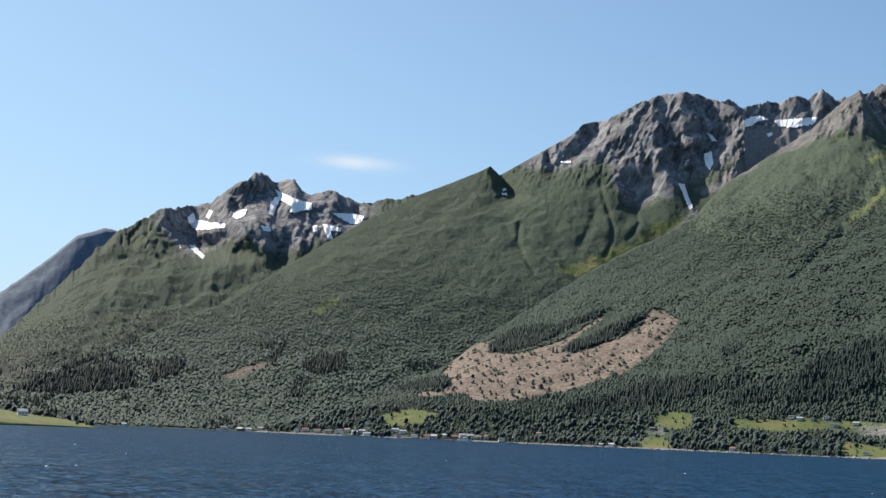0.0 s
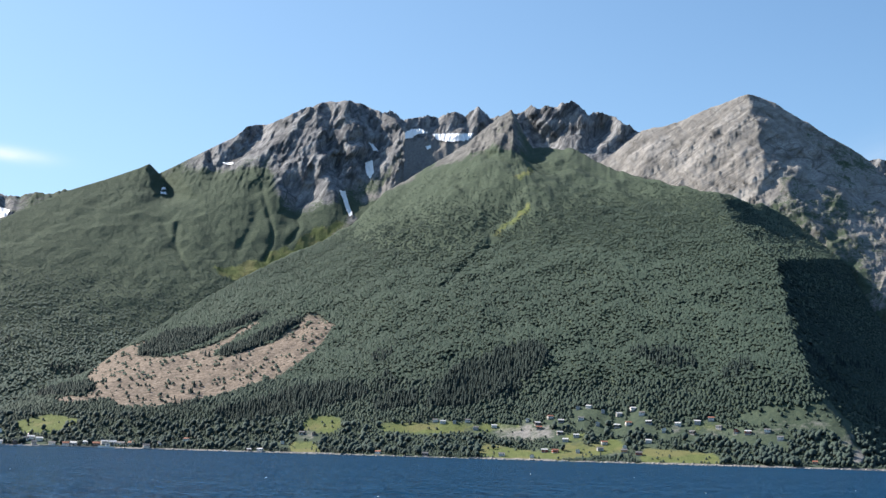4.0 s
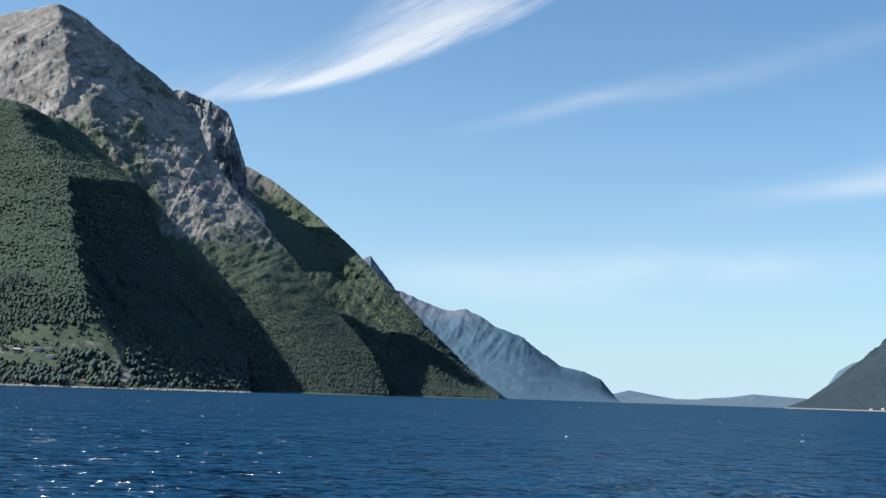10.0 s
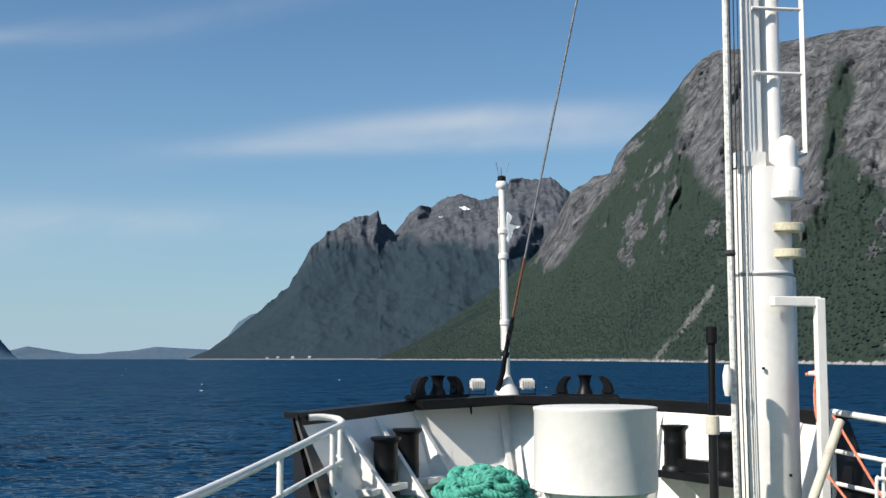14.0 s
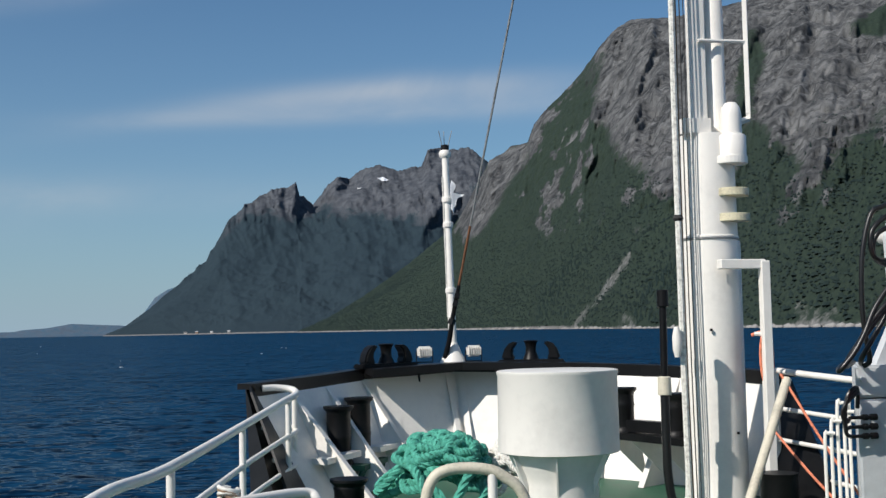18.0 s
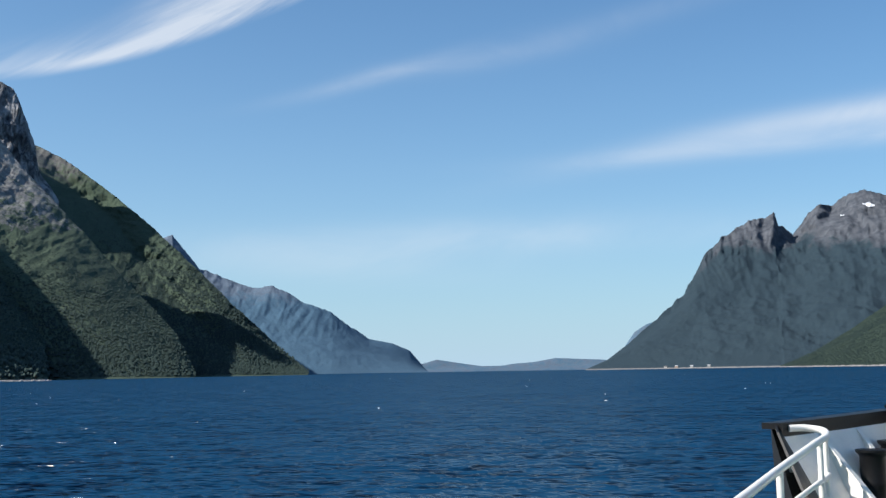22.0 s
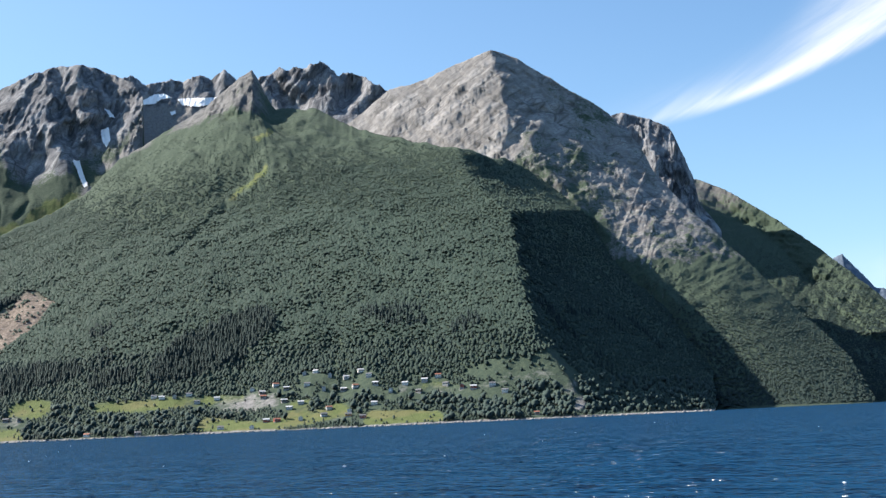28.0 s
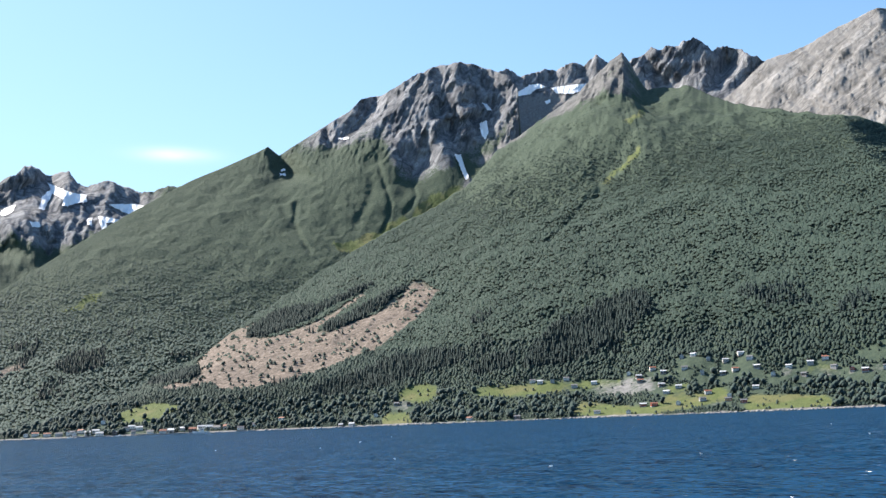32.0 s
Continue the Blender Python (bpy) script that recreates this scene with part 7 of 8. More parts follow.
rail("port_guard_rail", [(0.34, 10.10, 3.71), (0.47, 10.16, 3.71), (0.60, 10.14, 3.69), (0.615, 10.0, 3.655), (0.47, 9.5, 3.625), (0.10, 8.15, 3.55), (-0.36, 5.95, 3.52), (-0.62, 5.0, 3.52), (-0.85, 2.5, 3.52), (-0.95, 0.0, 3.52), (-0.99, -2.8, 3.52)], (1, 0.66, 0.36), (2.6, 3.6, 5.0, 5.95, 7.0, 8.0, 9.0), "white tubular guard rail along the port side", 0.028)
rail("starboard_guard_rail", [(4.50, 9.02, 3.78), (4.56, 8.3, 3.75), (4.62, 7.6, 3.73), (5.05, 6.5, 3.7), (5.35, 5.0, 3.68), (5.62, 2.5, 3.66), (5.72, 0.0, 3.66), (5.78, -2.8, 3.66)], (1, 0.7, 0.45, 0.2), (0.0, 1.9, 3.0, 4.0, 5.0, 6.0), "white tubular guard rail along the starboard side")
e = thing("hoop_rail", (1.3, 6.4, DECK), "white bent pipe hoop beside the ventilator", "railing")
bm = bmesh.new()
tube(bm, curve_points([(1.02, 6.42, DECK), (1.02, 6.42, 3.15), (1.06, 6.41, 3.34), (1.16, 6.4, 3.405), (1.34, 6.38, 3.405), (1.46, 6.36, 3.36), (1.58, 6.34, 3.22), (1.66, 6.33, DECK)], 6), 0.032, 14)
fit("hoop", bm, CREAM, e, smooth_faces=True)
bm = bmesh.new()
tube(bm, [(1.40, 6.37, 3.38), (1.40, 6.37, DECK)], 0.028, 12)
fit("hoop_leg", bm, WHITE, e, smooth_faces=True)
e = thing("stair_hoop", (0.0, 6.2, DECK), "white low pipe hoop inside the port rail", "railing")
bm = bmesh.new()
tube(bm, curve_points([(-0.42, 5.6, 3.33), (-0.1, 5.9, 3.34), (0.32, 6.3, 3.33), (0.42, 6.32, 3.29), (0.46, 6.33, 3.15), (0.46, 6.33, DECK)], 6), 0.028, 12)
tube(bm, [(-0.42, 5.6, 3.33), (-0.42, 5.6, DECK)], 0.026, 12)
tube(bm, [(0.2, 6.2, 3.33), (0.2, 6.2, DECK)], 0.024, 12)
fit("hoop", bm, WHITE, e, smooth_faces=True)

# ---- mast ----
MX, MY = 3.91, 8.95
mast = thing("mast", (MX, MY, DECK), "white steel mast with ledges, a ladder and running ropes", "mast")
bm = bmesh.new()
lathe(bm, (MX, MY), [(0.27, DECK), (0.255, DECK + 0.04), (0.238, 3.2), (0.236, 4.86), (0.243, 4.865), (0.243, 4.885), (0.236, 4.89)], 48)
fit("lower_mast", bm, WHITE, mast, smooth_faces=True)
bm = bmesh.new()
lathe(bm, (MX + 0.005, MY), [(0.232, 4.88), (0.225, 5.55), (0.215, 5.72), (0.10, 5.74)], 48)
fit("upper_mast", bm, WHITE, mast, smooth_faces=True)
bm = bmesh.new()
lathe(bm, (MX + 0.09, MY - 0.02), [(0.12, 5.70), (0.088, 5.75), (0.085, 9.6), (0.07, 9.65)], 28)
fit("topmast", bm, WHITE, mast, smooth_faces=True)
bm = bmesh.new()
box(bm, (MX - 0.09, MY - 0.08, 7.7), (0.13, 0.10, 3.95))
bmesh.ops.bevel(bm, geom=bm.edges[:], offset=0.008, segments=1, affect="EDGES")
fit("track_plate", bm, WHITE, mast)
bm = bmesh.new()
plate(bm, [(MX - 0.25, MY - 0.12, 5.72), (MX - 0.02, MY - 0.12, 5.72), (MX - 0.02, MY - 0.12, 5.84), (MX - 0.25, MY - 0.12, 5.84)], 0.10)
fit("track_foot", bm, WHITE, mast)
# rounded gooseneck below the topmast and three half-round ledges
bm = bmesh.new()
lathe(bm, (MX + 0.14, MY - 0.20), [(0.085, 5.52), (0.085, 5.86), (0.075, 5.92), (0.045, 5.96), (0.01, 5.97)], 20)
fit("gooseneck", bm, WHITE, mast, smooth_faces=True)
bm = bmesh.new()
lathe(bm, (MX + 0.14, MY - 0.20), [(0.10, 5.50), (0.115, 5.51), (0.115, 5.68), (0.10, 5.70)], 24)
fit("gooseneck_collar", bm, WHITE, mast, smooth_faces=True)
for z, mat in ((5.46, WHITE), (5.20, YELLOWED), (4.995, YELLOWED)):
    bm = bmesh.new()
    lathe(bm, (MX + 0.13, MY - 0.18), [(0.05, z), (0.135, z), (0.14, z + 0.005), (0.14, z + 0.06), (0.13, z + 0.065), (0.05, z + 0.065)], 28)
    fit("ledge", bm, mat, mast, "rust-stained half-round ledge")
# ladder stile and rungs
bm = bmesh.new()
tube(bm, [(MX + 0.20, MY - 0.15, 5.80), (MX + 0.335, MY - 0.12, 5.85), (MX + 0.335, MY - 0.12, 5.9), (MX + 0.335, MY - 0.12, 9.4)], 0.026, 4)
fit("ladder_stile", bm, WHITE, mast)
for k in range(6):
    bm = bmesh.new()
    tube(bm, [(MX - 0.10, MY - 0.15, 6.48 + 0.53 * k), (MX + 0.335, MY - 0.12, 6.49 + 0.53 * k)], 0.016, 8)
    fit("rung", bm, WHITE, mast, smooth_faces=True)
bm = bmesh.new()
box(bm, (MX + 0.12, 8.62, 4.645), (0.38, 0.09, 0.075))
box(bm, (MX + 0.305, 8.60, 3.70), (0.075, 0.07, 1.94))
bmesh.ops.bevel(bm, geom=bm.edges[:], offset=0.006, segments=1, affect="EDGES")
fit("side_bracket", bm, WHITE, mast)
bm = bmesh.new()
lathe(bm, (MX + 0.25, MY + 0.05), [(0.05, DECK), (0.05, 4.85), (0.04, 4.86)], 12)
fit("conduit", bm, WHITE, mast, smooth_faces=True)
bm = bmesh.new()
lathe(bm, (MX, MY), [(0.2385, 4.855), (0.2475, 4.86), (0.2475, 4.872), (0.2385, 4.877)], 40)
fit("wire_band", bm, STEEL, mast)
bm = bmesh.new()
tube(bm, curve_points([(4.16, 8.75, 4.08), (4.22, 8.70, 4.10), (4.24, 8.7, 4.02), (4.23, 8.7, 3.7), (4.30, 8.7, 3.45)], 5), 0.014, 8)
fit("cable_loop", bm, ROPE_ORANGE, mast, "red cable hanging from the bracket")
bm = bmesh.new()
tube(bm, [(4.14, 8.66, 4.09), (4.24, 8.62, 4.09)], 0.018, 10)
fit("peg", bm, WHITE, mast)
for k, (x, z) in enumerate(((3.80, 4.12), (4.0, 3.3))):
    bm = bmesh.new()
    lathe(bm, (x, MY - 0.235), [(0.012, z), (0.012, z + 0.02)], 8)
    fit("plug", bm, BLACK, mast)

for name, x, r, mat, lab in (("halyard", 3.565, 0.027, ROPE_WHITE, "thick white halyard rope running down beside the mast"), ("hemp_halyard", 3.597, 0.008, ROPE_BROWN, "brown hemp rope running down beside the mast"), ("black_line", 3.632, 0.005, ROPE_BLACK, "thin black line beside the mast"), ("thin_halyard", 3.70, 0.006, ROPE_WHITE, "thin white line down the front of the mast"), ("slack_line", 3.665, 0.004, ROPE_BLACK, "black line beside the mast")):
    e = thing(name, (x, 8.75, DECK), lab, "rope", "mast lines")
    pts = [(x + 0.02, 8.78, 9.6), (x + 0.008, 8.76, 7.0), (x, 8.75, 5.4), (x + 0.004 * math.sin(x * 90), 8.74, 4.0), (x + 0.012, 8.73, DECK)]
    bm = bmesh.new()
    tube(bm, curve_points(pts, 6), r, 8)
    fit("strand", bm, mat, e, smooth_faces=True)
    if r > 0.012:
        bm = bmesh.new()
        lathe(bm, (x, 8.75), [(r * 1.1, 5.0), (r * 1.7, 5.02), (r * 1.1, 5.05)], 10)
        fit("lashing", bm, ROPE_BLACK, e)
e = thing("cleat", (3.52, 8.72, 3.9), "white cleat on the mast rope", "cleat")
bm = bmesh.new()
lathe(bm, (3.50, 8.70), [(0.02, 3.92), (0.035, 3.98), (0.038, 4.08), (0.02, 4.16)], 10)
fit("cleat_body", bm, WHITE, e, smooth_faces=True)

pole = thing("vent_pole", (3.28, 8.4, DECK), "black hose pole with a cream coupling", "pole")
bm = bmesh.new()
tube(bm, curve_points([(3.36, 8.36, DECK + 0.03), (3.30, 8.39, 2.84), (3.268, 8.4, 3.05), (3.262, 8.4, 3.3), (3.262, 8.4, 3.66)], 5), 0.034, 12)
fit("hose", bm, RUBBER, pole, smooth_faces=True)
bm = bmesh.new()
tube(bm, [(3.262, 8.4, 3.78), (3.268, 8.4, 4.32)], 0.028, 12)
fit("upper_pole", bm, BLACK, pole, smooth_faces=True)
bm = bmesh.new()
lathe(bm, (3.268, 8.4), [(0.03, 4.31), (0.043, 4.32), (0.043, 4.44), (0.035, 4.445)], 16)
fit("head", bm, BLACK, pole)
bm = bmesh.new()
lathe(bm, (3.262, 8.4), [(0.05, 3.65), (0.052, 3.66), (0.05, 3.78), (0.04, 3.79)], 18)
fit("coupling", bm, CREAM, pole, "cream coupling")
pole = thing("boat_hook", (3.8, 7.8, DECK), "cream painted pole leaning against the rail", "pole")
bm = bmesh.new()
tube(bm, [(4.06, 8.0, 3.76), (3.37, 7.45, DECK)], 0.034, 12)
fit("shaft", bm, CREAM, pole, smooth_faces=True)
for k, (a, b) in enumerate((((4.02, 8.02, 3.80), (4.30, 7.3, 2.85)), ((4.06, 8.3, 3.40), (4.18, 7.2, DECK + 0.02)))):
    e = thing("orange_line", (a[0], a[1], DECK), "thin orange and white line made fast to the rail", "rope", "deck lines")
    bm = bmesh.new()
    tube(bm, curve_points([a, tuple((p + q) / 2 - 0.03 * (i == 2) for i, (p, q) in enumerate(zip(a, b))), b], 6), 0.010, 7)
    fit("strand", bm, ROPE_ORANGE, e)

# ---- deck crane ----
def foot_block(bm, grow, z0, z1):
    """The crane's five-sided foot with rounded edges."""
    plan = ((3.99, 6.94), (4.70, 6.90), (4.84, 7.10), (4.84, 7.50), (4.30, 7.50))
    mx, my = 4.5, 7.2
    ring = [[bm.verts.new((x + grow * (1 if x > mx else -1), y + grow * (1 if y > my else -1), z)) for x, y in plan] for z in (z0, z1)]
    n = len(plan)
    for k in range(n):
        bm.faces.new((ring[0][k], ring[0][(k + 1) % n], ring[1][(k + 1) % n], ring[1][k]))
    bm.faces.new(ring[0])
    bm.faces.new(ring[1])
    bmesh.ops.bevel(bm, geom=bm.edges[:], offset=0.018, segments=2, affect="EDGES")


crane = thing("deck_crane", (4.42, 7.2, DECK), "white hydraulic deck crane with a winch, hoses and a lettered boom", "crane")
bm = bmesh.new()
foot_block(bm, 0.0, DECK, 3.67)
fit("base", bm, GREY_BLUE, crane)
bm = bmesh.new()
foot_block(bm, 0.006, 3.68, 3.89)
fit("base_top", bm, GREY_BLUE, crane)
bm = bmesh.new()
plate(bm, [(4.17, 7.03, 3.89), (4.29, 7.03, 4.12), (4.40, 7.03, 4.34), (4.50, 7.03, 4.34), (4.50, 7.03, 3.89)], 0.07)
fit("gusset", bm, GREY_BLUE, crane)
bm = bmesh.new()
plate(bm, [(4.62, 6.92, 3.89), (4.62, 7.02, 4.02), (4.62, 7.3, 4.02), (4.62, 7.46, 3.89)], 0.05)
fit("gusset", bm, GREY_BLUE, crane)
for x, y, z in ((4.02, 6.91, 3.80), (4.36, 6.91, 3.80), (4.70, 6.91, 3.80)):
    bm = bmesh.new()
    tube(bm, [(x, y + 0.01, z), (x, y - 0.012, z)], 0.022, 6)
    fit("bolt", bm, GREY_BLUE, crane)
bm = bmesh.new()
lathe(bm, (4.60, 7.15), [(0.21, 3.885), (0.20, 3.93), (0.16, 4.02), (0.148, 4.12), (0.146, 4.75), (0.12, 4.78)], 24)
fit("column", bm, WHITE, crane, smooth_faces=True)
bm = bmesh.new()
plate(bm, [(4.40, 7.12, 4.10), (4.50, 7.12, 3.95), (4.62, 7.12, 4.2), (4.62, 7.12, 4.95), (4.42, 7.12, 4.90), (4.37, 7.12, 4.75)], 0.10)
fit("king_plate", bm, GREY_BLUE, crane)
bm = bmesh.new()
tube(bm, [(4.45, 7.0, 4.76), (4.45, 7.3, 4.76)], 0.055, 14)
fit("pivot_pin", bm, WHITE, crane, smooth_faces=True)
bm = bmesh.new()
plate(bm, [(4.42, 6.95, 4.85), (4.40, 6.95, 5.36), (4.70, 6.95, 5.50), (4.76, 6.95, 5.50), (4.80, 6.95, 5.22), (4.98, 6.95, 5.08), (4.92, 6.95, 4.80), (4.66, 6.95, 4.62)], 0.14)
fit("head", bm, WHITE, crane)
bm = bmesh.new()
plate(bm, [(4.40, 6.83, 5.34), (4.71, 6.83, 5.49), (4.71, 6.99, 5.49), (4.40, 6.99, 5.34)], 0.02)
fit("head_cap", bm, WHITE, crane)
# boom towards starboard and aft
B0, B1 = Vector((4.78, 6.9, 4.90)), Vector((4.70, 4.3, 5.30))
d = (B1 - B0).normalized()
side = Vector((d.y, -d.x, 0)).normalized()
upv = side.cross(d)
if upv.z < 0:
    upv = -upv
bm = bmesh.new()
rings = []
for p, h in ((B0, 0.17), (B0.lerp(B1, 0.35), 0.15), (B1, 0.13)):
    rings.append([bm.verts.new(p + side * sx * 0.09 + upv * su * h) for sx, su in ((-1, -1), (1, -1), (1, 1), (-1, 1))])
for a, b in zip(rings, rings[1:]):
    for k in range(4):
        bm.faces.new((a[k], a[(k + 1) % 4], b[(k + 1) % 4], b[k]))
bm.faces.new(rings[0])
bm.faces.new(rings[-1])
boom = fit("boom", bm, WHITE, crane)
bm = bmesh.new()
tube(bm, [(4.70, 6.75, 5.22), (4.98, 6.75, 5.22)], 0.15, 24)
fit("winch_drum", bm, STEEL, crane, "dark wire wound on the winch drum", smooth_faces=True)
for x in (4.69, 4.99):
    bm = bmesh.new()
    tube(bm, [(x, 6.75, 5.22), (x + 0.03, 6.75, 5.22)], 0.19, 28)
    fit("winch_cheek", bm, WHITE, crane, smooth_faces=True)
for k in range(7):
    bm = bmesh.new()
    x = 4.735 + 0.035 * k
    tube(bm, [(x, 6.75 + 0.158 * math.cos(a * math.pi / 12), 5.22 + 0.158 * math.sin(a * math.pi / 12)) for a in range(24)], 0.013, 6, closed=True)
    fit("wire_turn", bm, RUBBER, crane)
bm = bmesh.new()
tube(bm, [(4.84, 6.70, 5.37), (4.80, 4.3, 5.75)], 0.008, 6)
fit("hoist_wire", bm, STEEL, crane)
bm = bmesh.new()
box(bm, B0.lerp(B1, 0.42) + upv * 0.22, (0.10, 0.12, 0.20))
box(bm, B0.lerp(B1, 0.48) + upv * 0.20, (0.06, 0.10, 0.10))
fit("boom_bracket", bm, WHITE, crane)
# hydraulic ram
R0, R1 = Vector((4.86, 6.85, 3.98)), B0.lerp(B1, 0.62) - upv * 0.15
bm = bmesh.new()
tube(bm, [R0, R0.lerp(R1, 0.62)], 0.085, 18)
fit("ram_cylinder", bm, WHITE, crane, smooth_faces=True)
bm = bmesh.new()
tube(bm, [R0.lerp(R1, 0.60), R1], 0.035, 12)
fit("ram_rod", bm, RUST, crane, "bare brownish ram rod", smooth_faces=True)
bm = bmesh.new()
tube(bm, [R0.lerp(R1, 0.58), R0.lerp(R1, 0.64)], 0.10, 18)
tube(bm, [R0.lerp(R1, 0.10) + Vector((-0.07, -0.07, 0.03)), R0.lerp(R1, 0.55) + Vector((-0.07, -0.07, 0.03))], 0.014, 8)
fit("ram_gland", bm, WHITE, crane, smooth_faces=True)
bm = bmesh.new()
plate(bm, [R1 + Vector((0, 0, 0.16)), R1 + d * 0.14 + Vector((0, 0, 0.16)), R1 + d * 0.06 - upv * 0.10, R1 - d * 0.06 - upv * 0.06], 0.10)
fit("ram_lug", bm, WHITE, crane)
bm = bmesh.new()
box(bm, (4.74, 6.82, 4.08), (0.11, 0.11, 0.12), Euler((0.2, 0.5, 0.3)).to_matrix())
bmesh.ops.bevel(bm, geom=bm.edges[:], offset=0.012, segments=1, affect="EDGES")
fit("ram_valve", bm, WHITE, crane)
# valve block and white pipes on the head
bm = bmesh.new()
box(bm, (4.50, 6.84, 5.12), (0.16, 0.10, 0.34))
box(bm, (4.47, 6.82, 5.28), (0.22, 0.10, 0.07))
box(bm, (4.50, 6.80, 4.93), (0.20, 0.12, 0.08))
for k in range(4):
    box(bm, (4.41, 6.84, 4.88 + 0.055 * k), (0.09, 0.05, 0.03))
bmesh.ops.bevel(bm, geom=bm.edges[:], offset=0.008, segments=1, affect="EDGES")
fit("valve_block", bm, WHITE, crane)
rnd = random.Random(3)
for k in range(7):
    x = 4.50 + 0.045 * k
    bm = bmesh.new()
    pts = [(4.48, 6.77, 5.30 - 0.03 * k), (x + 0.06, 6.74, 5.30 - 0.02 * k), (x + 0.09, 6.74, 5.12 - 0.03 * k), (x + 0.02, 6.75, 4.95 - 0.02 * k), (4.50 + 0.02 * k, 6.76, 4.90)]
    if k > 3:
        pts = [(4.62 + 0.03 * k, 6.84, 4.92), (4.68 + 0.05 * k, 6.74, 5.08), (4.80 + 0.02 * k, 6.66, 5.06), (4.84 + 0.02 * k, 6.60, 4.90), (4.70, 6.70, 4.80)]
    tube(bm, curve_points(pts, 5), 0.012 if k else 0.02, 8)
    fit("hydraulic_pipe", bm, WHITE, crane, smooth_faces=True)
bm = bmesh.new()
lathe(bm, (4.57, 6.80), [(0.03, 4.70), (0.045, 4.72), (0.04, 4.82), (0.02, 4.84)], 12)
fit("filter", bm, CREAM, crane)
for k, pts in enumerate((
    [(4.30, 6.85, 4.96), (4.18, 6.85, 4.92), (4.09, 6.85, 4.87), (4.02, 6.85, 4.63), (4.0, 6.85, 4.34), (4.01, 6.85, 4.12), (4.05, 6.87, 3.93), (4.02, 6.90, 3.885)],
    [(4.36, 6.85, 4.90), (4.21, 6.85, 4.86), (4.10, 6.85, 4.77), (4.08, 6.85, 4.67), (4.11, 6.86, 4.59), (4.20, 6.9, 4.57), (4.36, 7.0, 4.6)],
    [(4.36, 6.85, 4.82), (4.23, 6.85, 4.79), (4.13, 6.85, 4.74), (4.10, 6.86, 4.65), (4.14, 6.88, 4.57), (4.34, 6.98, 4.52)],
    [(4.60, 6.72, 4.74), (4.49, 6.72, 4.67), (4.34, 6.72, 4.6), (4.15, 6.72, 4.43), (4.01, 6.72, 4.26), (3.93, 6.72, 4.1), (3.85, 6.73, 3.97), (3.77, 6.76, 3.87), (3.83, 6.86, 3.88), (3.97, 6.98, 3.91)],
    [(4.66, 6.74, 4.20), (4.57, 6.72, 4.29), (4.44, 6.71, 4.38), (4.28, 6.70, 4.39), (4.12, 6.71, 4.31), (3.98, 6.72, 4.17), (3.89, 6.74, 4.03), (3.80, 6.78, 3.88), (3.86, 6.90, 3.89), (3.99, 7.0, 3.91)],
    [(4.68, 6.76, 4.18), (4.55, 6.74, 4.31), (4.39, 6.73, 4.36), (4.25, 6.73, 4.35), (4.09, 6.74, 4.24), (3.97, 6.76, 4.1), (3.87, 6.80, 3.96), (3.90, 6.90, 3.89), (4.02, 7.02, 3.91)],
    [(4.46, 6.76, 4.66), (4.35, 6.75, 4.57), (4.27, 6.76, 4.41), (4.20, 6.78, 4.32), (4.06, 6.80, 4.10), (3.98, 6.84, 3.95), (4.04, 6.96, 3.90)])):
    bm = bmesh.new()
    tube(bm, curve_points(pts, 6), 0.017, 9)
    fit("hose", bm, RUBBER, crane, "black hydraulic hose", smooth_faces=True)
bm = bmesh.new()
tube(bm, curve_points([(4.86, 6.9, 4.75), (4.88, 6.9, 4.4), (4.86, 6.95, 4.1)], 6), 0.04, 10)
fit("thick_hose", bm, RUBBER, crane, smooth_faces=True)
# hose fittings on the base
for k in range(3):
    bm = bmesh.new()
    tube(bm, [(3.90, 6.88, 3.56 - 0.06 * k), (4.06, 6.88, 3.56 - 0.06 * k)], 0.012, 8)
    tube(bm, [(3.99, 6.88, 3.56 - 0.06 * k), (4.02, 6.88, 3.56 - 0.06 * k)], 0.021, 10)
    tube(bm, [(4.045, 6.88, 3.56 - 0.06 * k), (4.085, 6.88, 3.56 - 0.06 * k)], 0.022, 10)
    fit("coupling", bm, BLACK, crane)
    bm = bmesh.new()
    tube(bm, curve_points([(3.90, 6.88, 3.56 - 0.06 * k), (3.86, 6.87, 3.53 - 0.03 * k), (3.84 + 0.01 * k, 6.87, 3.60), (3.88, 6.86, 3.67 + 0.02 * k), (3.95, 6.87, 3.71 + 0.02 * k), (3.96, 6.89, 3.62)], 5), 0.013, 8)
    fit("hose", bm, RUBBER, crane, smooth_faces=True)


def lettering(name, text, size, origin, right, up, mat, parent):
    """Flat letters on a surface: place of the first letter's foot, reading direction, up direction."""
    cu = bpy.data.curves.new(name, "FONT")
    cu.body, cu.size, cu.extrude = text, size, 0.0015
    tmp = bpy.data.objects.new(name, cu)
    me = bpy.data.meshes.new_from_object(tmp)
    bpy.data.objects.remove(tmp)
    me.name = name
    r, u = Vector(right).normalized(), Vector(up).normalized()
    n = r.cross(u).normalized()
    u = n.cross(r)
    m = Matrix((r, u, n)).transposed().to_4x4()
    root = parent
    while root.parent:
        root = root.parent
    me.transform(Matrix.Translation(Vector(origin) - BASE[root.name]) @ m)
    me.materials.clear()
    me.materials.append(mat)
    ob = new(name, me)
    ob.parent = parent
    return ob


near = side if side.x < 0 else -side
lettering("lettering", "SV", 0.26, B0.lerp(B1, 0.22) + near * 0.094 - upv * 0.10, d, upv, LETTERING, boom)

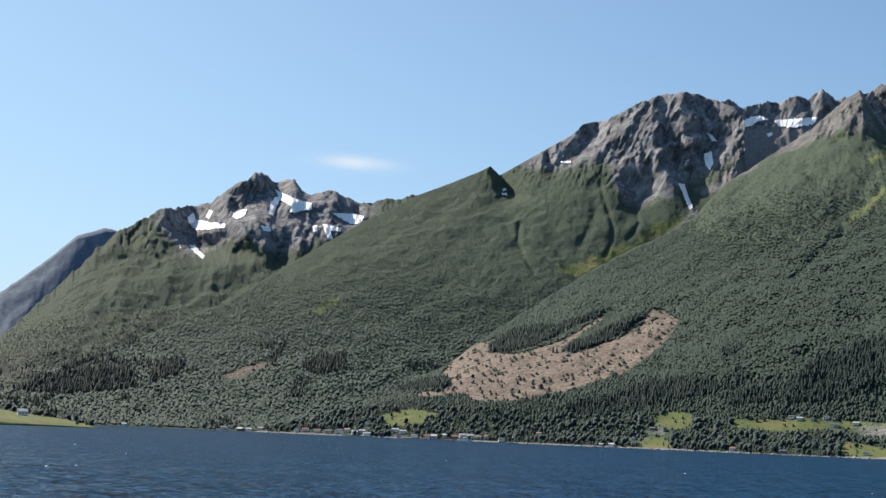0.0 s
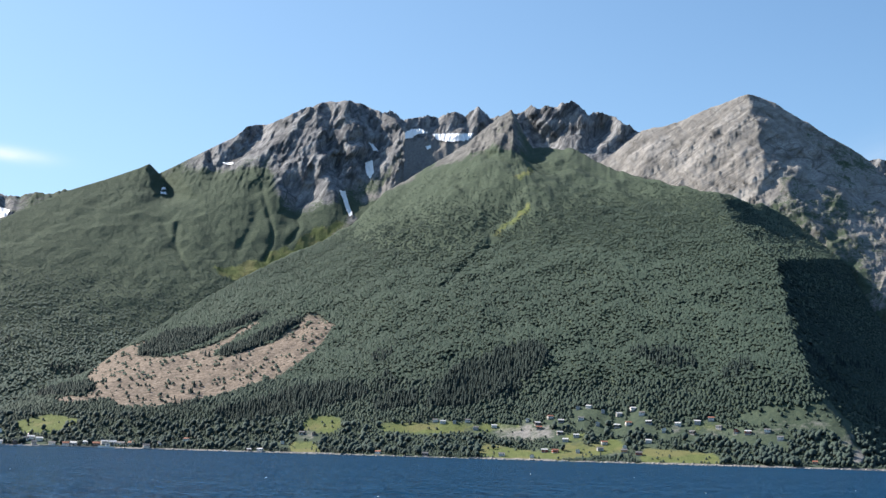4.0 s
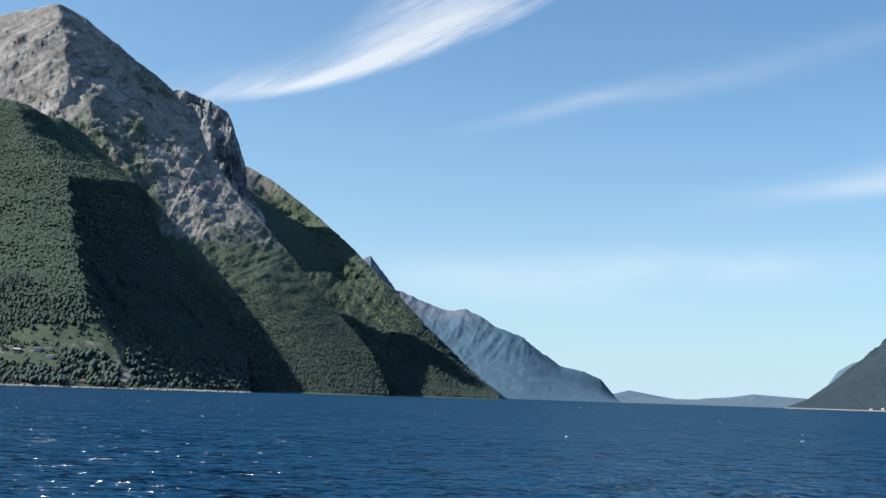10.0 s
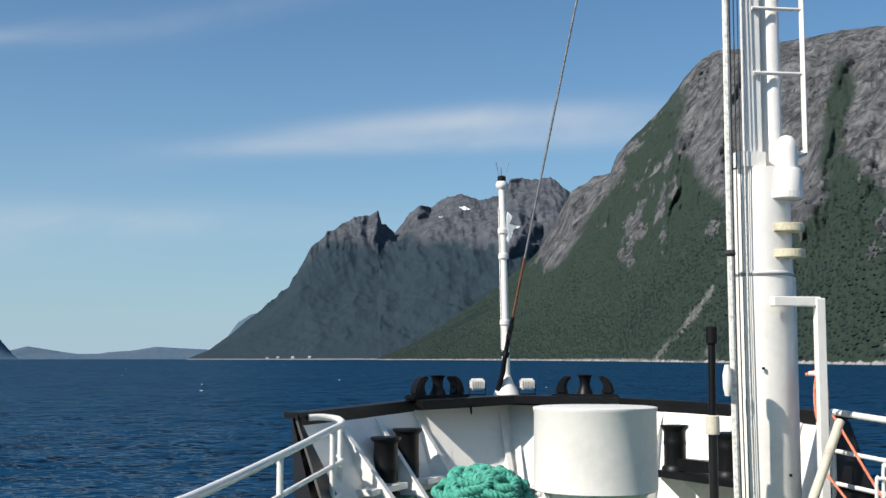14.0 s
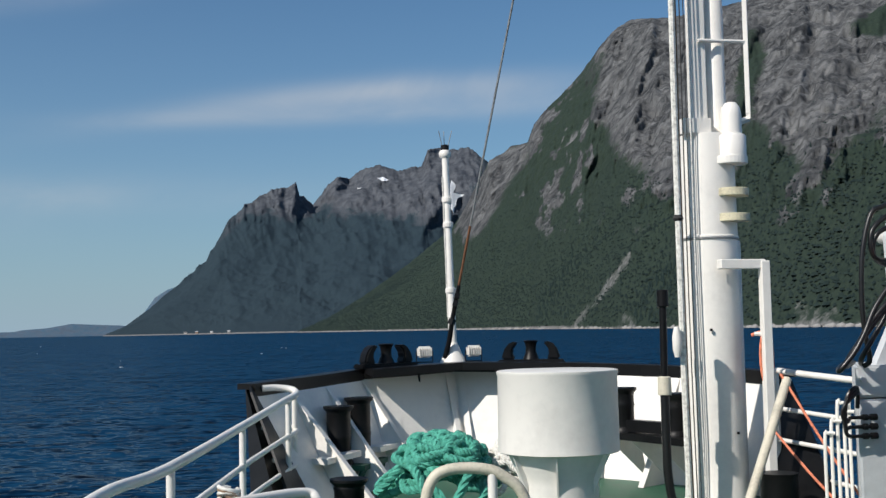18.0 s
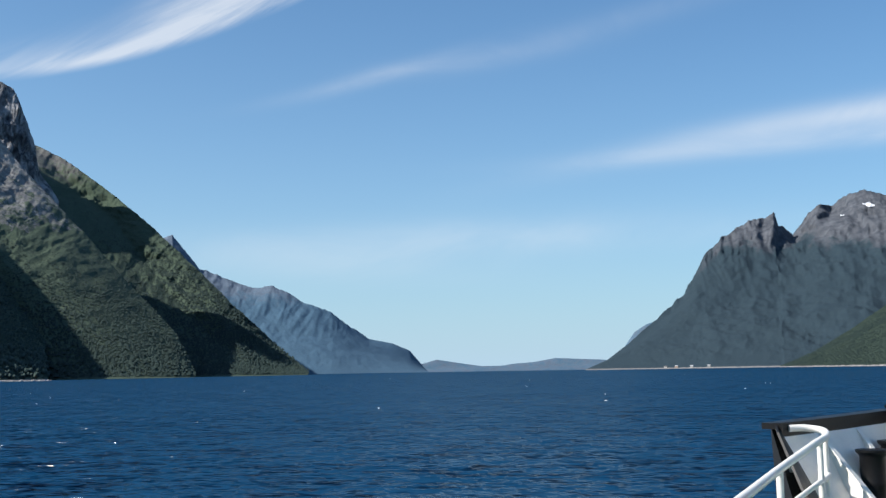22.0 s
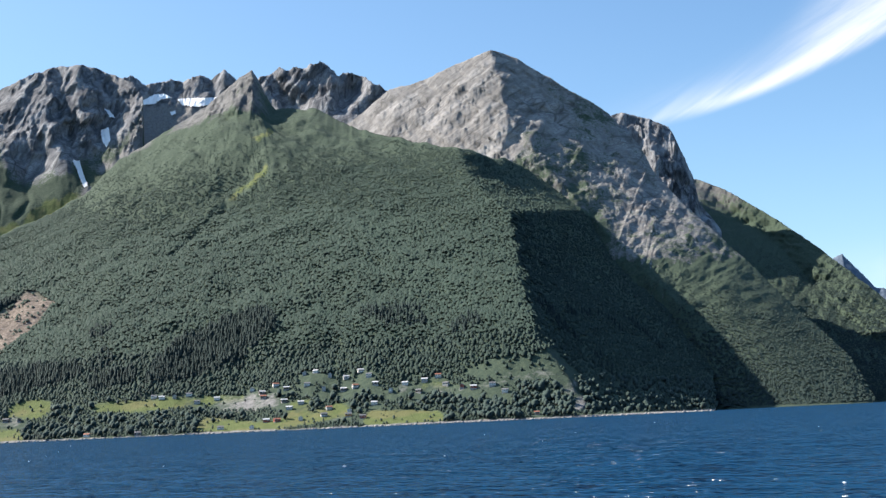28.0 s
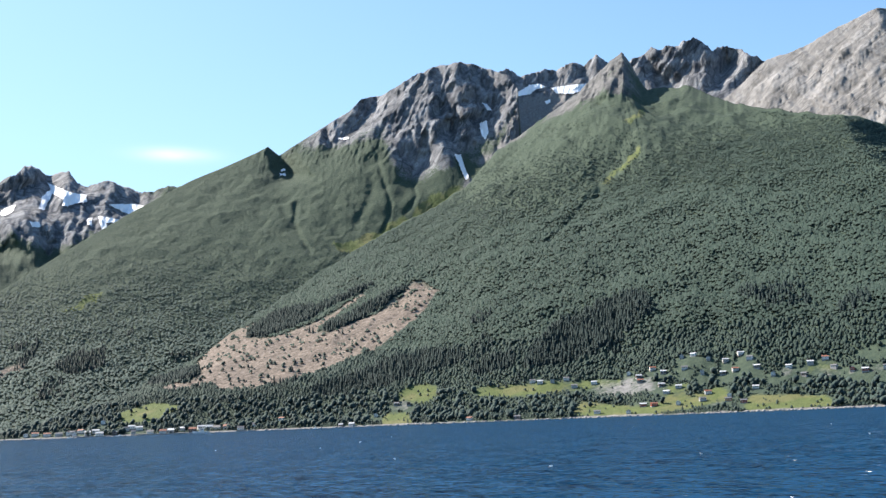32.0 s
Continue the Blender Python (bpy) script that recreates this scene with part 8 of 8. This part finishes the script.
# small pipe stands beside the crane
e = thing("sounding_pipes", (4.05, 7.35, DECK), "cluster of thin white vent pipes beside the crane", "pipes")
for k, (x, h) in enumerate(((3.98, 3.42), (4.03, 3.50), (4.08, 3.62), (4.13, 3.56), (4.17, 3.66))):
    bm = bmesh.new()
    tube(bm, curve_points([(x, 7.35, DECK), (x, 7.35, h - 0.05), (x + 0.02, 7.34, h), (x + 0.06, 7.32, h)], 4), 0.012, 8)
    fit("pipe", bm, WHITE, e, smooth_faces=True)
e = thing("steel_drum", (4.0, 8.35, DECK), "dark cut-down drum at the mast foot", "drum")
bm = bmesh.new()
lathe(bm, (4.12, 8.3), [(0.14, DECK), (0.145, DECK + 0.02), (0.14, 3.02), (0.147, 3.04), (0.12, 3.04)], 24)
fit("body", bm, BLACK, e, smooth_faces=True)

# ---- inflatable rescue boat on its cradle ----
boat = thing("rescue_boat", (4.5, 5.2, DECK), "red inflatable rescue boat with a black rubbing strake on a cradle", "boat")
TUBE_R = 0.275
line = curve_points([(3.85, 2.6, 3.53), (3.70, 3.4, 3.55), (3.60, 4.2, 3.58), (3.59, 4.9, 3.63), (3.76, 5.45, 3.71), (4.10, 5.78, 3.765), (4.56, 5.85, 3.775), (5.02, 5.6, 3.78), (5.35, 5.0, 3.78), (5.55, 4.0, 3.72)], 7)
bm = bmesh.new()
tube(bm, line, TUBE_R, 26)
tubes = fit("tube", bm, RED_TUBE, boat, smooth_faces=True)
bm = bmesh.new()
inner = [(4.05, 2.8), (3.88, 4.3), (3.96, 5.1), (4.32, 5.6), (4.75, 5.45), (5.15, 4.6), (5.30, 3.2)]
a = [bm.verts.new((x, y, 3.62)) for x, y in inner]
b = [bm.verts.new((4.35 + (x - 4.35) * 0.35, 4.3 + (y - 4.3) * 0.6, 3.30)) for x, y in inner]
bm.faces.new(a)
bm.faces.new(b[::-1])
for i in range(len(a)):
    j = (i + 1) % len(a)
    bm.faces.new((a[i], a[j], b[j], b[i]))
fit("hull_bottom", bm, RED_TUBE, boat)
# rubbing strake along the outside of the tube
def beside(i, out, up):
    p = line[i]
    d_ = (line[min(i + 1, len(line) - 1)] - line[max(i - 1, 0)]).normalized()
    n = Vector((-d_.y, d_.x, 0)).normalized()
    return p + n * out + Vector((0, 0, up))


bm = bmesh.new()
n0 = len(line)
ang = radians(-22)
rr = TUBE_R + 0.006
lo = [beside(i, rr * math.cos(ang - 0.18), rr * math.sin(ang - 0.18)) for i in range(n0)]
hi = [beside(i, rr * math.cos(ang + 0.18), rr * math.sin(ang + 0.18)) for i in range(n0)]
band(bm, lo, hi, [p * 1 + (line[i] - p) * 0.12 for i, p in enumerate(lo)], [p + (line[i] - p) * 0.12 for i, p in enumerate(hi)])
fit("rubbing_strake", bm, RUBBER, boat, "black rubber strake")
# grab rope looped along the tube
pts = []
for i in range(4, 40):
    sag = 0.05 * math.sin((i - 4) / 9.0 * math.pi) ** 2
    an = radians(34) - sag * 3
    pts.append(beside(i, (TUBE_R + 0.014) * math.cos(an), (TUBE_R + 0.014) * math.sin(an)))
bm = bmesh.new()
tube(bm, pts, 0.013, 8)
fit("grab_rope", bm, ROPE_BLACK, boat, "black braided grab rope")
for i0 in (12, 20, 27, 33, 40, 47):
    bm = bmesh.new()
    lo = [beside(i, rr * math.cos(radians(50)), rr * math.sin(radians(50))) for i in range(i0, i0 + 4)]
    hi = [beside(i, rr * math.cos(radians(56)), rr * math.sin(radians(56))) for i in range(i0, i0 + 4)]
    band(bm, lo, hi, [p + (line[i0 + k] - p) * 0.04 for k, p in enumerate(lo)], [p + (line[i0 + k] - p) * 0.04 for k, p in enumerate(hi)])
    fit("patch", bm, PATCH, boat, "pale fabric patch")
# name on the near tube: letters laid one by one round the side
text, i = "VIK  BERGEN", 23.5
for ch in text:
    if ch != " ":
        k = int(i)
        d_ = (line[max(k - 2, 0)] - line[k]).normalized()
        an = radians(14)
        p = beside(k, (TUBE_R + 0.012) * math.cos(an), (TUBE_R + 0.012) * math.sin(an) - 0.03).lerp(beside(k + 1, (TUBE_R + 0.012) * math.cos(an), (TUBE_R + 0.012) * math.sin(an) - 0.03), i - k)
        n_ = Vector((d_.y, -d_.x, 0)).normalized()
        if (p - line[k]).dot(n_) < 0:
            n_ = -n_
        lettering("letter", ch, 0.075, p, d_, Vector((0, 0, 1)) - n_ * 0.25, LETTERING, tubes)
    i -= 0.50
bm = bmesh.new()
plate(bm, [(4.05, 5.38, 3.97), (4.40, 5.22, 3.98), (4.62, 4.4, 3.96), (4.60, 3.6, 3.95), (4.02, 3.7, 3.91), (3.94, 4.6, 3.93)], 0.05)
bmesh.ops.subdivide_edges(bm, edges=bm.edges, cuts=3, use_grid_fill=True)
for v in bm.verts:
    v.co.z += 0.02 * noise.noise(v.co * 4)
cover = thing("boat_cover", (4.1, 4.6, 4.0), "orange folded boat cover with white tape lying on the boat", "cover")
fit("cloth", bm, ORANGE, cover, smooth_faces=True)
bm = bmesh.new()
plate(bm, [(3.95, 4.62, 3.985), (4.55, 4.62, 4.01), (4.55, 4.50, 4.01), (3.95, 4.50, 3.985)], 0.02)
fit("tape", bm, PATCH, cover, "white reflective tape")
bm = bmesh.new()
box(bm, (4.35, 4.9, 3.05), (0.7, 0.12, 0.62))
box(bm, (4.35, 3.6, 3.05), (0.7, 0.12, 0.62))
fit("cradle", bm, WHITE, boat)
fray = thing("frayed_rope", (3.5, 5.35, 3.6), "frayed orange rope end hanging at the boat's bow", "rope")
rnd = random.Random(11)
for k in range(26):
    a = Vector((3.40, 5.30, 3.73)) + Vector((rnd.uniform(-0.02, 0.02), rnd.uniform(-0.03, 0.03), rnd.uniform(-0.03, 0.02)))
    pts = [a]
    for j in range(4):
        pts.append(pts[-1] + Vector((rnd.uniform(-0.03, 0.04), rnd.uniform(-0.03, 0.03), -rnd.uniform(0.02, 0.07))))
    bm = bmesh.new()
    tube(bm, curve_points(pts, 3), 0.006, 5)
    fit("strand", bm, ROPE_ORANGE, fray)
bm = bmesh.new()
tube(bm, curve_points([(3.49, 5.32, 3.66), (3.50, 5.4, 3.4), (3.48, 5.5, DECK + 0.02)], 6), 0.009, 6)
fit("hanging_line", bm, ROPE_ORANGE, fray)

# ---- farm on the meadow headland ----
sh = SHEETS["headland"]


def place_on(layer, az, d):
    x, y = -d * math.sin(radians(az)), d * math.cos(radians(az))
    return x, y, float(SHEETS[layer].ground(np.array([x]), np.array([y]))[0])


for az, d, kind, ri, turn in ((37.4, 1050, "w", 0, 80), (38.3, 1070, "r", 0, 20), (36.2, 1020, "w", 2, 100)):
    x, y, z = place_on("headland", az, d)
    e = house(kind, 5.5, 7.5, 2.8, ROOFS[ri], 1.8)
    e.matrix_basis = pose(x, y, z + 0.4, 0, 0, az + turn)
    tagged(e, WORDS[kind] + " farm house on the green meadow headland", "house", "houses along the shore")

hx, hy, hh = [], [], []
for k in range(260):
    az, d = 33.2 + 7.0 * RNG.random() ** 0.8, 985 + 130 * RNG.random()
    hx.append(-d * math.sin(radians(az)))
    hy.append(d * math.cos(radians(az)))
    hh.append(3.0 + 4.5 * RNG.random())
hx, hy, hh = np.array(hx), np.array(hy), np.array(hh)
hz = sh.ground(hx, hy)
ok = (hz > 1.0) & (vnoise(hx / 30, hy / 30) > 0.5)
plant("headland_trees", hx[ok], hy[ok], hz[ok], hh[ok], LEAFY, LEAF, "garden trees and bushes on the meadow headland", 1.1)

# ---- quay and moored boats of the village ----
QUAY = plain("pale_concrete", (0.34, 0.33, 0.31), 0.85, scale=0.5, bump=0.3)
BOAT_WHITE = plain("white_boat_hull", (0.78, 0.78, 0.76), 0.4, scale=1.0)


def shore(az, layer="green_mountain"):
    s = SHEETS[layer]
    o = np.argsort(s.az)
    d = float(np.interp(az, s.az[o], s.d0[o]))
    return -d * math.sin(radians(az)), d * math.cos(radians(az)), d


def quay(az, w, depth):
    x, y, d = shore(az)
    e = tagged(new("quay"), "pale concrete quay on the village shore", "quay", "village quays")
    e.matrix_basis = pose(x, y, 0, 0, 0, az)
    bm = bmesh.new()
    box(bm, (0, -depth / 2 + 10, 0.3), (w, depth, 2.6))
    bmesh.ops.bevel(bm, geom=bm.edges[:], offset=0.12, segments=1, affect="EDGES")
    part("deck", bm, QUAY, e)
    for k in range(int(w / 6)):
        bm = bmesh.new()
        box(bm, (-w / 2 + 3 + 6 * k, -depth + 9.8, 0.2), (0.5, 0.5, 2.9))
        part("fender_pile", bm, WALLS["d"], e)


for az, w, dep in ((19.3, 60, 14), (16.9, 44, 12), (15.2, 70, 16), (12.6, 30, 10), (-2.4, 16, 9)):
    quay(az, w, dep)


def boat_shape(az, off, length, turn):
    x, y, d = shore(az)
    k = (d - off) / d
    e = tagged(new("moored_boat"), "small white boat with a wheelhouse moored off the shore", "boat", "moored boats")
    e.matrix_basis = pose(x * k, y * k, 0, 0, 0, az + turn)
    n = 9
    bm = bmesh.new()
    rows = []
    for i in range(n):
        t = i / (n - 1)
        w = 0.16 * length * (1 - t ** 3) * (0.8 + 0.2 * min(1, t * 4))
        yy = (t - 0.5) * length
        sheer = 0.11 * length * (0.75 + 0.5 * t * t)
        rows.append([bm.verts.new((sx * w * kx, yy, zz)) for sx, kx, zz in ((-1, 1.0, sheer), (-1, 0.85, 0.0), (0, 0, -0.4), (1, 0.85, 0.0), (1, 1.0, sheer))])
    for a, b in zip(rows, rows[1:]):
        for i in range(4):
            bm.faces.new((a[i], a[i + 1], b[i + 1], b[i]))
        bm.faces.new((a[4], a[0], b[0], b[4]))
    bm.faces.new(rows[0])
    bmesh.ops.recalc_face_normals(bm, faces=bm.faces)
    part("hull", bm, BOAT_WHITE, e)
    bm = bmesh.new()
    box(bm, (0, -0.05 * length, 0.17 * length), (0.17 * length, 0.26 * length, 0.16 * length))
    bmesh.ops.bevel(bm, geom=bm.edges[:], offset=0.02 * length, segments=1, affect="EDGES")
    house_part = part("wheelhouse", bm, BOAT_WHITE, e)
    for sx in (-1, 1):
        bm = bmesh.new()
        box(bm, (sx * 0.086 * length, -0.05 * length, 0.19 * length), (0.01, 0.18 * length, 0.06 * length))
        part("side_window", bm, PANE, house_part)
    bm = bmesh.new()
    box(bm, (0, -0.1 * length, 0.33 * length), (0.1, 0.1, 0.2 * length))
    part("boat_mast", bm, TRIM, e)


for az, off, length, turn in ((14.7, 20, 22, 88), (18.4, 18, 10, 70), (16.2, 18, 9, 100), (20.6, 16, 8, 85), (9.4, 25, 8, 60), (-6.5, 30, 7, 95)):
    boat_shape(az, off, length, turn)

# ---- village houses by the quays ----
def village_row(az0, az1, n):
    rnd = random.Random(21)
    for k in range(n):
        az = az0 + (az1 - az0) * (k + rnd.uniform(-0.3, 0.3)) / n
        x, y, d = shore(az)
        q = (d + rnd.uniform(6, 34)) / d
        x, y = x * q, y * q
        z = float(SHEETS["green_mountain"].ground(np.array([x]), np.array([y]))[0])
        kind, ri = rnd.choice("wwwgwwd"), rnd.choice((0, 2, 0, 2, 0, 1))
        e = house(kind, rnd.uniform(4.5, 7), rnd.uniform(6, 11), rnd.uniform(2.4, 4.4), ROOFS[ri], rnd.uniform(1.4, 2.2))
        e.matrix_basis = pose(x, y, max(z, 0.8) + 0.6, 0, 0, az + rnd.choice((85, 95, 0, 70)))
        tagged(e, WORDS[kind] + " village building by the water with a " + ("dark slate", "red tiled", "pale sheet")[ri] + " roof", "house", "houses along the shore")


village_row(12.4, 21.4, 17)

# ---- stones along the shore ----
def boulders(name, layer, az0, az1, n, size, label):
    cos, fas, base = [], [], 0
    for k in range(n):
        az = az0 + (az1 - az0) * RNG.random()
        x, y, d = shore(az, layer)
        r = size * (0.4 + RNG.random() ** 2 * 1.6)
        q = 1 + (4 * RNG.random() - 1.0) / d * 2
        co = ICO[0] * (1 + 0.35 * (RNG.random((len(ICO[0]), 1)) - 0.5)) * (r, r, r * 0.65) + (x * q, y * q, 0.3)
        cos.append(co)
        fas.append(ICO[1] + base)
        base += len(co)
    joined_mesh(name, np.concatenate(cos), np.concatenate(fas), STONE, label, "rocks")


boulders("shore_rocks", "green_mountain", -26, 25, 900, 1.3, "pale boulders along the waterline below the woods")
boulders("shore_rocks", "south_mountain", -98, -60, 700, 1.9, "pale boulders along the waterline of the southern shore")

# ---- farms across the fjord ----
for layer, az, d, kind, ri in (("south_range", -54.6, 3330, "w", 0), ("south_range", -55.1, 3325, "o", 2), ("south_range", -55.8, 3330, "w", 2), ("south_range", -63.2, 3060, "w", 0), ("south_range", -63.7, 3055, "o", 0), ("south_range", -56.6, 3260, "g", 2)):
    d = shore(az, layer)[2] + 14
    x, y, z = place_on(layer, az, d)
    e = house(kind, 5.5, 7.5, 2.6, ROOFS[ri], 1.7)
    e.matrix_basis = pose(x, y, max(z, 1.0) + 0.5, 0, 0, az + 80)
    tagged(e, WORDS[kind] + " farm house on the far southern shore", "house", "houses along the shore")

# ---- whitecaps ----
FOAM, tr_, b_ = material("white_foam")
b_.inputs["Base Color"].default_value = (0.80, 0.82, 0.84, 1)
b_.inputs["Roughness"].default_value = 0.8
bumped(tr_, b_, noise_tex(tr_, 9.0, 4, 0.6), 0.5, 0.05)
cos, fas, base = [], [], 0
for k in range(48):
    az = 55 - 125 * RNG.random()
    d = 110 * (1300 / 110) ** RNG.random()
    c = np.array([-d * math.sin(radians(az)), d * math.cos(radians(az)), 0.03])
    if abs(c[0] * math.cos(radians(-55)) + c[1] * math.sin(radians(-55)) - 2.4) < 9 and d < 60:
        continue
    ln = (0.06 + 0.14 * RNG.random() ** 3) * (1 + d / 300)
    co = ICO[0] * (1 + 0.5 * (RNG.random((len(ICO[0]), 1)) - 0.5)) * (ln, 0.10 + 0.1 * RNG.random(), 0.03 + 0.03 * RNG.random())
    a = radians(-28 + 30 * (RNG.random() - 0.5))
    co = co @ np.array([[math.cos(a), math.sin(a), 0], [-math.sin(a), math.cos(a), 0], [0, 0, 1]]) + c
    cos.append(co)
    fas.append(ICO[1] + base)
    base += len(co)
joined_mesh("whitecaps", np.concatenate(cos), np.concatenate(fas), FOAM, "small white foam crests scattered over the fjord", "foam")

# ---- small gear on the foredeck ----
e = thing("cap_hook", (2.02, 11.86, 3.7), "black hook hanging under the cap rail", "hook")
bm = bmesh.new()
tube(bm, curve_points([(2.02, 11.87, 3.74), (2.02, 11.84, 3.66), (2.015, 11.82, 3.58), (2.035, 11.82, 3.55), (2.045, 11.82, 3.58)], 5), 0.012, 8)
fit("shank", bm, BLACK, e, smooth_faces=True)
e = thing("rope_end", (-0.05, 6.05, 3.36), "bunch of brown and white rope tied on the low pipe hoop", "rope")
rnd = random.Random(31)
for k in range(7):
    bm = bmesh.new()
    a = rnd.uniform(0, 6.28)
    pts = [(-0.05 + 0.05 * math.cos(a + j * 0.9), 6.05 + 0.05 * math.sin(a + j * 0.9), 3.33 + 0.012 * k + 0.012 * math.sin(j + k)) for j in range(7)]
    tube(bm, curve_points(pts, 4), 0.012, 7)
    fit("rope_turn", bm, ROPE_BROWN if k % 2 else ROPE_WHITE, e, smooth_faces=True)
e = thing("red_cable", (4.2, 8.66, 3.6), "coiled red cable hung on the mast bracket", "cable")
for k in range(4):
    bm = bmesh.new()
    w = 0.03 + 0.008 * k
    tube(bm, [(4.22 + w * math.sin(j * 2 * math.pi / 18), 8.64 - 0.006 * k, 3.90 + (0.19 + 0.012 * k) * math.cos(j * 2 * math.pi / 18)) for j in range(18)], 0.010, 7, closed=True)
    fit("cable_turn", bm, ROPE_ORANGE, e, smooth_faces=True)
